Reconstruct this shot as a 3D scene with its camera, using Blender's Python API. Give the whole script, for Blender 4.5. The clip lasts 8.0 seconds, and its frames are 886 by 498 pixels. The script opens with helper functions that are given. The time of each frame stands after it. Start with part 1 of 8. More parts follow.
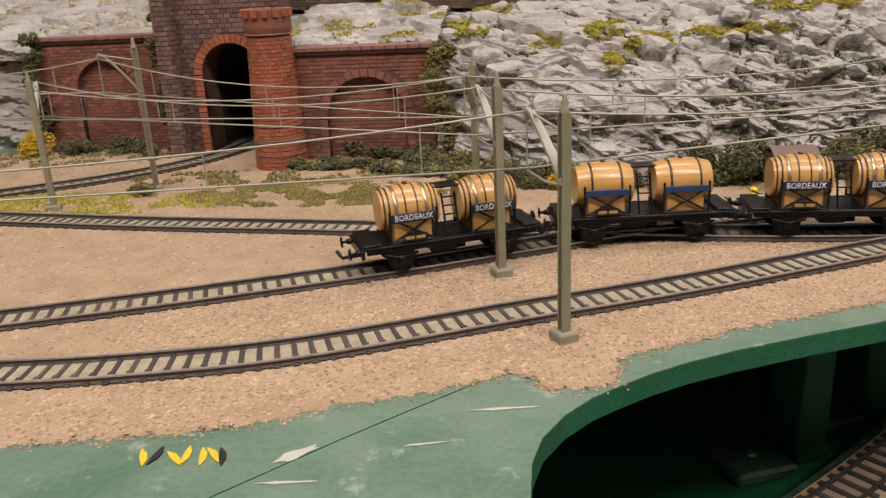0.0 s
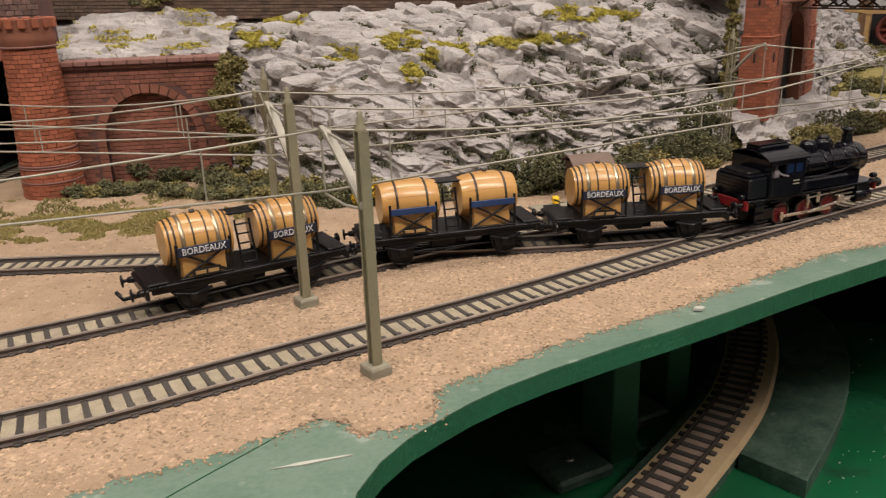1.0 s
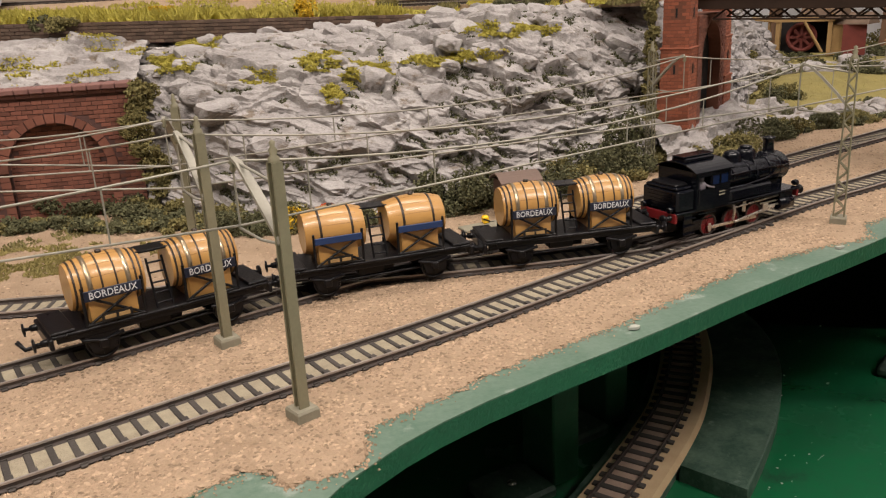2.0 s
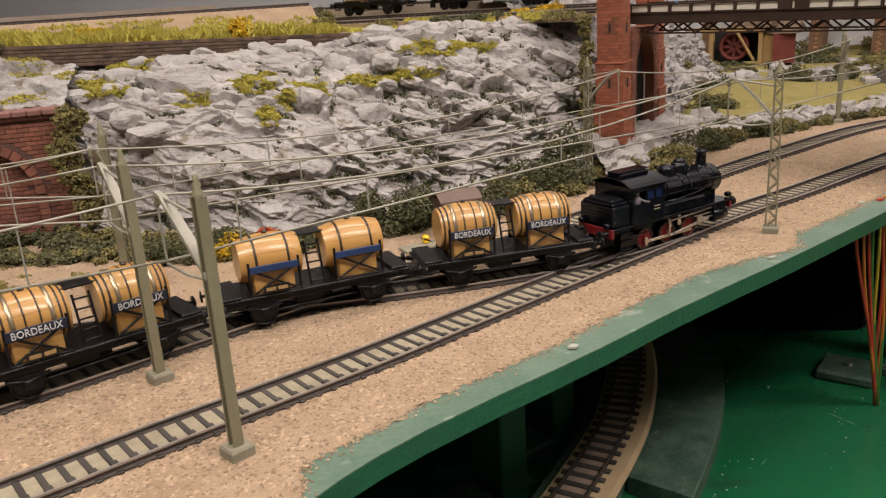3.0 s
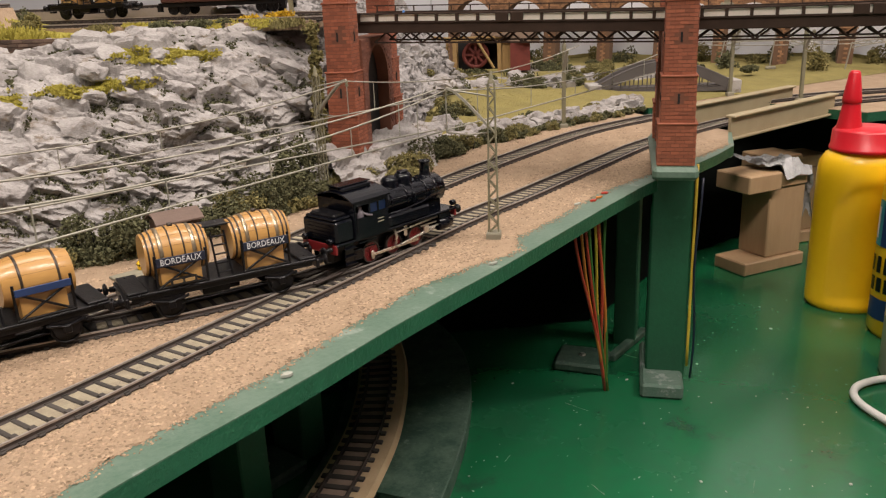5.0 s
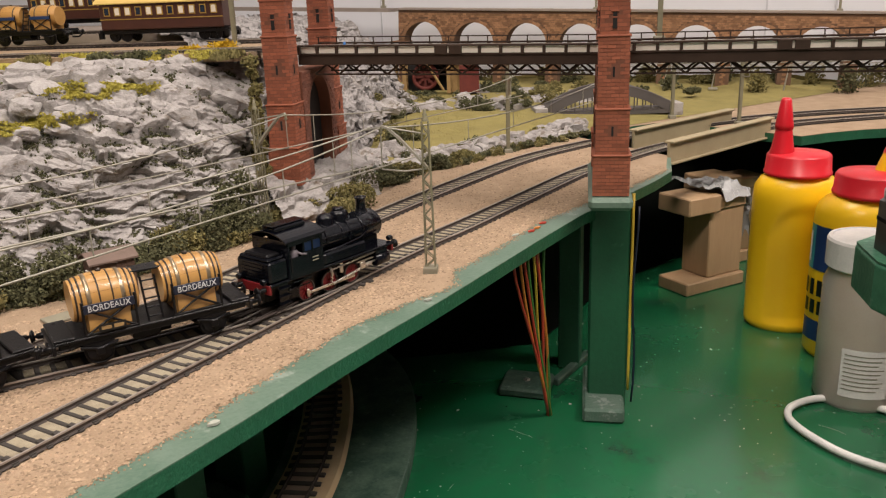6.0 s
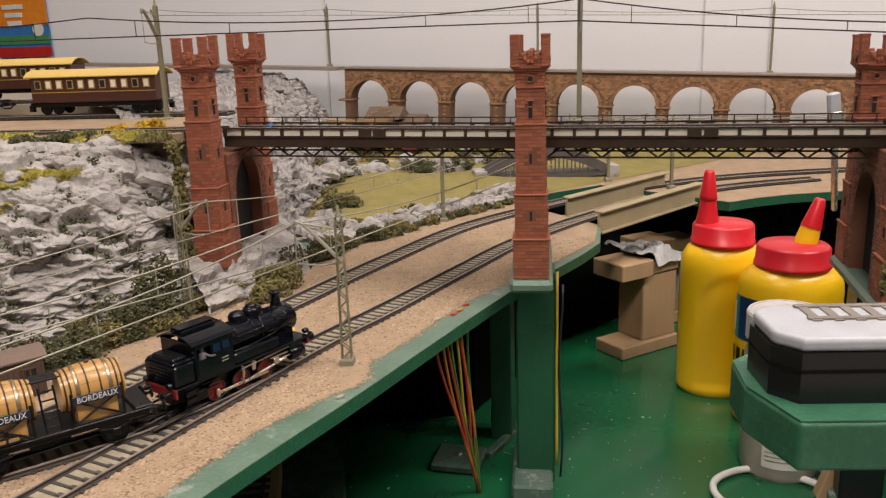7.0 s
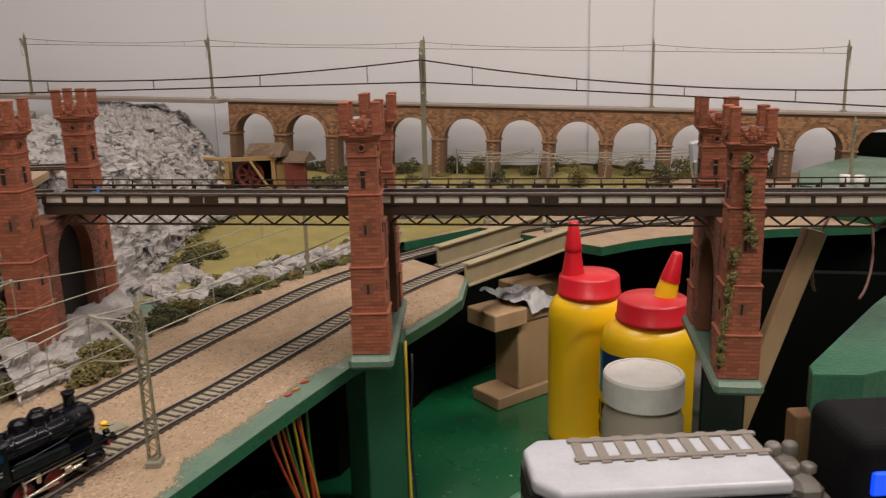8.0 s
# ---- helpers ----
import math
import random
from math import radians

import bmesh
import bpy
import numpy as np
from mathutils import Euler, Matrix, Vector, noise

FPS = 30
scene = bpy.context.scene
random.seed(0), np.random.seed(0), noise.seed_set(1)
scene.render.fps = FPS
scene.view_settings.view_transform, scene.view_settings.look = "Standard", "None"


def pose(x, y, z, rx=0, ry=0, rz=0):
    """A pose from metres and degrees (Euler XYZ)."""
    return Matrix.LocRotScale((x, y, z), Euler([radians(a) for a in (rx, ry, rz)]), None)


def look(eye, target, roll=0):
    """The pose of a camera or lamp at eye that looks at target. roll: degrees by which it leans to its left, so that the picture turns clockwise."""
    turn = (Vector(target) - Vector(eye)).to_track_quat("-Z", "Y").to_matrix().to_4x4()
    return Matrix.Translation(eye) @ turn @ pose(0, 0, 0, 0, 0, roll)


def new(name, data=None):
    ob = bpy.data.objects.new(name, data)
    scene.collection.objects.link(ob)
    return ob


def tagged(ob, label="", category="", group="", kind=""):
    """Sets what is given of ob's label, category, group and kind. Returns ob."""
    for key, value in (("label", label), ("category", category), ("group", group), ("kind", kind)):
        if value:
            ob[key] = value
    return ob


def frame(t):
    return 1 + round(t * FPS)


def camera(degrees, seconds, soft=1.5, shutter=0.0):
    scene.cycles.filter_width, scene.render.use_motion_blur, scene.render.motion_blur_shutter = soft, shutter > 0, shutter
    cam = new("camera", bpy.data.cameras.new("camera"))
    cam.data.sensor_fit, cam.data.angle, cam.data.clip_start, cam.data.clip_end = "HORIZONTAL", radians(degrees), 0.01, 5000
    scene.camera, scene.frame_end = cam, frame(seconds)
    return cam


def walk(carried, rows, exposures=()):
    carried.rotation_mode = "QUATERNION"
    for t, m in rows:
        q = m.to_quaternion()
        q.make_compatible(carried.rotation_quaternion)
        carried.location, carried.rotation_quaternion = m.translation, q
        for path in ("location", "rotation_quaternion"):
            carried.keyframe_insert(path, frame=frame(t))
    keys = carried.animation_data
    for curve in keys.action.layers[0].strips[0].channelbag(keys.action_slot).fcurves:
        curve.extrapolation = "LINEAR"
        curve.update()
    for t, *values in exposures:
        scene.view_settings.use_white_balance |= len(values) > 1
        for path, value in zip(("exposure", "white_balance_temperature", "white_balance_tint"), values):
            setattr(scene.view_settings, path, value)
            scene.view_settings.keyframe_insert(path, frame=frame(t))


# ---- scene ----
cam = camera(57.31, 8.0, soft=1.2, shutter=0.15)
PATH = [
    (0, (0.18190, 0.11707, 0.12855), (0.06908, 1.05692, -0.19386), -2.80),
    (0.5, (0.18152, 0.13215, 0.12702), (0.18551, 1.07902, -0.19458), -2.30),
    (1, (0.18592, 0.14019, 0.12702), (0.30081, 1.08093, -0.19206), -1.90),
    (2.5, (0.19291, 0.15533, 0.12902), (0.40745, 1.08524, -0.16971), -3.50),
    (3, (0.19746, 0.15518, 0.13170), (0.45324, 1.07563, -0.16385), -3.70),
    (3.5, (0.20402, 0.16298, 0.12761), (0.54552, 1.05336, -0.17337), -3.00),
    (4, (0.21675, 0.16076, 0.12612), (0.63181, 1.01750, -0.18001), -2.30),
    (4.5, (0.22381, 0.16093, 0.12795), (0.69066, 0.99017, -0.17933), -2.20),
    (6, (0.23895, 0.15070, 0.14428), (0.78430, 0.93709, -0.14584), -2.10),
    (6.5, (0.24859, 0.14712, 0.15585), (0.81233, 0.92796, -0.11338), -2.00),
    (7, (0.26310, 0.13742, 0.17319), (0.85403, 0.90567, -0.07296), -1.90),
    (7.5, (0.28365, 0.13207, 0.18641), (0.90843, 0.87747, -0.04603), -1.70),
    (8, (0.32794, 0.12629, 0.20271), (0.99241, 0.83620, -0.03077), -1.60),
]
walk(cam, [(t, look(eye, target, roll)) for t, eye, target, roll in PATH], [(0, -0.06), (2.5, -0.05), (4.5, 0.04), (6, 0.05), (7, -0.03), (7.5, -0.22), (8, -0.32)])

# ---- world and light: a room with ceiling panels ----
world = bpy.data.worlds.new("room_world")
scene.world = world
world.use_nodes = True
world.node_tree.nodes["Background"].inputs[0].default_value = (1.0, 0.95, 0.88, 1)
world.node_tree.nodes["Background"].inputs[1].default_value = 0.05
scene.view_settings.exposure = 0.0


def ceiling_panel(x, y, z, w, d, power):
    data = bpy.data.lights.new("ceiling_panel", "AREA")
    data.shape, data.size, data.size_y, data.energy = "RECTANGLE", w, d, power
    data.color = (1.0, 0.89, 0.815)
    ob = new("ceiling_panel", data)
    ob.matrix_world = pose(x, y, z)
    return ob


ceiling_panel(-0.55, -0.4, 1.66, 1.3, 0.35, 40)
ceiling_panel(1.2, -0.5, 1.66, 1.3, 0.35, 40)
ceiling_panel(0.5, 0.75, 1.66, 1.3, 0.3, 17)


# ---- materials ----
def material(name, base, rough=0.6, metal=0.0, second=None, scale=60.0, fine=900.0, mix=0.5, bump=0.3, depth=0.0004,
             island=0.0, obj_random=0.0, coat=0.0, spec=0.5, stretch=(1, 1, 1), third=None, third_scale=25.0, third_lo=0.55):
    """Two scales of variation and a fine relief; scales are per metre."""
    m = bpy.data.materials.new(name)
    m.use_nodes = True
    nt = m.node_tree
    n, l = nt.nodes, nt.links
    b = n["Principled BSDF"]
    b.inputs["Roughness"].default_value, b.inputs["Metallic"].default_value = rough, metal
    b.inputs["Specular IOR Level"].default_value = spec
    b.inputs["Coat Weight"].default_value = coat
    b.inputs["Coat Roughness"].default_value = 0.12
    tc = n.new("ShaderNodeTexCoord")
    mp = n.new("ShaderNodeMapping")
    mp.inputs["Scale"].default_value = stretch
    l.new(tc.outputs["Object"], mp.inputs[0])

    def nz(s, det=5, ro=0.6):
        t = n.new("ShaderNodeTexNoise")
        t.inputs["Scale"].default_value, t.inputs["Detail"].default_value, t.inputs["Roughness"].default_value = s, det, ro
        l.new(mp.outputs[0], t.inputs["Vector"])
        return t

    def ramp(src, lo, hi):
        r = n.new("ShaderNodeMapRange")
        r.inputs[1].default_value, r.inputs[2].default_value = lo, hi
        l.new(src, r.inputs[0])
        return r.outputs[0]

    def blend(fac, a, c, kind="MIX"):
        x = n.new("ShaderNodeMix")
        x.data_type, x.blend_type = "RGBA", kind
        if isinstance(fac, float):
            x.inputs[0].default_value = fac
        else:
            l.new(fac, x.inputs[0])
        for sock, v in ((x.inputs[6], a), (x.inputs[7], c)):
            if isinstance(v, tuple):
                sock.default_value = (*v, 1)
            else:
                l.new(v, sock)
        return x.outputs[2]

    second = second or tuple(v * 0.7 for v in base)
    big, small = nz(scale), nz(fine, 3)
    f1 = ramp(big.outputs[0], 0.35, 0.68)
    f2 = ramp(small.outputs[0], 0.3, 0.7)
    mth = n.new("ShaderNodeMath")
    mth.operation = "MULTIPLY_ADD"
    l.new(f1, mth.inputs[0])
    mth.inputs[1].default_value = mix
    mul = n.new("ShaderNodeMath")
    mul.operation = "MULTIPLY"
    l.new(f2, mul.inputs[0])
    mul.inputs[1].default_value = mix * 0.6
    l.new(mul.outputs[0], mth.inputs[2])
    col = blend(mth.outputs[0], base, second)
    if third:
        t3 = nz(third_scale, 6, 0.7)
        col = blend(ramp(t3.outputs[0], third_lo, third_lo + 0.08), col, third)
    if island or obj_random:
        src = n.new("ShaderNodeNewGeometry").outputs["Random Per Island"] if island else n.new("ShaderNodeObjectInfo").outputs["Random"]
        amt = island or obj_random
        r = n.new("ShaderNodeMapRange")
        r.inputs[3].default_value, r.inputs[4].default_value = 1 - amt, 1 + amt
        l.new(src, r.inputs[0])
        hsv = n.new("ShaderNodeHueSaturation")
        l.new(r.outputs[0], hsv.inputs["Value"])
        l.new(col, hsv.inputs["Color"])
        col = hsv.outputs[0]
    l.new(col, b.inputs["Base Color"])
    rr = n.new("ShaderNodeMapRange")
    rr.inputs[3].default_value, rr.inputs[4].default_value = max(0.02, rough - 0.1), min(1.0, rough + 0.12)
    l.new(big.outputs[0], rr.inputs[0])
    l.new(rr.outputs[0], b.inputs["Roughness"])
    if bump:
        bp = n.new("ShaderNodeBump")
        bp.inputs["Strength"].default_value, bp.inputs["Distance"].default_value = bump, depth
        l.new(small.outputs[0], bp.inputs["Height"])
        l.new(bp.outputs[0], b.inputs["Normal"])
    return m


M = {
    "sand": material("sand_ballast", (0.425, 0.312, 0.212), 0.95, second=(0.28, 0.196, 0.126), scale=55, fine=950, mix=0.55, bump=1.0, depth=0.0012, spec=0.2),
    "grain": material("ballast_grain", (0.40, 0.293, 0.198), 0.95, second=(0.27, 0.19, 0.126), scale=60, fine=2500, island=0.42, bump=0.2, spec=0.2),
    "pale": material("pale_ballast", (0.39, 0.345, 0.245), 0.95, second=(0.22, 0.18, 0.13), scale=190, fine=1800, bump=0.9, depth=0.0006, spec=0.2),
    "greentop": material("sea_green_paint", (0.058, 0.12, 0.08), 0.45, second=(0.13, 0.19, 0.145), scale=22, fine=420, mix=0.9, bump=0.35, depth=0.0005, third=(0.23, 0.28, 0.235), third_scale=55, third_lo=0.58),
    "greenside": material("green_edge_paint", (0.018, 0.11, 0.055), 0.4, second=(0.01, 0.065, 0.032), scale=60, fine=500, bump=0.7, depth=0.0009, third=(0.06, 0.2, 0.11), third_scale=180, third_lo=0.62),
    "greenfloor": material("glossy_green_floor_paint", (0.006, 0.118, 0.042), 0.24, second=(0.02, 0.09, 0.045), scale=9, fine=120, bump=0.08, depth=0.0006, third=(0.016, 0.07, 0.036), third_scale=14, third_lo=0.58, coat=0.3),
    "greendark": material("dark_green_paint", (0.012, 0.09, 0.04), 0.5, second=(0.008, 0.055, 0.025), scale=30, fine=350, bump=0.4, depth=0.0006, third=(0.04, 0.13, 0.075), third_scale=70, third_lo=0.63),
    "dustgreen": material("dusty_dark_green_board", (0.085, 0.135, 0.10), 0.6, second=(0.024, 0.060, 0.040), scale=60, fine=420, mix=0.9, bump=0.5, depth=0.0006, third=(0.13, 0.175, 0.145), third_scale=110, third_lo=0.60),
    # Flat black for the cloth and for boards added in place of shade.
    "blackboard": material("black_cloth_and_shade_board", (0.004, 0.005, 0.004), 0.95, bump=0.2, spec=0.05),
    "rock": material("painted_plaster_rock", (0.47, 0.445, 0.425), 0.9, second=(0.25, 0.23, 0.22), scale=30, fine=620, mix=0.8, bump=0.7, depth=0.0012, third=(0.2, 0.165, 0.13), third_scale=62, third_lo=0.565, spec=0.25, stretch=(1, 1, 2)),
    "turf": material("yellow_green_turf", (0.52, 0.45, 0.09), 0.95, second=(0.33, 0.29, 0.07), scale=60, fine=1500, bump=1.0, depth=0.0012, spec=0.1),
    "meadow": material("pale_meadow", (0.31, 0.26, 0.095), 0.95, second=(0.2, 0.17, 0.07), scale=40, fine=1500, bump=1.0, depth=0.001, spec=0.1),
    "bush": material("dark_foliage", (0.125, 0.122, 0.065), 0.95, second=(0.065, 0.068, 0.036), scale=120, fine=1500, island=0.45, bump=0.6, spec=0.1),
    "olive": material("olive_foliage", (0.21, 0.18, 0.075), 0.95, second=(0.12, 0.108, 0.045), scale=120, fine=1500, island=0.4, bump=0.6, spec=0.1),
    "yellowbush": material("yellow_foliage", (0.55, 0.36, 0.03), 0.95, second=(0.35, 0.22, 0.02), scale=120, fine=1500, island=0.35, bump=0.6, spec=0.1),
    "redbush": material("orange_foliage", (0.5, 0.09, 0.02), 0.95, second=(0.33, 0.045, 0.012), scale=120, fine=1500, island=0.35, bump=0.6, spec=0.1),
    "brickdark": material("dark_red_brick", (0.225, 0.085, 0.054), 0.85, second=(0.13, 0.052, 0.036), scale=35, fine=900, island=0.3, bump=0.5),
    "brickred": material("orange_red_brick", (0.33, 0.102, 0.051), 0.8, second=(0.215, 0.066, 0.036), scale=45, fine=900, island=0.22, bump=0.4),
    "redbrick": material("single_red_brick", (0.33, 0.102, 0.051), 0.8, second=(0.215, 0.066, 0.036), scale=45, fine=900, obj_random=0.22, bump=0.4),
    "darkbrick": material("single_dark_brick", (0.225, 0.085, 0.054), 0.85, second=(0.13, 0.052, 0.036), scale=35, fine=900, obj_random=0.3, bump=0.5),
    "mortar": material("brick_joint", (0.2, 0.075, 0.043), 0.9, second=(0.13, 0.05, 0.03), scale=60, bump=0.3),
    "mortard": material("dark_brick_joint", (0.13, 0.062, 0.052), 0.9, second=(0.06, 0.035, 0.03), scale=60, bump=0.3),
    "cap": material("weathered_coping", (0.24, 0.12, 0.1), 0.85, second=(0.16, 0.08, 0.07), scale=60, bump=0.4),
    "tanbrick": material("tan_stone_block", (0.36, 0.19, 0.095), 0.9, second=(0.2, 0.105, 0.055), scale=30, fine=500, island=0.35, bump=0.5),
    "tanjoint": material("tan_stone_joint", (0.17, 0.095, 0.055), 0.9, bump=0.3),
    # Near-black for paint dabs and for shade coloured into arches and openings.
    "black_and_shade": material("black_paint_and_inner_shade", (0.015, 0.012, 0.011), 0.95, bump=0.2),
    "rail": material("rail_steel", (0.46, 0.41, 0.37), 0.32, 0.4, second=(0.2, 0.17, 0.15), scale=80, bump=0.1),
    "railside": material("brown_rail_side", (0.06, 0.045, 0.038), 0.6, 0.3, bump=0.2),
    "sleeper": material("black_sleeper", (0.042, 0.035, 0.03), 0.7, second=(0.065, 0.056, 0.048), scale=150, bump=0.4, obj_random=0.3),
    "mast": material("olive_grey_mast", (0.235, 0.215, 0.135), 0.55, second=(0.17, 0.155, 0.1), scale=120, bump=0.2),
    "wire": material("pale_wire", (0.36, 0.34, 0.28), 0.5, 0.2, bump=0.0),
    "symbol": material("printed_symbol", (0.20, 0.175, 0.15), 0.6, bump=0.1),
    "clampgrey": material("dark_cast_metal", (0.10, 0.09, 0.08), 0.45, second=(0.16, 0.14, 0.12), scale=90, bump=0.2, spec=0.5),
    "mastbase": material("grey_mast_foot", (0.26, 0.24, 0.175), 0.7, bump=0.3),
    "locoblack": material("black_loco_plastic", (0.0025, 0.003, 0.0055), 0.17, second=(0.004, 0.0045, 0.007), scale=120, fine=1800, bump=0.06, depth=0.0002, spec=0.32, coat=0.0),
    "chassis": material("black_chassis", (0.004, 0.004, 0.005), 0.30, second=(0.010, 0.009, 0.010), scale=150, bump=0.3, spec=0.25),
    "red": material("red_wheel_plastic", (0.17, 0.012, 0.014), 0.4, second=(0.18, 0.011, 0.013), scale=200, bump=0.1),
    "chrome": material("nickel_rods", (0.62, 0.58, 0.52), 0.28, 0.95, second=(0.45, 0.41, 0.36), scale=300, bump=0.1),
    "skin": material("painted_figure", (0.16, 0.14, 0.16), 0.6, bump=0.1),
    "barrel": material("varnished_barrel_wood", (0.51, 0.285, 0.088), 0.34, second=(0.40, 0.21, 0.06), scale=90, fine=800, mix=0.7, bump=0.05, stretch=(0.2, 1, 1), coat=0.3),
    "tin": material("dull_tin_hoop", (0.5, 0.4, 0.27), 0.32, 0.85, second=(0.34, 0.26, 0.17), scale=200, bump=0.1),
    "joint": material("dark_stave_joint", (0.2, 0.1, 0.03), 0.6, bump=0.0),
    "hoop": material("dark_barrel_hoop", (0.05, 0.036, 0.026), 0.4, 0.3, bump=0.1),
    "plate": material("blue_plate", (0.01, 0.015, 0.035), 0.4, bump=0.05),
    "letter": material("silver_lettering", (0.7, 0.7, 0.72), 0.4, bump=0.0),
    "hutbrown": material("brown_hut_plastic", (0.1, 0.058, 0.04), 0.7, second=(0.07, 0.04, 0.03), scale=90, bump=0.4),
    "hutroof": material("grey_brown_roof", (0.17, 0.115, 0.09), 0.8, second=(0.12, 0.085, 0.07), scale=90, bump=0.5),
    "white": material("white_enamel", (0.72, 0.7, 0.66), 0.5, bump=0.05),
    "yellow": material("yellow_plastic", (0.93, 0.57, 0.012), 0.33, second=(0.88, 0.51, 0.01), scale=12, fine=150, bump=0.05, coat=0.15),
    "redcap": material("red_cap_plastic", (0.6, 0.012, 0.022), 0.33, second=(0.5, 0.01, 0.02), scale=30, bump=0.06),
    "bluelabel": material("dark_blue_label", (0.015, 0.04, 0.13), 0.4, bump=0.05),
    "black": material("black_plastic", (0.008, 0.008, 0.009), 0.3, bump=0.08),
    "greyplastic": material("grey_white_plastic", (0.42, 0.43, 0.47), 0.35, bump=0.05),
    "jar": material("cloudy_jar_plastic", (0.72, 0.67, 0.6), 0.3, second=(0.6, 0.53, 0.45), scale=30, bump=0.05, coat=0.2),
    "wood": material("pale_pine", (0.42, 0.28, 0.155), 0.6, second=(0.31, 0.19, 0.1), scale=30, fine=300, bump=0.25, stretch=(1, 1, 0.15)),
    "beam": material("pale_card_girder", (0.36, 0.295, 0.18), 0.7, second=(0.26, 0.205, 0.12), scale=25, bump=0.3),
    "cork": material("cork_roadbed", (0.5, 0.37, 0.22), 0.9, second=(0.4, 0.28, 0.16), scale=60, bump=0.5),
    "brownbed": material("brown_track_bed", (0.37, 0.27, 0.21), 0.9, second=(0.24, 0.165, 0.125), scale=120, fine=1200, bump=0.5),
    "darkrail": material("dark_brown_rail", (0.09, 0.066, 0.055), 0.5, 0.3, second=(0.05, 0.036, 0.03), scale=90, bump=0.1),
    "steel": material("dark_bridge_steel", (0.05, 0.031, 0.022), 0.75, second=(0.032, 0.021, 0.016), scale=90, bump=0.2, spec=0.15),
    "deckpale": material("pale_bridge_panel", (0.8, 0.74, 0.64), 0.7, second=(0.68, 0.62, 0.53), scale=60, bump=0.2),
    "wirered": material("red_cable", (0.5, 0.05, 0.025), 0.45, bump=0.0),
    "wireorange": material("orange_cable", (0.6, 0.2, 0.03), 0.45, bump=0.0),
    "wiregreen": material("green_cable", (0.06, 0.2, 0.04), 0.45, bump=0.0),
    "wireyellow": material("yellow_cable", (0.6, 0.4, 0.04), 0.45, bump=0.0),
    "seam": material("grey_panel_joint", (0.6, 0.6, 0.63), 0.8, bump=0.0),
    "wall": material("white_room_wall", (0.735, 0.735, 0.765), 0.9, second=(0.7, 0.7, 0.73), scale=2, fine=60, mix=0.3, bump=0.05, depth=0.001),
    "dark": material("plain_room_wall", (0.58, 0.55, 0.52), 0.9, bump=0.05),
    "roomfloor": material("grey_room_floor", (0.27, 0.25, 0.23), 0.6, bump=0.1),
    "coach": material("maroon_coach_side", (0.07, 0.025, 0.018), 0.4, second=(0.05, 0.018, 0.014), scale=80, bump=0.05),
    "cream": material("cream_coach_roof", (0.62, 0.44, 0.14), 0.45, second=(0.54, 0.37, 0.11), scale=60, bump=0.1),
    "gold": material("gilt_window_frame", (0.5, 0.33, 0.08), 0.4, 0.3, bump=0.0),
    "millred": material("dark_red_wood", (0.17, 0.03, 0.02), 0.7, second=(0.1, 0.02, 0.015), scale=80, bump=0.3),
    "straw": material("straw_timber", (0.36, 0.23, 0.09), 0.8, second=(0.25, 0.15, 0.06), scale=80, bump=0.3),
    "roofbrown": material("brown_barn_roof", (0.16, 0.105, 0.07), 0.85, second=(0.11, 0.075, 0.05), scale=90, bump=0.4),
    "clear": material("crumpled_film", (0.46, 0.46, 0.46), 0.25, bump=0.5, depth=0.002),
    "dustyfoot": material("dusty_column_foot", (0.04, 0.1, 0.065), 0.7, second=(0.09, 0.135, 0.105), scale=45, fine=500, mix=0.8, bump=0.6, depth=0.0008, third=(0.2, 0.235, 0.21), third_scale=60, third_lo=0.58),
    "mattblack": material("matt_black_case", (0.004, 0.004, 0.005), 0.75, bump=0.1, spec=0.15),
    "posterred": material("red_print", (0.5, 0.02, 0.02), 0.4, bump=0.0),
    "postergreen": material("green_print", (0.05, 0.25, 0.1), 0.4, bump=0.0),
    "posterblue": material("blue_print", (0.04, 0.18, 0.5), 0.4, bump=0.0),
    "posterorange": material("orange_print", (0.75, 0.25, 0.02), 0.4, bump=0.0),
    "bluelamp": material("blue_lamp", (0.02, 0.1, 0.8), 0.3, bump=0.0),
    "glass": material("dark_window_glass", (0.02, 0.03, 0.05), 0.08, bump=0.0),
    "cabblue": material("blue_cab_pane", (0.008, 0.018, 0.06), 0.15, bump=0.0),
    "markyellow": material("yellow_paint_mark", (0.6, 0.45, 0.03), 0.7, bump=0.2),
    "silver": material("bright_tin", (0.75, 0.74, 0.72), 0.25, 0.9, bump=0.1),
    "paintwhite": material("bare_white_scuff", (0.42, 0.43, 0.37), 0.8, bump=0.3),
}


lamp = M["bluelamp"].node_tree.nodes["Principled BSDF"]
lamp.inputs["Emission Color"].default_value = (0.0, 0.05, 1.0, 1)
lamp.inputs["Emission Strength"].default_value = 1.2
M["ledgegreen"] = material("worn_green_ledge_paint", (0.042, 0.155, 0.085), 0.45, second=(0.02, 0.095, 0.05), scale=45, fine=450, mix=0.8, bump=0.5, depth=0.0006, third=(0.13, 0.25, 0.17), third_scale=70, third_lo=0.6)
M["concrete"] = material("grey_viaduct_coping", (0.3, 0.25, 0.21), 0.85, second=(0.22, 0.18, 0.15), scale=50, bump=0.3)
M["greystone"] = material("dark_grey_bridge_stone", (0.1, 0.088, 0.085), 0.9, second=(0.09, 0.08, 0.075), scale=70, bump=0.5)
M["scree"] = material("grey_rubble", (0.44, 0.415, 0.4), 0.9, second=(0.25, 0.235, 0.23), scale=90, fine=500, mix=0.8, bump=0.9, depth=0.0015, spec=0.2)
jb = M["jar"].node_tree.nodes["Principled BSDF"]
jb.inputs["Transmission Weight"].default_value = 0.55
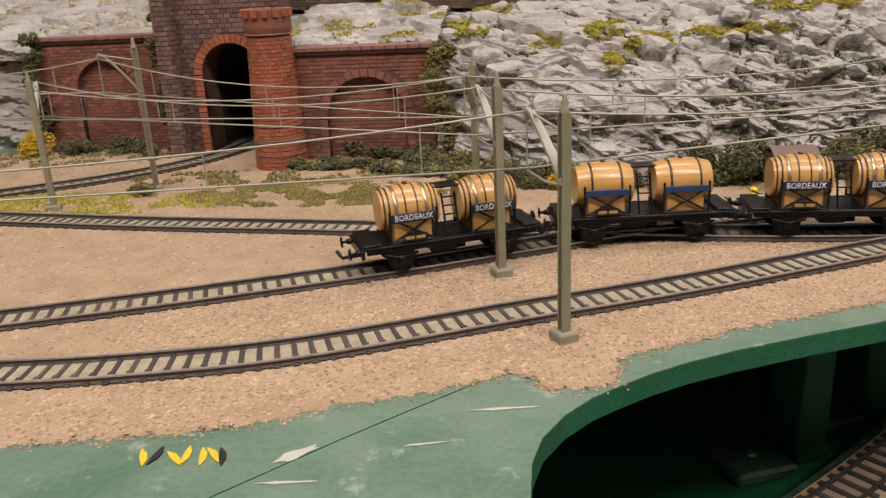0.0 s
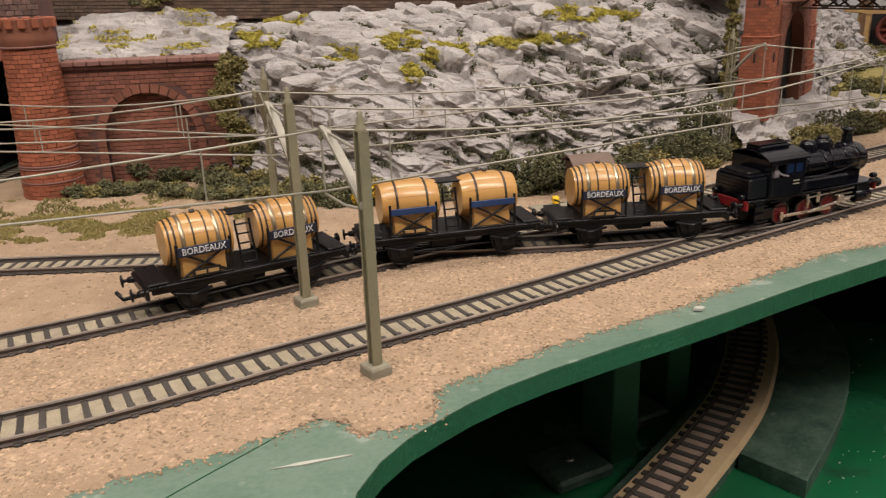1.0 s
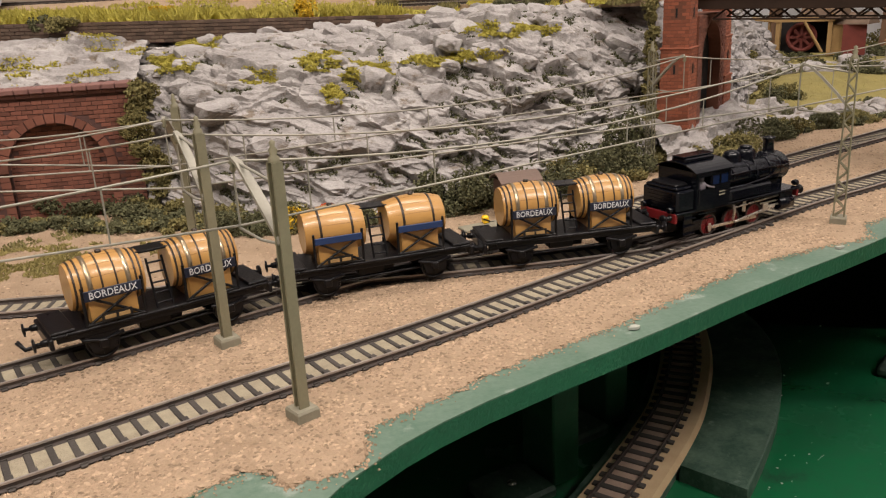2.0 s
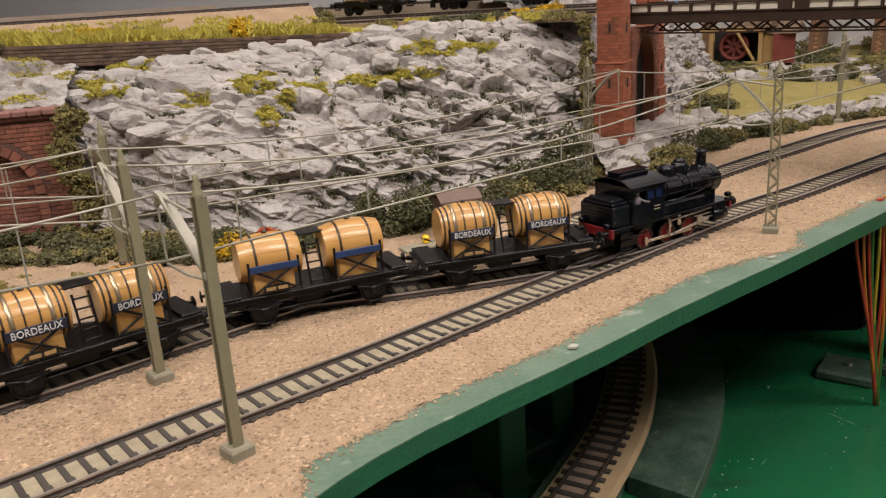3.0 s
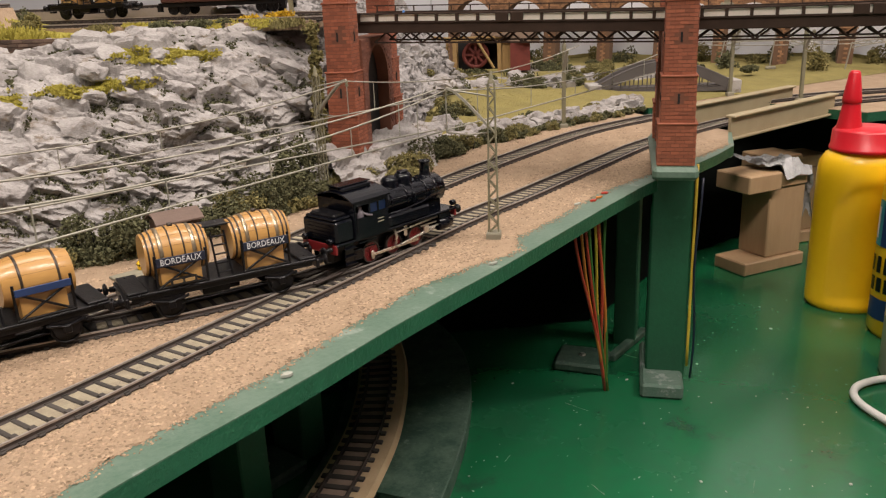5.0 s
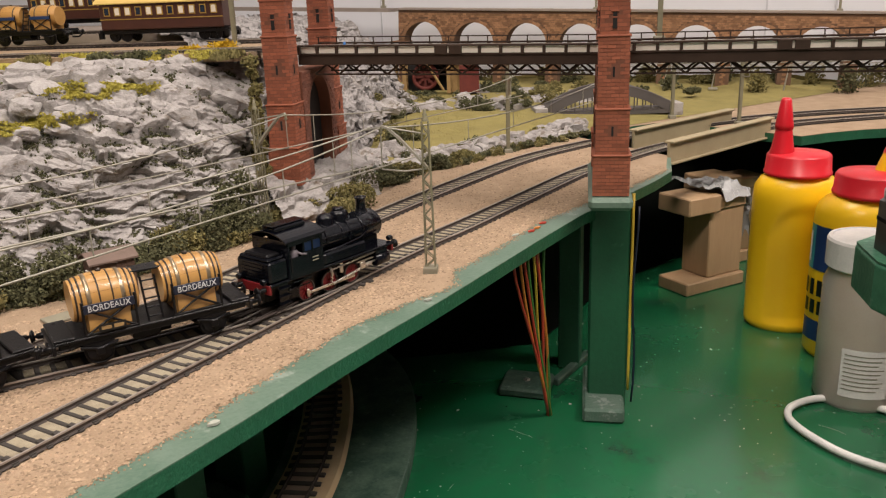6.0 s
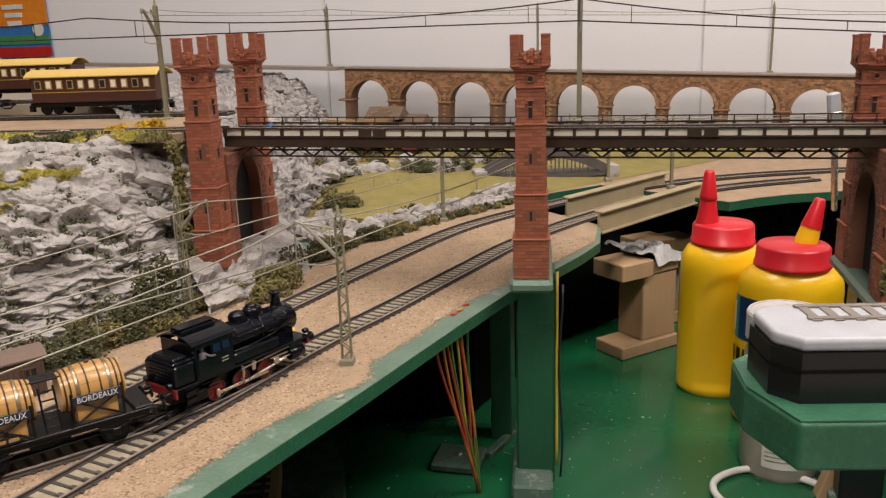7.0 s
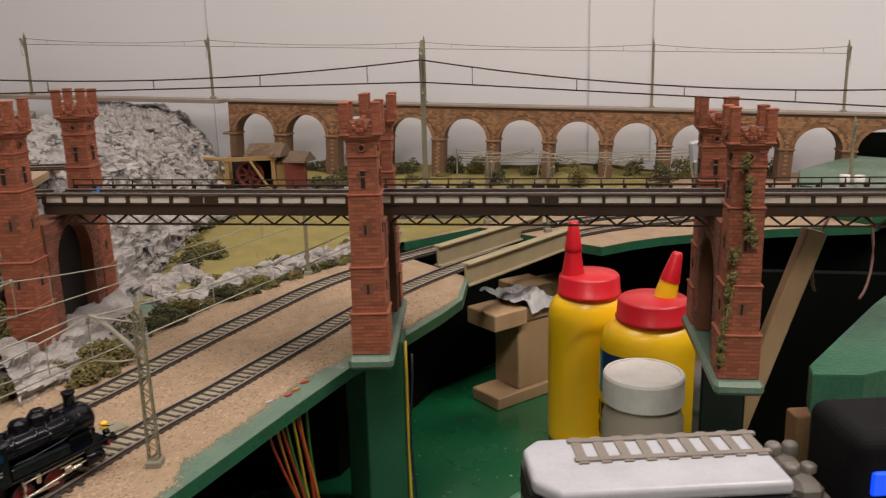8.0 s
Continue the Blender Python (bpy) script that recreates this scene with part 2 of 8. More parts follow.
M["teal"] = material("teal_print", (0.05, 0.3, 0.32), 0.4, bump=0.0)
M["edgestone"] = material("dark_brown_edge_stone", (0.125, 0.082, 0.056), 0.9, second=(0.065, 0.045, 0.034), scale=60, fine=700, island=0.35, bump=0.7)
M["stoneblock"] = material("grey_brown_portal_stone", (0.17, 0.1, 0.082), 0.9, second=(0.09, 0.062, 0.055), scale=60, fine=700, island=0.35, bump=0.7)


def cracked(m, scale, dark, width, amount):
    """Adds dark mossy seams between slabs to a rock material, in colour and relief."""
    nt = m.node_tree
    n, l = nt.nodes, nt.links
    b = n["Principled BSDF"]
    tc = n.new("ShaderNodeTexCoord")
    warp = n.new("ShaderNodeTexNoise")
    warp.inputs["Scale"].default_value, warp.inputs["Detail"].default_value = 38.0, 4.0
    l.new(tc.outputs["Object"], warp.inputs["Vector"])
    shift = n.new("ShaderNodeVectorMath")
    shift.operation = "MULTIPLY_ADD"
    l.new(warp.outputs["Color"], shift.inputs[0])
    shift.inputs[1].default_value = (0.03, 0.03, 0.016)
    l.new(tc.outputs["Object"], shift.inputs[2])
    mp = n.new("ShaderNodeMapping")
    mp.inputs["Scale"].default_value = scale
    mp.inputs["Rotation"].default_value = (0, radians(9), 0)
    l.new(shift.outputs[0], mp.inputs[0])
    vor = n.new("ShaderNodeTexVoronoi")
    vor.feature = "DISTANCE_TO_EDGE"
    vor.inputs["Scale"].default_value = 1.0
    l.new(mp.outputs[0], vor.inputs["Vector"])
    edge = n.new("ShaderNodeMapRange")
    edge.inputs[1].default_value, edge.inputs[2].default_value, edge.inputs[3].default_value, edge.inputs[4].default_value = 0.0, width, 1.0, 0.0
    l.new(vor.outputs["Distance"], edge.inputs[0])
    patch = n.new("ShaderNodeTexNoise")
    patch.inputs["Scale"].default_value, patch.inputs["Detail"].default_value = 30.0, 3.0
    l.new(tc.outputs["Object"], patch.inputs["Vector"])
    some = n.new("ShaderNodeMapRange")
    some.inputs[1].default_value, some.inputs[2].default_value, some.inputs[4].default_value = 0.42, 0.58, amount
    l.new(patch.outputs[0], some.inputs[0])
    f = n.new("ShaderNodeMath")
    f.operation = "MULTIPLY"
    l.new(edge.outputs[0], f.inputs[0])
    l.new(some.outputs[0], f.inputs[1])
    old = b.inputs["Base Color"].links[0].from_socket
    mix = n.new("ShaderNodeMix")
    mix.data_type = "RGBA"
    l.new(f.outputs[0], mix.inputs[0])
    l.new(old, mix.inputs[6])
    mix.inputs[7].default_value = (*dark, 1)
    l.new(mix.outputs[2], b.inputs["Base Color"])
    bp = n.new("ShaderNodeBump")
    bp.invert = True
    bp.inputs["Strength"].default_value, bp.inputs["Distance"].default_value = 0.8, 0.0015
    l.new(f.outputs[0], bp.inputs["Height"])
    l.new(b.inputs["Normal"].links[0].from_socket, bp.inputs["Normal"])
    l.new(bp.outputs[0], b.inputs["Normal"])


cracked(M["scree"], (60, 50, 90), (0.06, 0.055, 0.05), 0.1, 0.9)


# ---- mesh tools ----
class Mesh:
    """Collects vertices and faces, then links them as one mesh object."""

    def __init__(self):
        self.v, self.f, self.s = [], [], []

    def add(self, verts, faces, smooth=False):
        o = len(self.v)
        self.v.extend(tuple(p) for p in verts)
        self.f.extend(tuple(i + o for i in q) for q in faces)
        self.s.extend([smooth] * len(faces))
        return self

    def box(self, sx, sy, sz, m=None, c=0.0):
        """A box centred on m, with chamfer c."""
        m = m or Matrix()
        x, y, z = sx / 2, sy / 2, sz / 2
        if c <= 0:
            p = [(-x, -y, -z), (x, -y, -z), (x, y, -z), (-x, y, -z), (-x, -y, z), (x, -y, z), (x, y, z), (-x, y, z)]
            return self.add([m @ Vector(q) for q in p], [(3, 2, 1, 0), (4, 5, 6, 7), (0, 1, 5, 4), (1, 2, 6, 5), (2, 3, 7, 6), (3, 0, 4, 7)])
        c = min(c, x * 0.9, y * 0.9, z * 0.9)
        p, f = [], []
        key = {}
        for a in (-1, 1):
            for b in (-1, 1):
                for d in (-1, 1):
                    for ax in range(3):
                        q = [a * (x - c), b * (y - c), d * (z - c)]
                        q[ax] = (a, b, d)[ax] * (x, y, z)[ax]
                        key[(a, b, d, ax)] = len(p)
                        p.append(m @ Vector(q))

        def quad(ids):
            f.append(tuple(ids))
        for ax in range(3):
            o1, o2 = [i for i in range(3) if i != ax]
            for s in (-1, 1):
                ring = []
                for u, w in ((-1, -1), (1, -1), (1, 1), (-1, 1)):
                    k = [0, 0, 0]
                    k[ax], k[o1], k[o2] = s, u, w
                    ring.append(key[(*k, ax)])
                flip = (s > 0) == (ax != 1)
                quad(ring if flip else ring[::-1])
        for ax in range(3):
            o1, o2 = [i for i in range(3) if i != ax]
            for u in (-1, 1):
                for w in (-1, 1):
                    ids = []
                    for s, fa in ((-1, o1), (1, o1), (1, o2), (-1, o2)):
                        k = [0, 0, 0]
                        k[ax], k[o1], k[o2] = s, u, w
                        ids.append(key[(*k, fa)])
                    quad(ids)
        for a in (-1, 1):
            for b in (-1, 1):
                for d in (-1, 1):
                    quad([key[(a, b, d, i)] for i in range(3)])
        return self.add(p, f)

    def lathe(self, profile, m=None, seg=20, smooth=True, arc=None):
        """Turns (radius, height) pairs round z."""
        m = m or Matrix()
        p, f = [], []
        for r, z in profile:
            for i in range(seg):
                a = 2 * math.pi * i / seg
                p.append(m @ Vector((r * math.cos(a), r * math.sin(a), z)))
        for j in range(len(profile) - 1):
            for i in range(seg):
                k = (i + 1) % seg
                f.append((j * seg + i, j * seg + k, (j + 1) * seg + k, (j + 1) * seg + i))
        self.add(p, f, smooth)
        n = len(profile) - 1
        if profile[0][0] > 1e-6:
            self.add([p[i] for i in range(seg)][::-1], [tuple(range(seg))])
        if profile[-1][0] > 1e-6:
            self.add([p[n * seg + i] for i in range(seg)], [tuple(range(seg))])
        return self

    def cyl(self, r, h, m=None, seg=16, c=0.0):
        """A cylinder centred on m, along its z."""
        pr = [(r, -h / 2), (r, h / 2)] if c <= 0 else [(r - c, -h / 2), (r, -h / 2 + c), (r, h / 2 - c), (r - c, h / 2)]
        return self.lathe(pr, m, seg)

    def rod(self, a, b, r, seg=6):
        a, b = Vector(a), Vector(b)
        d = b - a
        if d.length < 1e-7:
            return self
        q = d.to_track_quat("Z", "Y").to_matrix().to_4x4()
        return self.cyl(r, d.length, Matrix.Translation((a + b) / 2) @ q, seg)

    def tube(self, pts, r, seg=6):
        pts = [Vector(p) for p in pts]
        p, f = [], []
        for i, q in enumerate(pts):
            d = (pts[min(i + 1, len(pts) - 1)] - pts[max(i - 1, 0)]).normalized()
            s = d.cross(Vector((0.13, 0.21, 0.97))).normalized()
            t = d.cross(s)
            for k in range(seg):
                a = 2 * math.pi * k / seg
                p.append(q + (s * math.cos(a) + t * math.sin(a)) * r)
        for i in range(len(pts) - 1):
            for k in range(seg):
                k2 = (k + 1) % seg
                f.append((i * seg + k, i * seg + k2, (i + 1) * seg + k2, (i + 1) * seg + k))
        f.append(tuple(range(seg))[::-1])
        f.append(tuple((len(pts) - 1) * seg + k for k in range(seg)))
        return self.add(p, f, True)

    def sweep(self, pts, section, closed=True):
        """Carries a section of (side, up) pairs along a level line."""
        p, f, n = [], [], len(section)
        for i, q in enumerate(pts):
            d = (Vector(pts[min(i + 1, len(pts) - 1)]) - Vector(pts[max(i - 1, 0)]))
            d.z = 0
            d.normalize()
            s = Vector((d.y, -d.x, 0))
            for a, b in section:
                p.append(Vector(q) + s * a + Vector((0, 0, b)))
        for i in range(len(pts) - 1):
            for k in range(n if closed else n - 1):
                k2 = (k + 1) % n
                f.append((i * n + k, (i + 1) * n + k, (i + 1) * n + k2, i * n + k2))
        if closed:
            f.append(tuple(range(n)))
            f.append(tuple((len(pts) - 1) * n + k for k in range(n))[::-1])
        return self.add(p, f)

    def prism(self, outline, z0, z1, m=None):
        """An outline in x, y (anticlockwise) raised from z0 to z1."""
        m = m or Matrix()
        n = len(outline)
        p = [m @ Vector((x, y, z0)) for x, y in outline] + [m @ Vector((x, y, z1)) for x, y in outline]
        f = [tuple(range(n))[::-1], tuple(range(n, 2 * n))]
        f += [(i, (i + 1) % n, n + (i + 1) % n, n + i) for i in range(n)]
        return self.add(p, f)

    def data(self, name, mat):
        me = bpy.data.meshes.new(name)
        me.from_pydata(self.v, [], self.f)
        me.polygons.foreach_set("use_smooth", self.s)
        me.materials.append(mat)
        me.update()
        return me


def thing(name, x, y, z, rz=0.0, label="", category="", group="", kind=""):
    """An Empty at the base of a thing, which parents its parts."""
    ob = new(name)
    ob.empty_display_size = 0.01
    ob.matrix_basis = pose(x, y, z, 0, 0, rz)
    return tagged(ob, label, category, group, kind)


def part(name, mesh, mat, parent, label="", m=None):
    ob = new(name, mesh.data(name, mat) if isinstance(mesh, Mesh) else mesh)
    ob.parent = parent
    if m is not None:
        ob.matrix_basis = m
    return tagged(ob, label)


def solid(name, mesh, mat, label="", category="", group="", kind=""):
    return tagged(new(name, mesh.data(name, mat)), label, category, group, kind)


def rounded(ob, width, segments=4):
    b = ob.modifiers.new("bevel", "BEVEL")
    b.width, b.segments, b.limit_method = width, segments, "ANGLE"
    return ob


def spline(pts, step=0.006):
    """A smooth line through points of the plan, at even steps."""
    pts = [Vector((*p, 0)) if len(p) == 2 else Vector(p) for p in pts]
    dense = []
    for i in range(len(pts) - 1):
        p0, p1, p2, p3 = pts[max(i - 1, 0)], pts[i], pts[i + 1], pts[min(i + 2, len(pts) - 1)]
        for k in range(24):
            t = k / 24
            dense.append(0.5 * (2 * p1 + (p2 - p0) * t + (2 * p0 - 5 * p1 + 4 * p2 - p3) * t * t + (3 * p1 - p0 - 3 * p2 + p3) * t ** 3))
    dense.append(pts[-1])
    out, left = [dense[0].copy()], step
    for a, b in zip(dense, dense[1:]):
        d = (b - a).length
        while d >= left:
            a = a + (b - a) * (left / d)
            out.append(a.copy())
            d = (b - a).length
            left = step
        left -= d
    return out


def turb(p, s, octaves=4):
    return noise.fractal(Vector(p) * s, 0.9, 2.1, octaves, noise_basis="PERLIN_ORIGINAL")


# ---- setting: room, floor, decks ----
FLOOR = -0.158
U, N = Vector((0.709, -0.705, 0)), Vector((0.705, 0.709, 0))


def room():
    solid("room_floor", Mesh().box(9, 9, 0.1, pose(0.5, 0.2, FLOOR - 0.0702)), M["roomfloor"], "plain grey floor of the room", "floor", kind="structure")
    solid("ceiling", Mesh().box(9, 9, 0.1, pose(0.5, 0.2, 1.75)), M["wall"], "plain white ceiling above the layout", "ceiling", kind="structure")
    a = math.degrees(math.atan2(-0.8, 0.6))
    solid("wall_north", Mesh().box(9, 0.1, 3.0, pose(1.124, 1.475, 0.4, 0, 0, a)), M["wall"], "plain off-white wall behind the viaduct", "wall", kind="structure")
    for x, y in ((1.0495, 1.491), (1.5103, 0.8766), (1.449, 0.9584)):
        solid("wall_seam", Mesh().box(0.0025, 0.003, 1.4, pose(x, y, 0.72, 0, 0, a)), M["seam"], "vertical joint between the wall panels", "seam", kind="structure")
    solid("wall_south", Mesh().box(9, 0.1, 3.0, pose(0.5, -3.9, 0.4)), M["dark"], "plain wall behind the viewer", "wall", kind="structure")
    solid("wall_west", Mesh().box(0.1, 9, 3.0, pose(-3.6, 0.2, 0.4)), M["dark"], "plain side wall of the room", "wall", kind="structure")
    solid("wall_east", Mesh().box(0.1, 9, 3.0, pose(4.6, 0.2, 0.4)), M["dark"], "plain side wall of the room", "wall", kind="structure")


room()

FRONT = [(-0.7, 0.02), (0.172, 0.02), (0.177, 0.2), (0.180, 0.285), (0.1805, 0.3097), (0.1835, 0.3227), (0.1904, 0.3355), (0.1997, 0.3467), (0.2092, 0.3546),
         (0.220, 0.3630), (0.2335, 0.3715), (0.2503, 0.3802), (0.2799, 0.3933), (0.3051, 0.4035), (0.3335, 0.4158), (0.3656, 0.4308), (0.3807, 0.4375), (0.4212, 0.4545),
         (0.4432, 0.4632), (0.4700, 0.4745), (0.5668, 0.5170), (0.633, 0.5450), (0.67, 0.556), (0.70, 0.5645), (0.75, 0.581), (0.79, 0.5975)]


def slab_from(outline, z0, z1, top, side, name, label, category):
    """A board with its painted edge as one part and its top surface as another."""
    n = len(outline)
    m = Mesh()
    m.prism(outline, z0, z1 - 0.0006)
    ob = solid(name, m, side, label, category, kind="structure")
    t = Mesh()
    ins = [(x, y) for x, y in outline]
    t.prism(ins, z1 - 0.0005, z1)
    part("painted_top", t, top, ob)
    return ob


deck_outline = FRONT + [(0.842, 0.642), (0.86, 0.80), (0.9, 1.45), (-0.9, 1.45), (-0.9, 0.02)]
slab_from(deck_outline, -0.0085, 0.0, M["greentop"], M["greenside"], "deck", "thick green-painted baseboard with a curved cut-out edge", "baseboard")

SAND = [(-0.6, 0.30), (-0.05, 0.303), (0.019, 0.314), (0.086, 0.327), (0.118, 0.341), (0.145, 0.350), (0.163, 0.359), (0.173, 0.363), (0.181, 0.360), (0.1845, 0.352),
        (0.195, 0.354), (0.206, 0.359), (0.2095, 0.372), (0.213, 0.379), (0.232, 0.387), (0.256, 0.400), (0.275, 0.408), (0.304, 0.4205), (0.316, 0.426), (0.35, 0.444), (0.40, 0.468),
        (0.43, 0.477), (0.452, 0.481), (0.472, 0.485), (0.483, 0.497), (0.493, 0.507), (0.51, 0.512), (0.56, 0.535), (0.60, 0.552), (0.65, 0.566), (0.70, 0.577), (0.75, 0.592), (0.79, 0.606)]


def ragged(line, amp, step=0.0025, seed=3.0):
    out = []
    for p in spline(line, step):
        d = turb((p.x, p.y, seed), 260, 3) * amp
        out.append((p.x + d * 0.45, p.y - d))
    return out


sand_edge = ragged(SAND, 0.0022)
sand_poly = sand_edge + [(0.84, 0.644), (0.858, 0.78), (0.80, 0.80), (0.60, 0.76), (0.5, 0.75), (-0.6, 0.75)]


def inside(x, y, poly):
    c, j = False, len(poly) - 1
    for i in range(len(poly)):
        (xi, yi), (xj, yj) = poly[i], poly[j]
        if (yi > y) != (yj > y) and x < (xj - xi) * (y - yi) / (yj - yi) + xi:
            c = not c
        j = i
    return c


def ballast_sheet():
    """The bed with a feathered front edge."""
    n, k = len(sand_poly), len(sand_edge)
    low = [(x + 0.0008, y - 0.0017) if i < k else (x, y) for i, (x, y) in enumerate(sand_poly)]
    m = Mesh()
    m.add([(x, y, 0.00012) for x, y in low] + [(x, y, 0.0009) for x, y in sand_poly], [tuple(range(n, 2 * n))] + [(i, (i + 1) % n, n + (i + 1) % n, n + i) for i in range(n)])
    return m


solid("ballast_bed", ballast_sheet(), M["sand"], "fine tan ballast spread over the baseboard", "gravel", kind="structure")


def grains():
    """Loose ballast stones over the part of the bed nearest to the viewer."""
    rnd = random.Random(5)
    m = Mesh()
    coarse = [(p[0], p[1]) for p in sand_edge[::4]] + [(0.84, 0.644), (0.7, 0.70), (0.45, 0.60), (0.3, 0.56), (-0.15, 0.56), (-0.15, 0.31)]
    made = 0
    while made < 36000:
        x = rnd.uniform(-0.13, 0.80) if rnd.random() < 0.4 else rnd.uniform(0.02, 0.46)
        y = rnd.uniform(0.30, 0.62)
        if y > 0.30 + 0.5 * (x + 0.2) + 0.02 or not inside(x, y, coarse):
            continue
        x, y = x + rnd.gauss(0, 0.0011), y + rnd.gauss(0, 0.0011)
        s = rnd.uniform(0.00045, 0.0010)
        a = rnd.uniform(0, 6.28)
        ca, sa = math.cos(a), math.sin(a)
        p = []
        for dx, dy, dz in ((1.4, 0, 0), (0, 0.9, 0), (-1.4, 0, 0), (0, -0.9, 0), (0.2, 0.1, 0.6)):
            dx, dy, dz = dx * rnd.uniform(0.7, 1.2), dy * rnd.uniform(0.7, 1.2), dz * rnd.uniform(0.6, 1.2)
            p.append((x + (dx * ca - dy * sa) * s, y + (dx * sa + dy * ca) * s, 0.00085 + dz * s))
        m.add(p, [(0, 1, 4), (1, 2, 4), (2, 3, 4), (3, 0, 4)])
        made += 1
    for _ in range(15000):
        x, y, s, a = rnd.uniform(-0.34, 0.62), rnd.uniform(0.40, 0.69), rnd.uniform(0.0005, 0.0011), rnd.uniform(0, 6.28)
        if not inside(x, y, sand_poly[::3]) or y < 0.43 + 0.42 * x - 0.03:
            continue
        p = [(x + math.cos(a + k * 1.57) * s * 1.2, y + math.sin(a + k * 1.57) * s, 0.00085) for k in range(4)] + [(x, y, 0.00085 + s * 0.6)]
        m.add(p, [(0, 1, 4), (1, 2, 4), (2, 3, 4), (3, 0, 4)])
    for _ in range(13000):
        x, y, s, a = rnd.uniform(0.42, 0.85), rnd.uniform(0.50, 0.78), rnd.uniform(0.0005, 0.0011), rnd.uniform(0, 6.28)
        if y > 0.55 + 0.3 * (x - 0.3) + 0.12 or not inside(x, y, sand_poly[::3]):
            continue
        p = [(x + math.cos(a + k * 1.57) * s * 1.2, y + math.sin(a + k * 1.57) * s, 0.00085) for k in range(4)] + [(x, y, 0.00085 + s * 0.6)]
        m.add(p, [(0, 1, 4), (1, 2, 4), (2, 3, 4), (3, 0, 4)])
    for _ in range(11000):
        x, y = rnd.choice(sand_edge)
        if not -0.1 < x < 0.8:
            continue
        off = abs(rnd.gauss(0, 0.0026)) - 0.0006
        x, y, s = x + off * 0.45 + rnd.gauss(0, 0.001), y - off, rnd.uniform(0.0002, 0.00055)
        a = rnd.uniform(0, 6.28)
        p = [(x + math.cos(a + k * 1.57) * s * 1.2, y + math.sin(a + k * 1.57) * s, 0.0002) for k in range(4)] + [(x, y, 0.0003 + s * 0.9)]
        m.add(p, [(0, 1, 4), (1, 2, 4), (2, 3, 4), (3, 0, 4)])
    solid("ballast_stones", m, M["grain"], "loose tan ballast stones", "gravel", kind="stuff")


grains()

floor_outline = [(-0.3, 0.1), (2.08, 0.1), (1.18, 1.3), (-0.3, 1.3)]
solid("lower_floor", Mesh().prism(floor_outline, FLOOR - 0.02, FLOOR), M["greenfloor"], "glossy dark green painted lower board, dusty and scratched", "baseboard", kind="structure")
# black board added under the deck, in place of the shade there
solid("back_panel", Mesh().box(1.6, 0.012, 0.14, pose(0.1, 0.95, FLOOR + 0.0705)), M["blackboard"], "black board added for the shade below the deck", "panel", kind="structure")

# ---- tracks ----
TRACK_A = [(-0.4, 0.330), (-0.25, 0.345), (-0.12, 0.374), (-0.036, 0.401), (0.04, 0.428), (0.119, 0.460), (0.169, 0.483), (0.225, 0.508), (0.264, 0.525), (0.311, 0.539), (0.355, 0.555), (0.40, 0.577),
           (0.45, 0.602), (0.50, 0.6225), (0.57, 0.655), (0.63, 0.681), (0.71, 0.714), (0.77, 0.730), (0.86, 0.741), (0.97, 0.742), (1.08, 0.725), (1.18, 0.69), (1.30, 0.62)]
TRACK_B = [(-0.45, 0.59), (-0.25, 0.566), (-0.05, 0.537), (0.057, 0.525), (0.115, 0.518), (0.169, 0.5135), (0.225, 0.509), (0.291, 0.504), (0.335, 0.503), (0.365, 0.505),
           (0.395, 0.511), (0.42, 0.5195), (0.443, 0.528)]
TRACK_C = [(-0.45, 0.360), (-0.2, 0.350), (-0.1, 0.3485), (-0.005, 0.354), (0.053, 0.363), (0.092, 0.373), (0.130, 0.388), (0.171, 0.406), (0.24, 0.4345), (0.291, 0.458), (0.338, 0.480),
           (0.389, 0.503), (0.443, 0.528), (0.492, 0.549), (0.544, 0.568), (0.593, 0.588), (0.65, 0.611), (0.717, 0.638), (0.77, 0.653), (0.84, 0.668), (0.92, 0.677), (1.02, 0.676), (1.10, 0.662), (1.20, 0.622)]
TRACK_P = [(-0.4, 0.50), (-0.3, 0.545), (-0.23, 0.578), (-0.173, 0.608), (-0.114, 0.648), (-0.075, 0.69), (-0.055, 0.735), (-0.045, 0.79)]
LOW = [(0.25, 0.418), (0.295, 0.457), (0.340, 0.497), (0.373, 0.528), (0.405, 0.560), (0.430, 0.588), (0.453, 0.620), (0.474, 0.653), (0.494, 0.692), (0.512, 0.74), (0.525, 0.80)]


def ring(d):
    """Turns a direction into the angle of its sleeper."""
    return math.atan2(d.y, d.x)


sleeper_mesh = Mesh().box(0.0021, 0.0210, 0.0010, pose(0, 0, 0.0005), 0.0003)
for sy in (-0.0088, 0.0088):
    sleeper_mesh.box(0.0022, 0.0020, 0.0005, pose(0, sy, 0.0011))
sleeper_mesh.box(0.0021, 0.0034, 0.0008, pose(0.0002, -0.0046, 0.0012))
SLEEPER = sleeper_mesh.data("sleeper", M["sleeper"])
long_mesh = Mesh().box(0.0043, 0.0268, 0.0014, pose(0, 0, 0.0007), 0.0004)
for sy in (-0.0088, 0.0088):
    long_mesh.box(0.0030, 0.0034, 0.0007, pose(0, sy, 0.0016))
LONG_SLEEPER = long_mesh.data("sleeper", M["sleeper"])
HEAD = [(-0.0004, 0.0), (0.0004, 0.0), (0.0004, 0.0008), (-0.0004, 0.0008)]


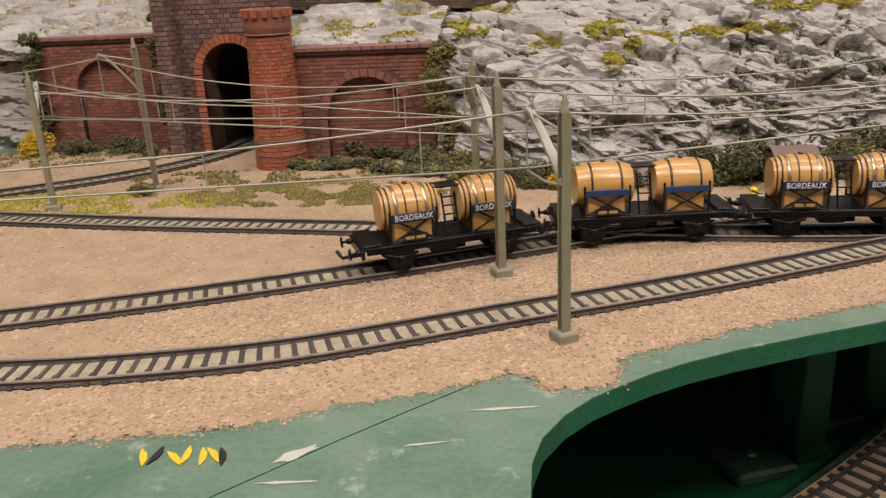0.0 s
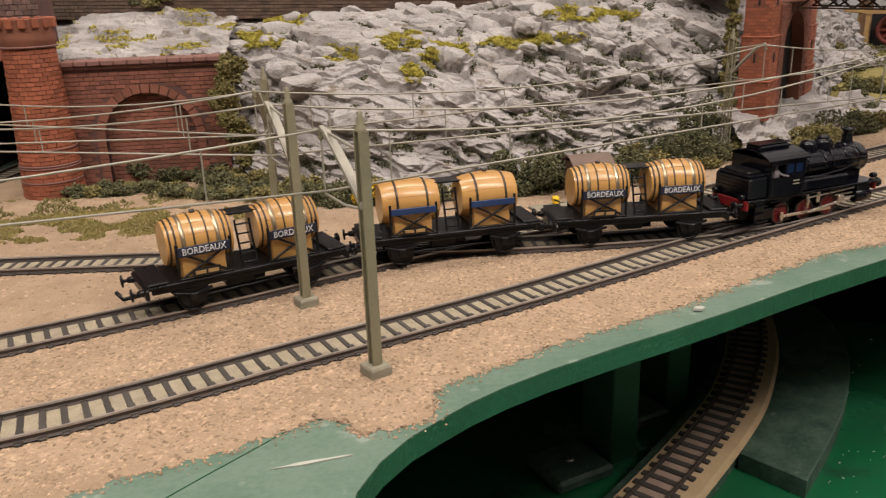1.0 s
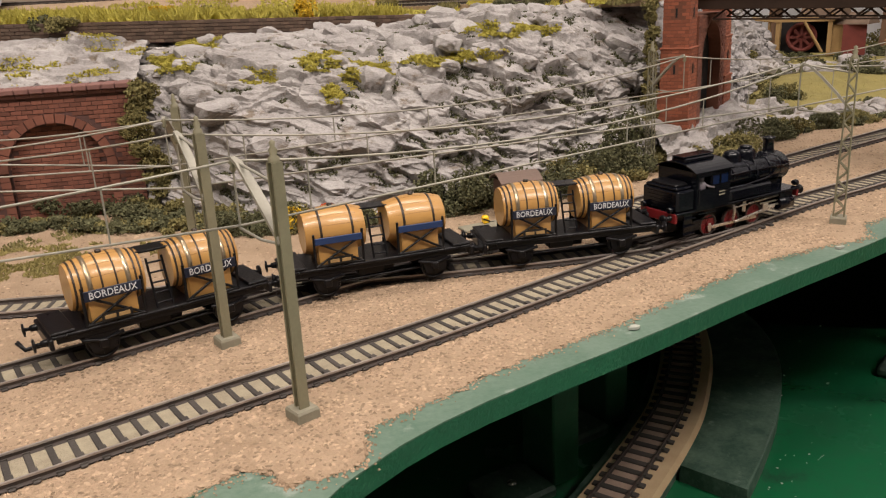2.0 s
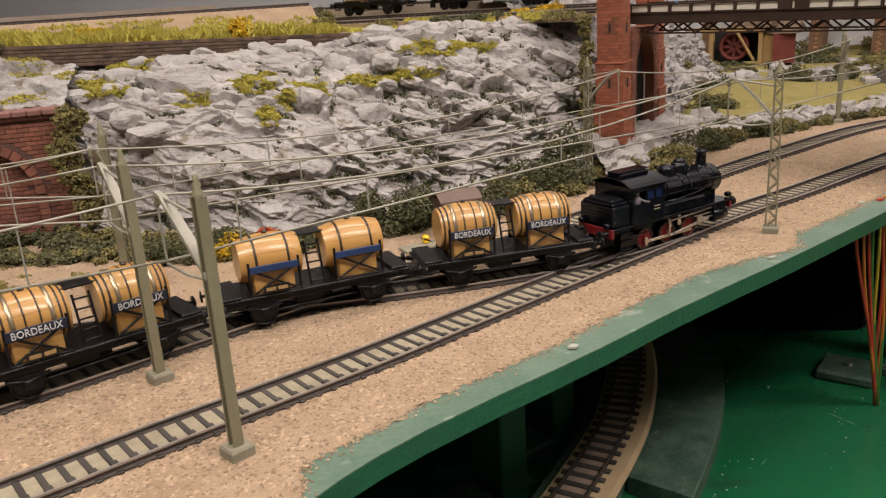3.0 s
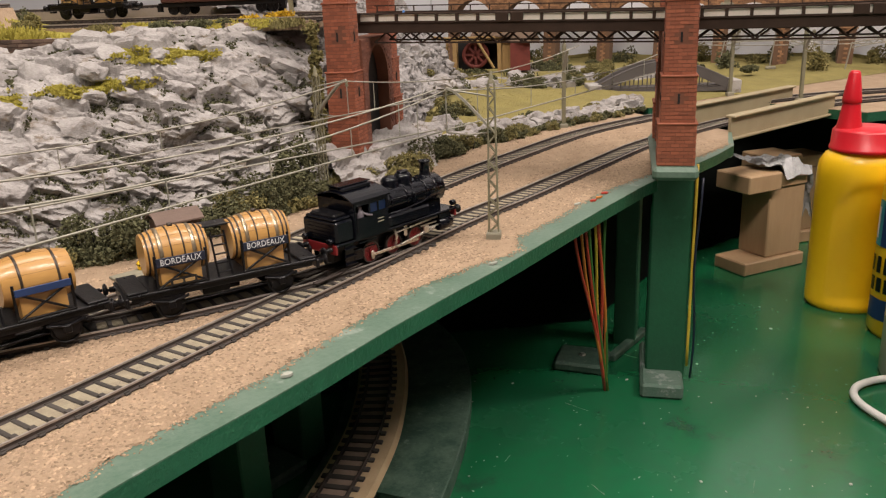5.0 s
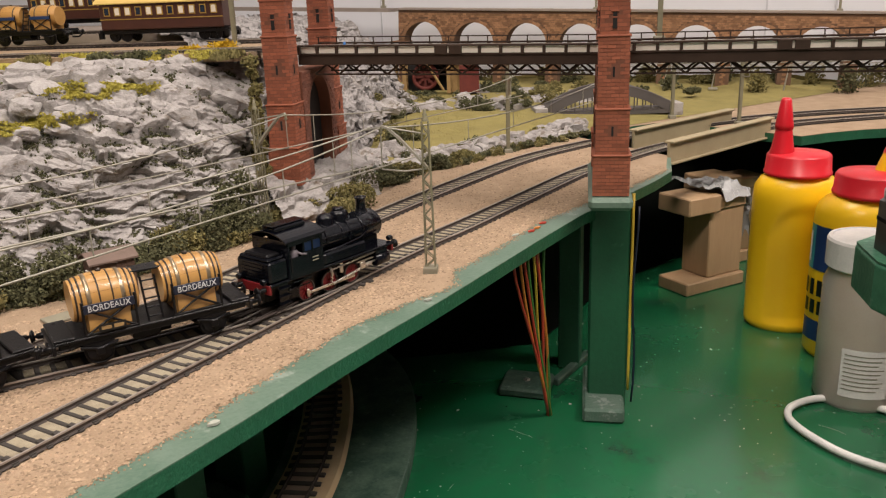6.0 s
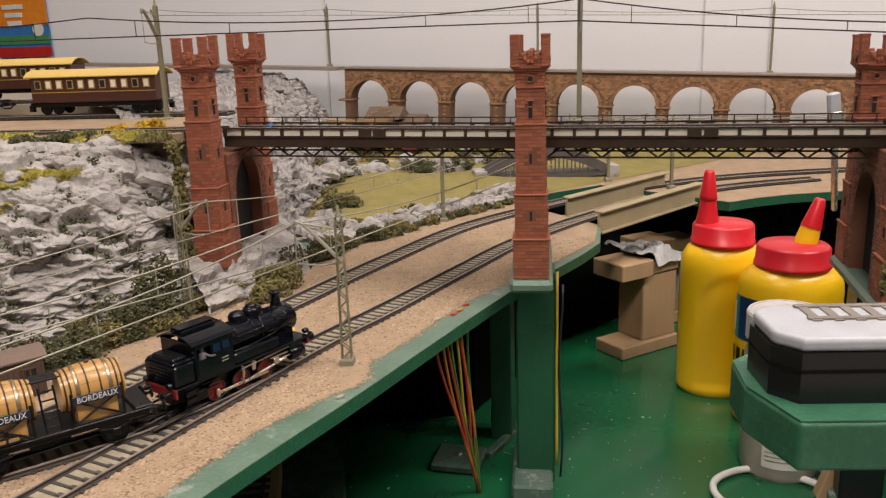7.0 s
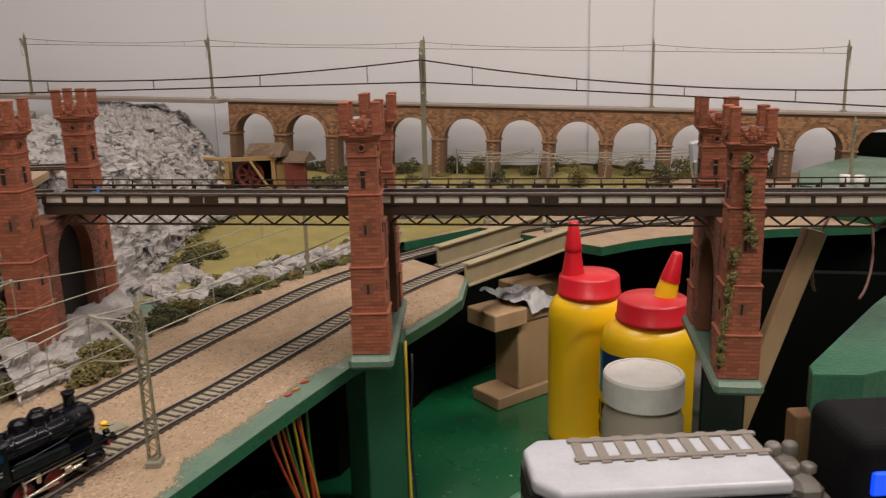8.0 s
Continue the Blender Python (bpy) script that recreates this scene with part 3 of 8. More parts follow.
def track(name, line, z=0.0009, bed=None, pieces=None, label="", pitch=0.0063, ballast=True, crown="rail", tie=SLEEPER):
    """Rails with brown webs and bright heads, on black sleepers; pieces: how much of the line has its sleepers one by one."""
    pts = spline(line, 0.004)
    ob = thing(name, 0, 0, 0, label=label, category="track")
    if ballast:
        part("roadbed", Mesh().sweep([p + Vector((0, 0, z)) for p in pts], [(-0.0077, -0.0008), (0.0077, -0.0008), (0.0077, 0.0006), (-0.0077, 0.0006)]), bed or M["pale"], ob, "pale grit between the rails")
        # Dark strip shows beside the rails in place of their side shadow.
        part("track_base", Mesh().sweep([p + Vector((0, 0, z)) for p in pts], [(-0.0092, -0.0008), (0.0092, -0.0008), (0.0092, 0.0002), (-0.0092, 0.0002)]), M["sleeper"], ob, "dark strip standing in for the shade along the rails")
    for s in (-1, 1):
        off = s * 0.0087
        web, head = Mesh(), Mesh()
        web.sweep([p + Vector((0, 0, z)) for p in pts], [(off - 0.0011, 0.0007), (off + 0.0011, 0.0007), (off + 0.0002, 0.0013), (off + 0.0002, 0.0025), (off - 0.0002, 0.0025), (off - 0.0002, 0.0013)])
        head.sweep([p + Vector((0, 0, z + 0.00245)) for p in pts], [(off + a * 1.05, b * 0.8) for a, b in HEAD])
        rail = part("rail", web, M["railside"], ob)
        part("rail_head", head, M[crown], rail, "worn rail head")
    rest = Mesh()
    sp = spline(line, pitch)
    for i, p in enumerate(sp):
        q = sp[min(i + 1, len(sp) - 1)] - sp[max(i - 1, 0)]
        m = pose(p.x, p.y, z, 0, 0, math.degrees(ring(q)))
        if pieces and pieces[0] < p.x < pieces[1]:
            part("sleeper", tie, None, ob, m=m)
        else:
            rest.box(0.0023, 0.0208, 0.0010, m @ pose(0, 0, 0.0005))
    tagged(part("distant_tie", rest, M["sleeper"], ob), kind="stuff")
    return ob


track("front_track", TRACK_C, pieces=(-0.05, 0.75), label="model railway track with black sleepers and pale grit")
track("middle_track", TRACK_A, pieces=(-0.05, 0.60), label="model railway track running through a crossing to the bridge side")
track("linking_track", TRACK_B, pieces=(-0.05, 0.43), label="model railway track joining crossing and turnout")
track("tunnel_track", TRACK_P, label="track curving into the brick tunnel portal")


def slip(x, y, ang, length, label):
    """The black point rails, frogs and tie plates of a crossing or turnout."""
    ob = thing("turnout", x, y, 0.0012, ang, label=label, category="turnout", group="turnouts")
    for k, (y0, y1) in enumerate(((0.0055, -0.0055), (-0.0055, 0.0055), (0.0068, 0.0015), (-0.0068, -0.0015))):
        m = Mesh()
        m.tube([(-length / 2 + length * t / 8, y0 + (y1 - y0) * (t / 8) ** 1.3, 0.0029) for t in range(9)], 0.0007, 6)
        part("point_rail", m, M["railside"], ob)
    for sx in (-0.25, 0.25):
        part("guard_rail", Mesh().tube([(length * (sx - 0.1), 0.0068, 0.0029), (length * (sx - 0.07), 0.0060, 0.0029), (length * (sx + 0.07), 0.0060, 0.0029), (length * (sx + 0.1), 0.0068, 0.0029)], 0.0006, 6), M["railside"], ob)
        part("frog", Mesh().prism([(length * sx - 0.008, -0.001), (length * sx + 0.008, 0.0), (length * sx - 0.008, 0.001)], 0.0016, 0.0034), M["railside"], ob)
    n = int(length / 0.0063)
    for i in range(n):
        part("long_sleeper", Mesh().box(0.0026, 0.027, 0.0012, pose(-length / 2 + (i + 0.5) * length / n, 0, 0.0004), 0.0003), M["sleeper"], ob)
    return ob


slip(0.228, 0.5095, 10, 0.085, "black double slip crossing with many point rails")
slip(0.402, 0.513, 20, 0.085, "black turnout where two tracks merge")


# ---- lower level: roadbed and curved slab ----
def lower_level():
    pts = spline(LOW, 0.004)
    bed = Mesh().sweep([p + Vector((0, 0, FLOOR + 0.012)) for p in pts], [(-0.0165, 0), (0.0215, 0), (0.0195, 0.0045), (-0.0150, 0.0045)])
    solid("cork_strip", bed, M["cork"], "tan cork strip under the lower track", "roadbed", kind="structure")
    track("lower_track", LOW, z=FLOOR + 0.0165, bed=M["brownbed"], label="curved track on the lower level with black sleepers", pieces=(0.26, 0.52), crown="darkrail", pitch=0.0102, tie=LONG_SLEEPER)
    outer = [(0.4300, 0.4985), (0.459, 0.527), (0.4864, 0.5562), (0.505, 0.579), (0.5217, 0.601), (0.539, 0.628), (0.553, 0.656), (0.5626, 0.685), (0.57, 0.72), (0.575, 0.80)]
    o = [(p.x, p.y) for p in spline(outer, 0.006)]
    near = [(x + 0.013, y - 0.014) for x, y in LOW[:5]]
    left = [(p.x - 0.02, p.y + 0.012) for p in spline(LOW, 0.01)]
    solid("curved_slab", Mesh().prism(near + [(0.4065, 0.5315)] + o + left[::-1], FLOOR + 0.0005, FLOOR + 0.0115), M["dustgreen"], "thick curved green-painted board carrying the lower track", "board", kind="structure")
    rim = [p + Vector((-0.0008, 0.0004, FLOOR + 0.0115)) for p in spline(outer, 0.006)]
    solid("board_trim", Mesh().sweep(rim, [(-0.0006, -0.0003), (0.0006, -0.0003), (0.0004, 0.0003), (-0.0004, 0.0003)]), M["dustyfoot"], "scuffed pale edge of the curved board", "board", kind="structure")


lower_level()


def post(x, y, w, d, rz, z0=FLOOR, z1=-0.0088, name="deck_post", label="dark green wooden post under the deck"):
    m = Mesh().box(w, d, z1 - z0, pose(0, 0, (z1 - z0) / 2), 0.001)
    ob = thing(name, x, y, z0, rz, label=label, category="post", group="posts under the deck")
    part("shaft", m, M["greendark"], ob)
    return ob


def wedge_foot(x, y, rz, sx=0.04, sy=0.036, sz=0.008):
    ob = thing("foot_block", x, y, FLOOR, rz, label="dusty green wooden foot block with a screw", category="block", group="foot blocks")
    part("block", Mesh().box(sx, sy, sz, pose(0, 0, sz / 2), 0.002), M["dustgreen"], ob)
    part("screw", Mesh().lathe([(0.0028, 0), (0.0028, 0.0008), (0.0014, 0.0013), (0, 0.0013)], pose(0, 0, sz), 12), M["chrome"], ob, "small steel screw head")
    return ob


for x, y, rz in ((0.318, 0.56, 20), (0.375, 0.615, 20)):
    post(x + 0.02, y + 0.005, 0.02, 0.03, rz)
    wedge_foot(x - 0.01, y - 0.012, rz)
post(0.692, 0.6175, 0.018, 0.02, -52)
solid("floor_batten", Mesh().box(0.066, 0.007, 0.006, pose(0.684, 0.6065, FLOOR + 0.003, 0, 0, 21), 0.001), M["dustgreen"], "dusty green batten lying on the floor behind the column", "batten")
wedge_foot(0.632, 0.605, -52)


# ---- cliff ----
def cliff_base(x):
    """Foot line of the cliff in the plan."""
    pts = ((-0.6, 0.80), (-0.3, 0.80), (0.09, 0.705), (0.125, 0.676), (0.17, 0.632), (0.23, 0.618), (0.30, 0.625), (0.36, 0.640), (0.43, 0.668), (0.5, 0.692), (0.6, 0.74))
    for (a, b), (c, d) in zip(pts, pts[1:]):
        if x <= c:
            return b + (d - b) * (x - a) / (c - a)
    return pts[-1][1]


def slab_height(q, pt, off, tilt, side):
    """Height of the tilted slab round pt at q; each slab juts out towards its lower edge."""
    c = pt * 5.17
    r = q - pt
    return off * noise.cell(c) - tilt * (0.5 + 0.5 * noise.cell(c + Vector((0, 5.7, 0)))) * r.z + side * noise.cell(c + Vector((4.1, 0, 2.2))) * r.x


def rock_disp(p, amp):
    """Slabs dipping to the right over stepped layers, with broken, ridged faces; finer towards the right end and the foot."""
    lay = max(0.0, min(1.0, (p.x - 0.25) / 0.1))
    v = p.z + 0.4 * (p.y - 0.66)
    small = max(lay, 0.75 * max(0.0, min(1.0, (0.075 - v) / 0.05)))
    w = Vector((turb(p, 34, 3), 0.0, turb(p + Vector((7, 5, 1)), 34, 3)))
    bx, bz = p.x + 0.45 * max(0.0, p.x - 0.26), v * (1.0 + 0.3 * lay) + 0.2 * p.x
    out = 0.0
    for k, sx, sz, off, tilt, side, soft, wob in ((0, 23.0, 40.0, 4.0, 8.4, 4.4, 0.07, 0.4), (1, 46.0, 92.0, 1.9, 4.0, 1.9, 0.08, 0.32), (2, 105.0, 210.0, 0.6, 1.3, 0.8, 0.08, 0.3)):
        q = Vector((bx * sx + bz * sx * 0.3, 7.3 * k, bz * sz)) + w * wob
        d, pt = noise.voronoi(q)
        t = min(1.0, (d[1] - d[0]) / soft)
        t = 0.5 + 0.5 * t * t * (3 - 2 * t)
        out += (1.0 if k == 0 else 0.85 + 0.3 * small) * (t * slab_height(q, pt[0], off, tilt, side) + (1 - t) * slab_height(q, pt[1], off, tilt, side) - 0.5 * off * (1 - t))
    step = bz * 48.0 + 1.9 * turb(p, 17, 3) + 0.5 * w.x
    f = step - math.floor(step)
    ledge = 1.0 - f / 0.8 if f < 0.8 else (f - 0.8) / 0.2
    out += (2.3 + 0.9 * small) * ledge * max(0.0, 0.55 + 0.9 * turb(p + Vector((2, 0, 9)), 22, 2))
    s = Vector((p.x * 0.8, p.y, p.z * 1.5))
    out += (0.45 + 0.45 * small) * (0.8 - 2.2 * abs(turb(s, 70, 2))) + 0.22 * (0.8 - 2.0 * abs(turb(s, 230, 2)))
    return amp / 6.2 * out


def cliff(name, x0, x1, nx, nz, foot, profile, amp, label, lift=None, mat="rock"):
    """A rock face over the foot line foot(x); profile: (back, height) pairs from the foot to the top."""
    m = Mesh()
    verts, faces = [], []
    seg = [0.0]
    for (a, b), (c, d) in zip(profile, profile[1:]):
        seg.append(seg[-1] + math.hypot(c - a, d - b))
    for j in range(nz + 1):
        s = seg[-1] * j / nz
        k = max(i for i in range(len(seg) - 1) if seg[i] <= s + 1e-9)
        t = (s - seg[k]) / (seg[k + 1] - seg[k])
        (a, b), (c, d) = profile[k], profile[k + 1]
        by, bz = a + (c - a) * t, b + (d - b) * t
        n2 = Vector((0, -(d - b), (c - a))).normalized()
        for i in range(nx + 1):
            x = x0 + (x1 - x0) * i / nx
            p = Vector((x, foot(x) + by, bz))
            f = rock_disp(Vector((x, 0.66 + by, bz)), amp)
            if lift:
                p.z += lift(x, by)
            p = p + n2 * f * (0.6 + 0.4 * abs(n2.y))
            over = 0.8 * p.x + 0.6 * p.y - 1.725
            if over > 0:
                p -= Vector((0.8, 0.6, 0)) * over
            verts.append(p)
    for j in range(nz):
        for i in range(nx):
            a = j * (nx + 1) + i
            faces.append((a, a + 1, a + nx + 2, a + nx + 1))
    m.add(verts, faces, True)
    ob = solid(name, m, M[mat], label, "cliff", kind="structure")
    ob.data.set_sharp_from_angle(angle=radians(24))
    return ob, verts


def shoulder(x, back):
    """The big slabs at the right end stand higher than the rest of the face."""
    pts = ((0.0, 0.0), (0.02, 0.0), (0.08, 0.017), (0.10, 0.016), (0.135, 0.009), (0.2, 0.006))
    for (a, b), (c, d) in zip(pts, pts[1:]):
        if back <= c:
            return (b + (d - b) * (back - a) / (c - a)) * max(0.0, min(1.0, (x - 0.29) / 0.06))
    return 0.0


FACE = [(0.0, -0.004), (0.014, 0.030), (0.032, 0.060), (0.054, 0.079), (0.09, 0.092), (0.135, 0.1005), (0.19, 0.1035)]
NX, NZ = 620, 330
rock_ob, rock_v = cliff("rock_cliff", 0.095, 0.495, NX, NZ, cliff_base, FACE, 0.0062, "pale grey plaster rock face with ledges and moss", shoulder)
SLOPE = [(-0.004, 0.070), (0.0, 0.084), (0.04, 0.095), (0.075, 0.103), (0.105, 0.110)]
_, slope_v = cliff("rock_slope", 0.0, 0.115, 120, 130, lambda x: 0.703, SLOPE, 0.005, "pale rocks above the brick retaining wall", lambda x, back: -0.2 * max(0.0, x - 0.05) * min(1.0, back / 0.2))
HILL = [(-0.004, 0.075), (0.0, 0.092), (0.04, 0.106), (0.09, 0.122), (0.14, 0.138), (0.2, 0.15)]
_, hill_v = cliff("rock_hill", -0.5, -0.104, 220, 120, lambda x: 0.775, HILL, 0.0055, "pale rocks above the narrow retaining wall")
cliff("rock_left", -0.55, -0.222, 160, 60, lambda x: 0.768, [(0.0, -0.004), (0.006, 0.03), (0.012, 0.06), (0.02, 0.088), (0.03, 0.096)], 0.005, "pale rocks beside the narrow retaining wall")
cliff("portal_rock", -0.104, 0.002, 60, 60, lambda x: 0.80, [(-0.03, 0.08), (0.0, 0.10), (0.03, 0.118), (0.07, 0.135), (0.13, 0.15)], 0.005, "pale rocks behind the tunnel portal")


def slab_rock(p, sx, sy, sz, seed, label):
    """An angular boulder: the hull of scattered points, with broken edges."""
    r = random.Random(seed)
    bm = bmesh.new()
    for _ in range(22):
        v = Vector((r.gauss(0, 1), r.gauss(0, 1), r.gauss(0, 1))).normalized()
        k = max(abs(v.x), abs(v.y), abs(v.z)) ** -0.6
        bm.verts.new((v.x * sx * k, v.y * sy * k, v.z * sz * k))
    hull = bmesh.ops.convex_hull(bm, input=bm.verts)
    bmesh.ops.delete(bm, geom=[g for g in hull["geom_interior"] if isinstance(g, bmesh.types.BMVert)], context="VERTS")
    bmesh.ops.subdivide_edges(bm, edges=bm.edges[:], cuts=4, use_grid_fill=True)
    o = Vector((seed * 1.7, 0, 0))
    for v in bm.verts:
        n = v.co.normalized()
        v.co = v.co * 0.9 + n * (0.1 * (sx + sz) / 2 + 0.0014 * turb(v.co + o, 90, 3) + 0.0009 * (0.5 - 2 * abs(turb(v.co + o, 170, 2))))
    me = bpy.data.meshes.new("ledge_boulder")
    bm.to_mesh(me)
    bm.free()
    me.materials.append(M["rock"])
    me.polygons.foreach_set("use_smooth", [True] * len(me.polygons))
    me.set_sharp_from_angle(angle=radians(26))
    ob = tagged(new("ledge_boulder", me), label, "rock", "boulders on the ledges")
    ob.matrix_basis = pose(p.x, p.y, p.z, r.uniform(-12, 22), r.uniform(2, 20), r.uniform(-25, 25))


def ledge_boulders():
    r = random.Random(21)
    taken = []
    for _ in range(900):
        i, j = r.randint(20, NX - 60), r.randint(int(NZ * 0.22), NZ - 26)
        p = rock_v[j * (NX + 1) + i]
        s = r.uniform(0.6, 1.35)
        if any(abs(p.x - q.x) < 0.016 * (s + t) and math.hypot(p.y - q.y, p.z - q.z) < 0.0125 * (s + t) for q, t in taken):
            continue
        taken.append((p, s * 0.62))
        slab_rock(p + Vector((0, 0.0025 * s, -0.0026 * s)), 0.0135 * s, 0.0100 * s, 0.0070 * s, len(taken), "pale grey plaster boulder lying on the rock ledge")


ledge_boulders()


def deck_marks():
    """Scuffs, a seam and dabs of paint on the green board."""
    rnd = random.Random(4)
    seam = Mesh()
    for (a, b), (c, d) in zip(((0.06, 0.255), (0.0956, 0.2907), (0.1241, 0.3194), (0.1434, 0.3377)), ((0.0956, 0.2907), (0.1241, 0.3194), (0.1434, 0.3377), (0.1652, 0.3577))):
        seam.box(math.hypot(c - a, d - b), 0.0003, 0.0003, pose((a + c) / 2, (b + d) / 2, 0.0001, 0, 0, math.degrees(math.atan2(d - b, c - a))))
    solid("board_seam", seam, M["greendark"], "dark seam between two painted boards", "seam", kind="structure")
    for x, y, r, mt in ((0.069, 0.3085, 80, "markyellow"), (0.0725, 0.3095, 50, "black_and_shade"), (0.0785, 0.3085, 100, "markyellow"), (0.0815, 0.3100, 60, "markyellow"), (0.0865, 0.3095, 70, "markyellow"), (0.0895, 0.3105, 95, "markyellow"), (0.0922, 0.3098, 75, "black_and_shade")):
        p = [(q.x, q.y) for q in (pose(x, y, 0, 0, 0, r + 35) @ Vector((0.0042 * math.cos(t) * (1 + 0.3 * math.sin(3 * t)), 0.0011 * math.sin(t), 0)) for t in (2 * math.pi * i / 14 for i in range(14)))]
        solid("paint_dab", Mesh().prism(p, 0.0001, 0.0005), M[mt], "small dab of yellow and black paint on the green board", "paint mark", "paint dabs")
    for x, y, a, b, r in ((0.1137, 0.3117, 0.0065, 0.002, 40), (0.1725, 0.3385, 0.0105, 0.0006, 8), (0.115, 0.298, 0.008, 0.0005, 6), (0.15, 0.318, 0.006, 0.0004, 12)):
        p = [(q.x, q.y) for q in (pose(x, y, 0, 0, 0, r) @ Vector((a * math.cos(t) * (1 + 0.2 * math.sin(5 * t + x * 99)), b * math.sin(t) * (1 + 0.3 * math.cos(3 * t)), 0)) for t in (2 * math.pi * i / 22 for i in range(22)))]
        solid("scuff_mark", Mesh().prism(p, 0.0001, 0.00045), M["paintwhite"], "pale scuff where the green paint is worn off", "scuff", "scuffs")
    for x, y, mt in ((0.594, 0.5438, "wirered"), (0.575, 0.534, "wirered"), (0.561, 0.5335, "paintwhite"), (0.583, 0.5375, "wireorange"), (0.32, 0.4175, "paintwhite"), (0.452, 0.4725, "paintwhite")):
        p = [(x + 0.0028 * rnd.uniform(0.6, 1.2) * math.cos(t), y + 0.0013 * rnd.uniform(0.6, 1.2) * math.sin(t)) for t in (2 * math.pi * i / 9 for i in range(9))]
        solid("paint_flake", Mesh().prism(p, 0.0004, 0.0014), M[mt], "tiny red or pale crumb lying on the board", "crumb", "crumbs on the deck")


deck_marks()


def floor_specks():
    """Crumbs of ballast and plaster fallen on the green floor."""
    r = random.Random(17)
    m = Mesh()
    for _ in range(420):
        x, y = r.uniform(0.42, 0.98), r.uniform(0.30, 0.74)
        s = r.uniform(0.00025, 0.0007) * (2.4 if r.random() < 0.07 else 1.0)
        m.box(s * r.uniform(1.0, 2.2), s, s * 0.5, pose(x, y, FLOOR + s * 0.2, 0, 0, r.uniform(0, 180)))
    for _ in range(7):
        x, y, a, n = r.uniform(0.46, 0.9), r.uniform(0.32, 0.6), r.uniform(0, 6.28), r.randint(2, 5)
        bend = r.uniform(-0.15, 0.15)
        for i in range(n):
            m.box(0.0042, 0.00014, 0.0001, pose(x, y, FLOOR + 0.0001, 0, 0, math.degrees(a)))
            x, y, a = x + 0.004 * math.cos(a), y + 0.004 * math.sin(a), a + bend
    solid("floor_crumbs", m, M["paintwhite"], "pale crumbs scattered on the green floor", "crumbs", kind="stuff")


floor_specks()
# black boards added where only shade lies below the decks
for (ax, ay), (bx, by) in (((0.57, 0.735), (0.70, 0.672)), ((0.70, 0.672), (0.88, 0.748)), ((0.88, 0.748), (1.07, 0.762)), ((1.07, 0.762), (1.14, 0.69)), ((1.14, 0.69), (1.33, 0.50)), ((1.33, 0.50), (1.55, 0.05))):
    solid("back_panel", Mesh().box(math.hypot(bx - ax, by - ay), 0.01, 0.139, pose((ax + bx) / 2, (ay + by) / 2, FLOOR + 0.0705, 0, 0, math.degrees(math.atan2(by - ay, bx - ax)))), M["blackboard"], "black board added for the shade below the far deck", "panel", kind="structure")


# ---- brickwork ----
BRICK = {}


def holed(x0, w, h, cx, r, spring, th, y0=0.0):
    """An upright wall of one piece with an arched opening through it."""
    o = [(x0, 0), (cx - r, 0)] + [(cx - r * math.cos(math.pi * i / 20), spring + r * math.sin(math.pi * i / 20)) for i in range(21)] + [(cx + r, 0), (x0 + w, 0), (x0 + w, h), (x0, h)]
    return Mesh().prism(o, -th, 0.0, pose(0, y0, 0, 90, 0, 0))


def bricks(mesh, joint, width, height, m, bl=0.0062, bh=0.0027, proud=0.0004, keep=None, seed=1, parent=None, mat=None):
    """Courses of single bricks on a face; m maps (along, up, out) to the world; keep(u, v) leaves openings free."""
    rnd = random.Random(seed)
    rows = max(1, round(height / bh))
    h = height / rows
    for r in range(rows):
        u = -bl * (0.5 if r % 2 else 0.0)
        while u < width:
            a, b = max(u, 0) + 0.00012, min(u + bl, width) - 0.00012
            u += bl
            if b - a < 0.0006:
                continue
            v0, v1 = r * h + 0.00018, (r + 1) * h - 0.00018
            if keep and not (keep((a + b) / 2, (v0 + v1) / 2) and keep(a, v0) and keep(b, v1)):
                continue
            o = proud * rnd.uniform(0.6, 1.3)
            if parent:
                if mat not in BRICK:
                    BRICK[mat] = Mesh().add([(x * q, y * q, z) for z, q in ((0, 0.5), (1, 0.48)) for x, y in ((-1, -1), (1, -1), (1, 1), (-1, 1))],
                                            [(4, 5, 6, 7), (0, 1, 5, 4), (1, 2, 6, 5), (2, 3, 7, 6), (3, 0, 4, 7)]).data("brick", M[mat])
                part("brick", BRICK[mat], None, parent, m=m @ Matrix.Translation(((a + b) / 2, (v0 + v1) / 2, 0)) @ Matrix.Diagonal((b - a, v1 - v0, o, 1)))
                continue
            p = [m @ Vector(q) for q in ((a, v0, 0), (b, v0, 0), (b, v1, 0), (a, v1, 0), (a + 0.0001, v0 + 0.0001, o), (b - 0.0001, v0 + 0.0001, o), (b - 0.0001, v1 - 0.0001, o), (a + 0.0001, v1 - 0.0001, o))]
            mesh.add(p, [(4, 5, 6, 7), (0, 1, 5, 4), (1, 2, 6, 5), (2, 3, 7, 6), (3, 0, 4, 7)])


def face(x, y, z, rz):
    """Axes of an upright face at x, y, z: along, up, out towards its own -y."""
    return pose(x, y, z, 0, 0, rz) @ Matrix(((1, 0, 0, 0), (0, 0, -1, 0), (0, 1, 0, 0), (0, 0, 0, 1)))


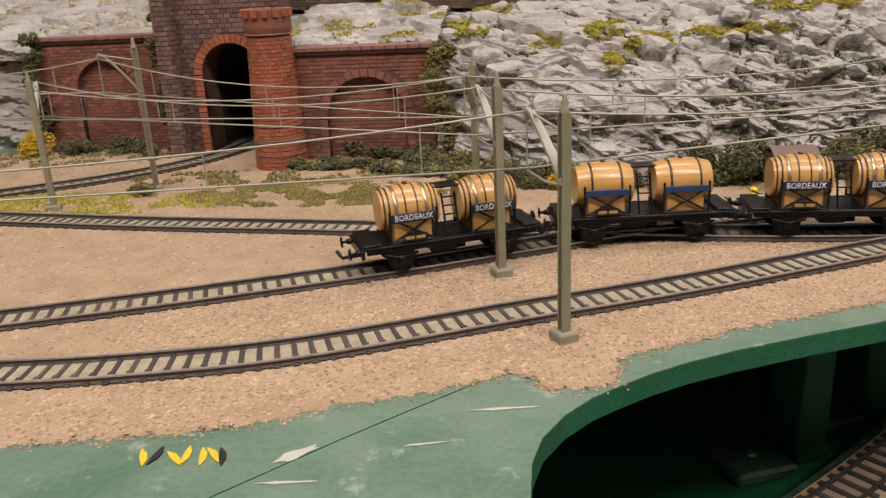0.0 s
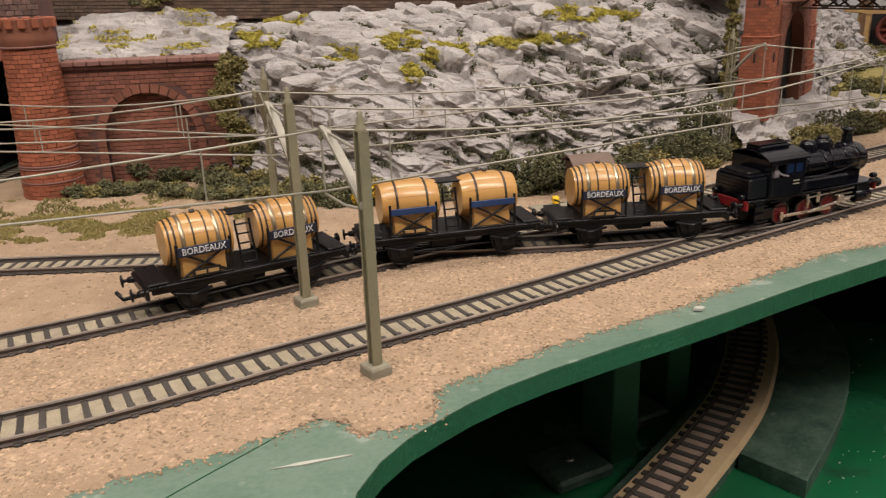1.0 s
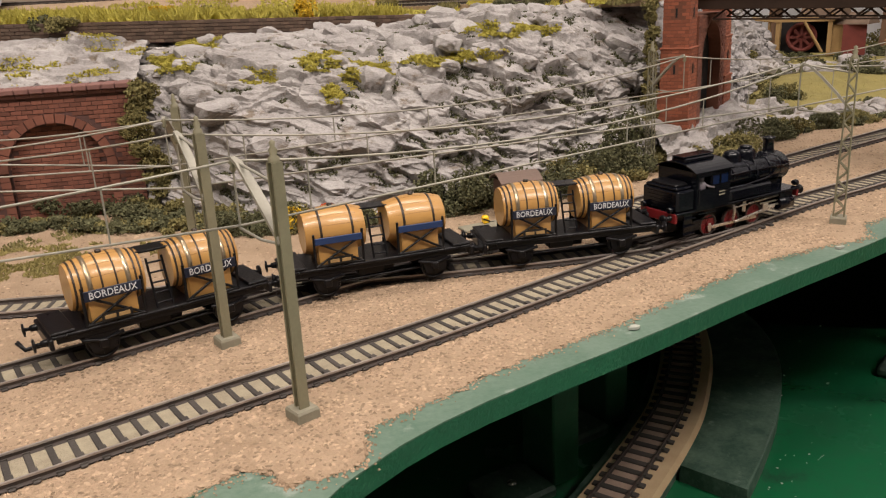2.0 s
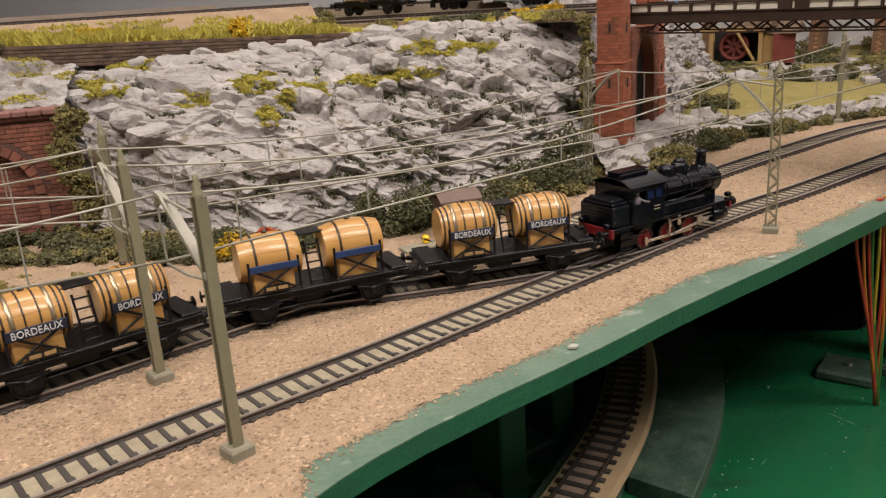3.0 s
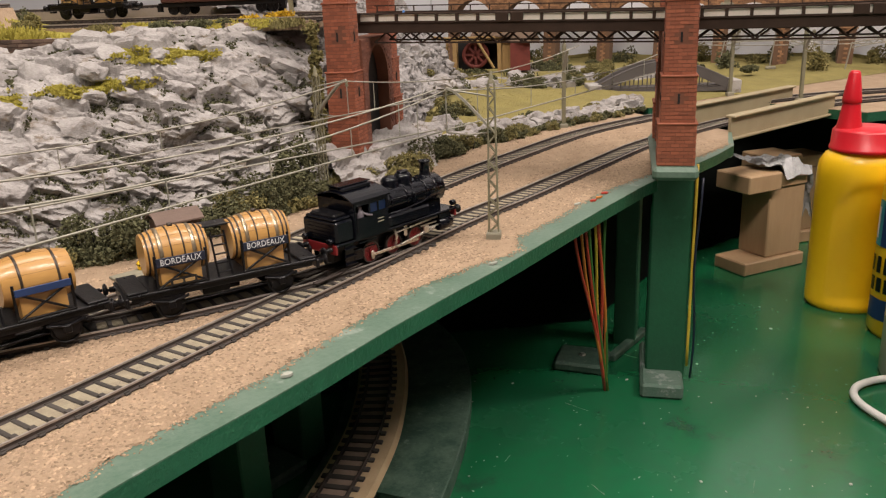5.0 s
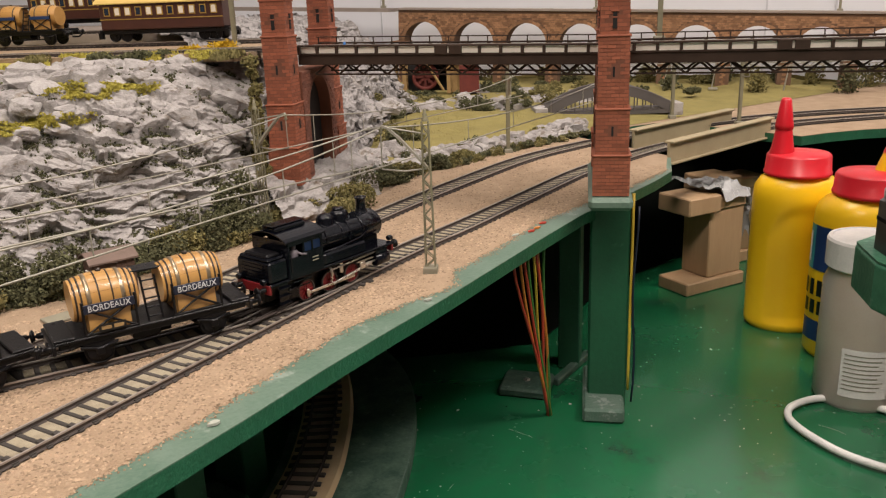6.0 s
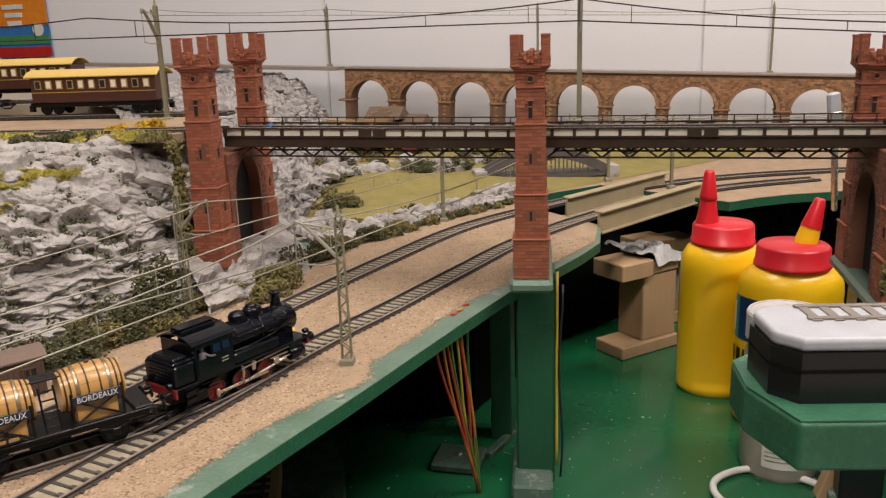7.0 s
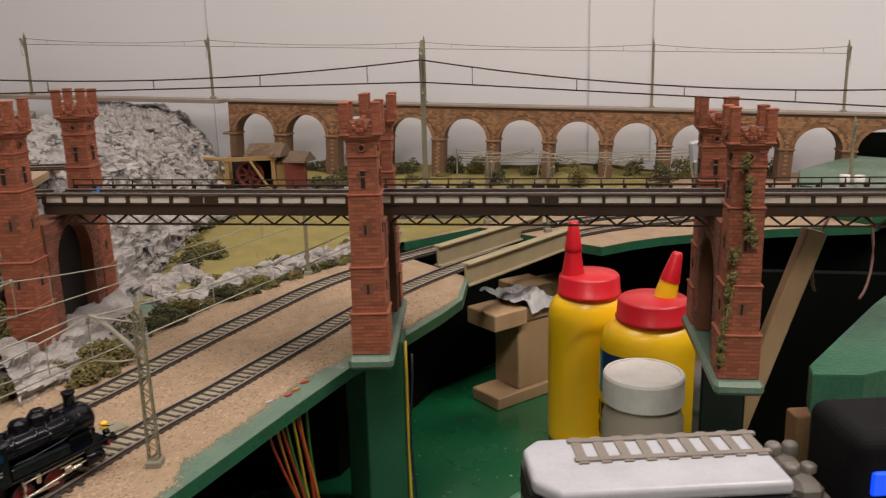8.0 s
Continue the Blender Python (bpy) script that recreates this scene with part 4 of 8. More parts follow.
def arch_wall(name, x, y, z, rz, w, h, ah, aw, label):
    """A dark brick retaining wall with a blind arch, coping and pillar."""
    ob = thing(name, x, y, z, rz, label=label, category="wall", group="retaining walls")
    t = 0.012
    cx, r = w * 0.5, aw / 2
    spring = ah - r

    def hole(u, v):
        return abs(u - cx) < r and (v < spring or (u - cx) ** 2 + (v - spring) ** 2 < r * r)
    core = holed(0.0, w, h, cx, r, spring, t)
    part("wall_core", core, M["mortard"], ob)
    recess = Mesh().box(aw + 0.006, 0.004, ah + 0.004, pose(cx, 0.0075, ah / 2))
    part("recess", recess, M["mortard"], ob)
    fm = face(0, 0, 0, 0)
    b = Mesh()
    bricks(b, None, w, h - 0.004, fm, keep=lambda u, v: not ((abs(u - cx) < r + 0.005) and (v < spring or (u - cx) ** 2 + (v - spring) ** 2 < (r + 0.005) ** 2)), seed=4)
    tagged(part("brickwork", b, M["brickdark"], ob), kind="stuff")
    b2 = Mesh()
    bricks(b2, None, aw, ah, face(cx - r, 0.0054, 0, 0), keep=lambda u, v: hole(u + cx - r, v), seed=8)
    tagged(part("recess_brickwork", b2, M["brickdark"], ob), kind="stuff")
    k = 17
    for i in range(k):
        a0, a1 = math.pi * (i + 0.06) / k, math.pi * (i + 0.94) / k
        ring_p = []
        for yy in (-0.001, 0.004):
            for rr, a in ((r, a0), (r, a1), (r + 0.0055, a1), (r + 0.0055, a0)):
                ring_p.append((cx + rr * math.cos(a), yy, spring + rr * math.sin(a)))
        part("arch_stone", Mesh().add(ring_p, [(3, 2, 1, 0), (0, 1, 5, 4), (1, 2, 6, 5), (2, 3, 7, 6), (3, 0, 4, 7)]), M["darkbrick"], ob)
    for s in (-1, 1):
        for v in range(int(spring / 0.004)):
            part("arch_stone", Mesh().box(0.0055, 0.004, 0.0036, pose(cx + s * (r + 0.00275), 0.001, v * 0.004 + 0.002)), M["darkbrick"], ob)
    for i in range(12):
        part("coping_stone", Mesh().box(w / 12 - 0.0004, 0.018, 0.0035, pose(w * (i + 0.5) / 12, 0.005, h + 0.00175), 0.0006), M["cap"], ob)
        part("coping_stone", Mesh().box(w / 12 - 0.0003, 0.015, 0.002, pose(w * (i + 0.5) / 12, 0.0055, h - 0.0012), 0.0004), M["cap"], ob)
    return ob


arch_wall("retaining_wall", 0.0145, 0.688, 0.0, 0, 0.098, 0.080, 0.062, 0.058, "dark red brick retaining wall with a blind arch and ivy edge")
arch_wall("retaining_wall", -0.226, 0.758, 0.0, 0, 0.118, 0.090, 0.074, 0.05, "dark red brick retaining wall with a narrow blind arch")


def tunnel_portal():
    ob = thing("tunnel_portal", -0.092, 0.735, 0.0, 0, label="dark brick tunnel portal with a tall round arch", category="portal")
    w, h, cx, r, spring = 0.084, 0.15, 0.042, 0.0235, 0.062
    core = holed(0.0, w, h, cx, r, spring, 0.03)
    part("wall_core", core, M["mortard"], ob)
    b = Mesh()
    bricks(b, None, w, h, face(0, 0, 0, 0), bl=0.0055, bh=0.0036, proud=0.0008, keep=lambda u, v: not ((abs(u - cx) < r + 0.006) and (v < spring or (u - cx) ** 2 + (v - spring) ** 2 < (r + 0.006) ** 2)), seed=12)
    tagged(part("rough_stonework", b, M["stoneblock"], ob), kind="stuff")
    for i in range(19):
        a0, a1 = math.pi * (i + 0.06) / 19, math.pi * (i + 0.94) / 19
        p = []
        for yy in (-0.0016, 0.006):
            for rr, a in ((r, a0), (r, a1), (r + 0.0065, a1), (r + 0.0065, a0)):
                p.append((cx + rr * math.cos(a), yy, spring + rr * math.sin(a)))
        part("arch_stone", Mesh().add(p, [(3, 2, 1, 0), (0, 1, 5, 4), (1, 2, 6, 5), (2, 3, 7, 6), (3, 0, 4, 7)]), M["redbrick"], ob)
    for s in (-1, 1):
        for k in range(15):
            part("arch_stone", Mesh().box(0.0065, 0.006, 0.0038, pose(cx + s * (r + 0.00325), 0.001, k * 0.0041 + 0.002), 0.0004), M["redbrick"], ob)
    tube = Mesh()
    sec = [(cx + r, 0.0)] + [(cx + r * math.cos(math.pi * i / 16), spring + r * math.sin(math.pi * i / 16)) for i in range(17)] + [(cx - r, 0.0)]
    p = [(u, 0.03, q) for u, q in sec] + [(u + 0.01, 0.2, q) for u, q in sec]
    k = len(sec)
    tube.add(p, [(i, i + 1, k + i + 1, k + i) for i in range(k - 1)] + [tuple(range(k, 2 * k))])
    part("tunnel_lining", tube, M["black_and_shade"], ob, "near-black tunnel lining")
    # buttress beside the arch
    but = part("buttress", Mesh().box(0.012, 0.02, 0.15, pose(-0.004, -0.004, 0.075), 0.001), M["mortard"], ob)
    b = Mesh()
    bricks(b, None, 0.012, 0.15, face(-0.010, -0.014, 0, 0), bl=0.0055, bh=0.0036, proud=0.0008, seed=13)
    bricks(b, None, 0.02, 0.15, face(0.002, -0.014, 0, 90), bl=0.0055, bh=0.0036, proud=0.0008, seed=14)
    tagged(part("stone_facing", b, M["stoneblock"], but), kind="stuff")


tunnel_portal()


def portal_tower(x, y):
    ob = thing("round_tower", x, y, 0.0, 0, label="round red brick tower beside the tunnel with corbelled top", category="tower")
    part("shaft", Mesh().lathe([(0.0185, 0), (0.018, 0.012), (0.0175, 0.014), (0.0165, 0.03), (0.0148, 0.093), (0.0165, 0.097), (0.0165, 0.100), (0.0158, 0.102), (0.0158, 0.110)], None, 40), M["mortar"], ob)
    b = Mesh()
    rnd = random.Random(2)
    for r in range(34):
        z0 = 0.001 + r * 0.0027
        rad = 0.0186 - 0.0037 * (z0 / 0.093)
        for i in range(20):
            a0 = 2 * math.pi * (i + (0.5 if r % 2 else 0) + 0.03) / 20
            a1 = a0 + 2 * math.pi * 0.94 / 20
            o = rad + rnd.uniform(0.0002, 0.0005)
            p = [(q * math.cos(a), q * math.sin(a), z) for q in (rad - 0.0006, o) for z in (z0, z0 + 0.0023) for a in (a0, a1)]
            b.add(p, [(4, 5, 7, 6), (0, 4, 6, 2), (1, 3, 7, 5), (2, 6, 7, 3), (0, 1, 5, 4)])
    tagged(part("brickwork", b, M["brickred"], ob), kind="stuff")
    for z, rr in ((0.0110, 0.0184), (0.0200, 0.0183), (0.0215, 0.0182), (0.0315, 0.0176), (0.094, 0.0162)):
        part("string_course", Mesh().lathe([(rr - 0.002, z - 0.0006), (rr + 0.0004, z - 0.0004), (rr + 0.0004, z + 0.0006), (rr - 0.002, z + 0.0008)], None, 40), M["cap"], ob)
    for i in range(14):
        a = 2 * math.pi * i / 14
        part("merlon", Mesh().box(0.0042, 0.004, 0.006, pose(0.0158 * math.cos(a), 0.0158 * math.sin(a), 0.108, 0, 0, math.degrees(a) + 90), 0.0005), M["redbrick"], ob)
    return ob


portal_tower(-0.0005, 0.682)


# ---- bridge towers ----
def bridge_tower(x, y, z0, h, label, near=False, ax=None):
    rz = math.degrees(math.atan2(-ax.x, ax.y)) if ax else math.degrees(math.atan2(U.y, U.x))
    ob = thing("bridge_tower", x, y, z0, rz, label=label, category="tower", group="bridge towers")
    # square stages, each a little slimmer: (from, to, width)
    stages = ((0.0, 0.0265, 0.0246), (0.0265, 0.0555, 0.0222), (0.0555, 0.0998, 0.0204), (0.0998, 0.1225, 0.0190))
    sc = h / 0.154
    core, b, bands = Mesh(), Mesh(), Mesh()
    for a, c, w in stages:
        a, c = a * sc, c * sc
        part("stage", Mesh().box(w - 0.0008, w - 0.0008, c - a, pose(0, 0, (a + c) / 2)), M["mortar"], ob)
        for k in range(4):
            m = pose(0, 0, 0, 0, 0, 90 * k) @ face(-w / 2 + 0.0002, -w / 2 + 0.0004, a, 0)

            def keep(u, v, w=w, a=a):
                return not (abs(u - w / 2) < 0.0016 and 0.4 < (v / (c - a)) < 0.62 and a > 0.01)
            bricks(b, None, w - 0.0004, c - a - 0.0012, m, bl=0.0056, bh=0.00235, proud=0.00028, keep=keep, seed=k + int(a * 999), parent=ob if near and k == 0 else None, mat="redbrick")
        part("string_course", Mesh().box(w + 0.0012, w + 0.0012, 0.0014, pose(0, 0, c - 0.0005), 0.0004), M["brickred"], ob)
        if 0.01 < a < 0.095:
            for k in range(4):
                part("slit_window", Mesh().box(0.0014, 0.0006, 0.0062, pose(0, 0, 0, 0, 0, 90 * k) @ pose(0, -w / 2 + 0.0002, (a + c) / 2 + 0.0003)), M["black_and_shade"], ob, "dark window slit")
    # belfry stage, flared corbels, battlements
    a, c, w = 0.1225 * sc, 0.1312 * sc, 0.0190
    core.box(w - 0.0008, w - 0.0008, c - a, pose(0, 0, (a + c) / 2))
    for k in range(4):
        bricks(b, None, w - 0.0004, c - a, pose(0, 0, 0, 0, 0, 90 * k) @ face(-w / 2 + 0.0002, -w / 2 + 0.0004, a, 0), bl=0.0056, bh=0.00235, proud=0.00045, keep=lambda u, v: (u - w / 2) ** 2 + (v - 0.0048) ** 2 > 0.0026 ** 2, seed=k + 31)
        part("round_window", Mesh().lathe([(0.0016, -0.0004), (0.0016, 0.0004), (0, 0.0004)], pose(0, 0, 0, 0, 0, 90 * k) @ pose(0, -w / 2 + 0.0001, a + 0.0048, 90, 0, 0), 12), M["black_and_shade"], ob)
        part("window_ring", Mesh().tube([Vector((0.0021 * math.cos(t), -w / 2 - 0.0003, a + 0.0048 + 0.0021 * math.sin(t))) for t in (2 * math.pi * i / 12 for i in range(13))], 0.0005, 5), M["brickred"], ob, m=pose(0, 0, 0, 0, 0, 90 * k))
    for i in range(3):
        bands.box(w + 0.001 + 0.0022 * i, w + 0.001 + 0.0022 * i, 0.0014, pose(0, 0, c + 0.0014 * i), 0.0003)
    c += 0.0035
    wt = w + 0.0060
    wall = 0.0066 * sc
    core.box(wt - 0.0022, wt - 0.0022, wall, pose(0, 0, c + wall / 2))
    for k in range(4):
        bricks(b, None, wt - 0.0016, wall, pose(0, 0, 0, 0, 0, 90 * k) @ face(-wt / 2 + 0.0008, -wt / 2 + 0.0011, c, 0), bl=0.0052, bh=0.002, proud=0.0005, seed=k + 77)
    top = c + wall
    chip = random.Random(int(x * 9999))
    for sx in (-1, 1):
        for sy in (-1, 1):
            px, py = sx * (wt / 2 - 0.0026), sy * (wt / 2 - 0.0026)
            worn = h - chip.uniform(0.0, 0.0016)
            mer = part("corner_turret", Mesh().box(0.0054, 0.0054, worn - c, pose(px, py, (worn + c) / 2), 0.0006), M["redbrick"], ob)
            tb = Mesh()
            for k in range(4):
                bricks(tb, None, 0.0052, worn - c, pose(px, py, 0, 0, 0, 90 * k) @ face(-0.0026, -0.0026, c, 0), bl=0.0036, bh=0.0021, proud=0.00035, seed=k + 91)
            tagged(part("turret_bricks", tb, M["brickred"], mer), kind="stuff")
            part("turret_cap", Mesh().box(0.0064, 0.0064, 0.0012, pose(px, py, worn), 0.0004), M["redbrick"], mer)
            part("turret_base", Mesh().box(0.0064, 0.0064, 0.0014, pose(px, py, c + 0.0004), 0.0004), M["redbrick"], mer)
    for k in range(4):
        mk = pose(0, 0, 0, 0, 0, 90 * k)
        for u, up, wide in ((-0.0042, 0.0014, 0.0034), (0.0, 0.0034, 0.0036), (0.0042, 0.0014, 0.0034)):
            part("merlon", Mesh().box(wide, 0.0030, up + 0.001, mk @ pose(u, -wt / 2 + 0.0017, top + up / 2 - 0.0005), 0.0005), M["redbrick"], ob)
        for u, up in ((-0.0036, 0.0050), (-0.0012, 0.0030), (0.0012, 0.0030), (0.0036, 0.0050)):
            part("bracket", Mesh().box(0.0018, 0.0022, 0.0026, mk @ pose(u, -wt / 2 + 0.0004, c + up), 0.0005), M["redbrick"], ob)
        # tall two-light window of the upper stage
        part("tall_window", Mesh().box(0.0026, 0.0006, 0.0100, mk @ pose(0, -0.0190 / 2 - 0.00035, 0.1085 * sc), 0), M["black_and_shade"], ob, "dark tall window")
        part("window_transom", Mesh().box(0.0030, 0.0010, 0.0008, mk @ pose(0, -0.0190 / 2 - 0.0004, 0.1102 * sc), 0.0002), M["redbrick"], ob)
        part("window_lintel", Mesh().box(0.0050, 0.0012, 0.0010, mk @ pose(0, -0.0190 / 2 - 0.0005, 0.1085 * sc + 0.0056), 0.0003), M["redbrick"], ob)
    part("wall_core", core, M["mortar"], ob)
    tagged(part("brickwork", b, M["brickred"], ob), kind="stuff")
    part("corbel", bands, M["brickred"], ob)
    part("roof", Mesh().box(wt - 0.008, wt - 0.008, 0.001, pose(0, 0, top + 0.001)), M["mortard"], ob)
    return ob


T3 = Vector((0.6225, 0.510, 0)) + N * 0.0123
T1 = Vector((0.470, 0.676, 0)) + N * 0.0123
T5 = Vector((0.7581, 0.3328, 0)) + N * 0.0123
N5 = Vector((0.78, 0.625, 0)).normalized()
U5 = Vector((N5.y, -N5.x, 0))
SEP = 0.098
for t, z0, zt in ((T1, 0.024, 0.186), (T3, 0.020, 0.177), (T5, 0.012, 0.170)):
    for k in (0, 1):
        ax = N5 if t is T5 else N
        q = t + ax * SEP * k
        top = zt - (0.0032 if t is T1 and k == 0 else 0.0)
        tower = bridge_tower(q.x, q.y, z0, top - z0, "slender red brick bridge tower with battlements" if t is not T5 else "slender red brick bridge tower overgrown with ivy", k == 0, ax)
        slim = 0.92 if t is T1 else 0.97
        tower.scale = (slim, slim, 1.0)


def pier_arch(t, z0, name_label, ax=None):
    """A brick wall with a tall arch joining a pair of towers, coloured darker for shade."""
    ax = ax or N
    c = t + ax * SEP / 2
    rz = math.degrees(math.atan2(ax.y, ax.x))
    ob = thing("pier_wall", c.x, c.y, z0, rz, label=name_label, category="wall", group="pier walls")
    w, h, r, spring, th = SEP - 0.0225, 0.1012 - z0, 0.0255, 0.046, 0.02
    core = holed(-w / 2, w, h, 0.0, r, spring, th, -th / 2)
    part("wall_core", core, M["mortar"], ob)
    # Flat black sheet across the arch, in place of its inner shade.
    part("dark_lining", Mesh().box(2 * r + 0.002, 0.002, spring + r, pose(0, 0, (spring + r) / 2)), M["black_and_shade"], ob, "near-black sheet standing in for the shade inside the arch")
    for k in (0, 1):
        b = Mesh()
        bricks(b, None, w, h, pose(0, 0, 0, 0, 0, 180 * k) @ face(-w / 2, -th / 2, 0, 0), bl=0.0056, bh=0.00235, proud=0.0004, keep=lambda u, v: not (abs(u - w / 2) < r + 0.001 and (v < spring or (u - w / 2) ** 2 + (v - spring) ** 2 < (r + 0.001) ** 2)), seed=k + 50)
        # Darker brick than the towers carries the shade between them.
        tagged(part("brickwork", b, M["brickdark"], ob), kind="stuff")


pier_arch(T1, 0.024, "brick pier coloured darker for shade, with a tall arch between two towers")
pier_arch(T3, 0.020, "brick pier coloured darker for shade between two towers")
pier_arch(T5, 0.012, "brick pier coloured darker for shade between two ivy-grown towers", N5)


def tower_post(t, z1, label, shade="greendark", ax=None):
    """Green cap, square timber column and foot under a pair of towers."""
    rz = math.degrees(math.atan2(-ax.x, ax.y)) if ax else math.degrees(math.atan2(U.y, U.x))
    ob = thing("tower_column", t.x, t.y, FLOOR, rz, label=label, category="column", group="columns under the towers")
    d = SEP + 0.03
    c = d / 2 - 0.0155
    part("cap_board", Mesh().box(0.0285, d + 0.004, 0.0085, pose(0, c, z1 - FLOOR - 0.0047), 0.0025), M["greentop"], ob, "pale green cap board")
    part("shaft", Mesh().box(0.0285, 0.028, z1 - FLOOR - 0.009, pose(0.0020, SEP / 2 + 0.0005, (z1 - FLOOR - 0.009) / 2), 0.0015), M[shade], ob)
    part("foot", Mesh().box(0.0305, 0.078, 0.0115, pose(-0.0005, SEP / 2, 0.0058), 0.002), M["dustyfoot"], ob, "dusty green foot block")
    return ob


tower_post(T3, 0.020, "dark green wooden column with pale cap under the brick towers")
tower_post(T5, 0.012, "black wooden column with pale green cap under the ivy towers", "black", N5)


# ---- steel bridge ----
def bridge_span(a, b, label, rise_a=0.0, rise_b=0.0):
    """A plate girder span with lattice below, pale walkway panels, posts and rails; from a to b in the plan."""
    d = (b - a)
    L = d.length
    ob = thing("bridge_span", a.x, a.y, 0.0, math.degrees(math.atan2(d.y, d.x)), label=label, category="bridge", group="bridge spans")
    ob.matrix_basis = pose(a.x, a.y, rise_a, 0, math.degrees(math.atan2(rise_a - rise_b, L)), math.degrees(math.atan2(d.y, d.x)))
    zt = 0.1115
    w = 0.042
    part("deck_plate", Mesh().box(L, w, 0.0025, pose(L / 2, 0, zt - 0.006), 0.0004), M["steel"], ob)
    for s in (-1, 1):
        y = s * w / 2
        part("girder", Mesh().box(L, 0.0018, 0.0070, pose(L / 2, y * 0.96, zt - 0.0064), 0.0003), M["steel"], ob)
        if s < 0:
            part("walkway_panel", Mesh().box(L, 0.0008, 0.0046, pose(L / 2, y - s * 0.0012, zt + 0.0003)), M["deckpale"], ob, "pale panel strip behind the posts")
        part("top_rail", Mesh().box(L, 0.0018, 0.0013, pose(L / 2, y, zt + 0.0034), 0.0003), M["steel"], ob)
        part("bottom_rail", Mesh().box(L, 0.0018, 0.0012, pose(L / 2, y, zt - 0.0024)), M["steel"], ob)
        n = 15
        for i in range(n + 1):
            part("railing_post", Mesh().box(0.0021, 0.0022, 0.0062, pose(L * i / n if 0 < i < n else (0.001 if i == 0 else L - 0.001), y, zt + 0.0005)), M["steel"], ob)
        part("lower_chord", Mesh().box(L * 0.9, 0.0014, 0.0011, pose(L / 2, y * 0.8, zt - 0.0168)), M["steel"], ob)
        for i in range(22):
            x0, x1 = L * (0.05 + 0.9 * i / 22), L * (0.05 + 0.9 * (i + 1) / 22)
            z0, z1 = (zt - 0.0097, zt - 0.0168) if i % 2 else (zt - 0.0168, zt - 0.0097)
            part("lattice_bar", Mesh().rod((x0, y * 0.8, z0), (x1, y * 0.8, z1), 0.0007, 4), M["steel"], ob)
    for s in (-1, 1):
        part("rail", Mesh().box(L, 0.0009, 0.0026, pose(L / 2, s * 0.0085, zt + 0.0010)), M["railside"], ob)
        part("rail_head", Mesh().box(L, 0.0011, 0.0006, pose(L / 2, s * 0.0085, zt + 0.0026)), M["rail"], ob, "worn rail head")
        part("inner_rail", Mesh().box(L, 0.0009, 0.002, pose(L / 2, s * 0.0050, zt + 0.0006)), M["railside"], ob)
    m = Mesh()
    for i in range(int(L / 0.0063)):
        m.box(0.0027, 0.024, 0.0016, pose(0.003 + i * 0.0063, 0, zt - 0.0025))
    part("ties", m, M["sleeper"], ob)
    for sy in (-1, 1):
        for sx in (-0.0052, 0.0052):
            part("joint_plate", Mesh().box(0.0088, 0.0024, 0.0066, pose(L / 2 + sx, sy * (w / 2 + 0.0004), zt + 0.0004), 0.0004), M["steel"], ob)
    for i in range(n + 1):
        part("far_post", Mesh().box(0.0008, 0.0008, 0.0122, pose(0.002 + (L - 0.004) * i / n, w / 2 - 0.004, zt + 0.0018)), M["steel"], ob)
    part("far_handrail", Mesh().box(L, 0.0009, 0.0008, pose(L / 2, w / 2 - 0.004, zt + 0.0080)), M["steel"], ob)
    return ob


mid = N * SEP / 2
BRL = "dark steel plate girder bridge with lattice and pale walkway panels"
bridge_span(T1 + mid + U * 0.002, T3 + mid - U * 0.002, BRL, 0.0034, -0.0005)
mid5 = N5 * SEP / 2
bridge_span(T3 + mid + U * 0.002, T5 + mid5 - U5 * 0.002, BRL)
bridge_span(T5 + mid5 + U5 * 0.002, T5 + mid5 + U5 * 0.222, BRL)


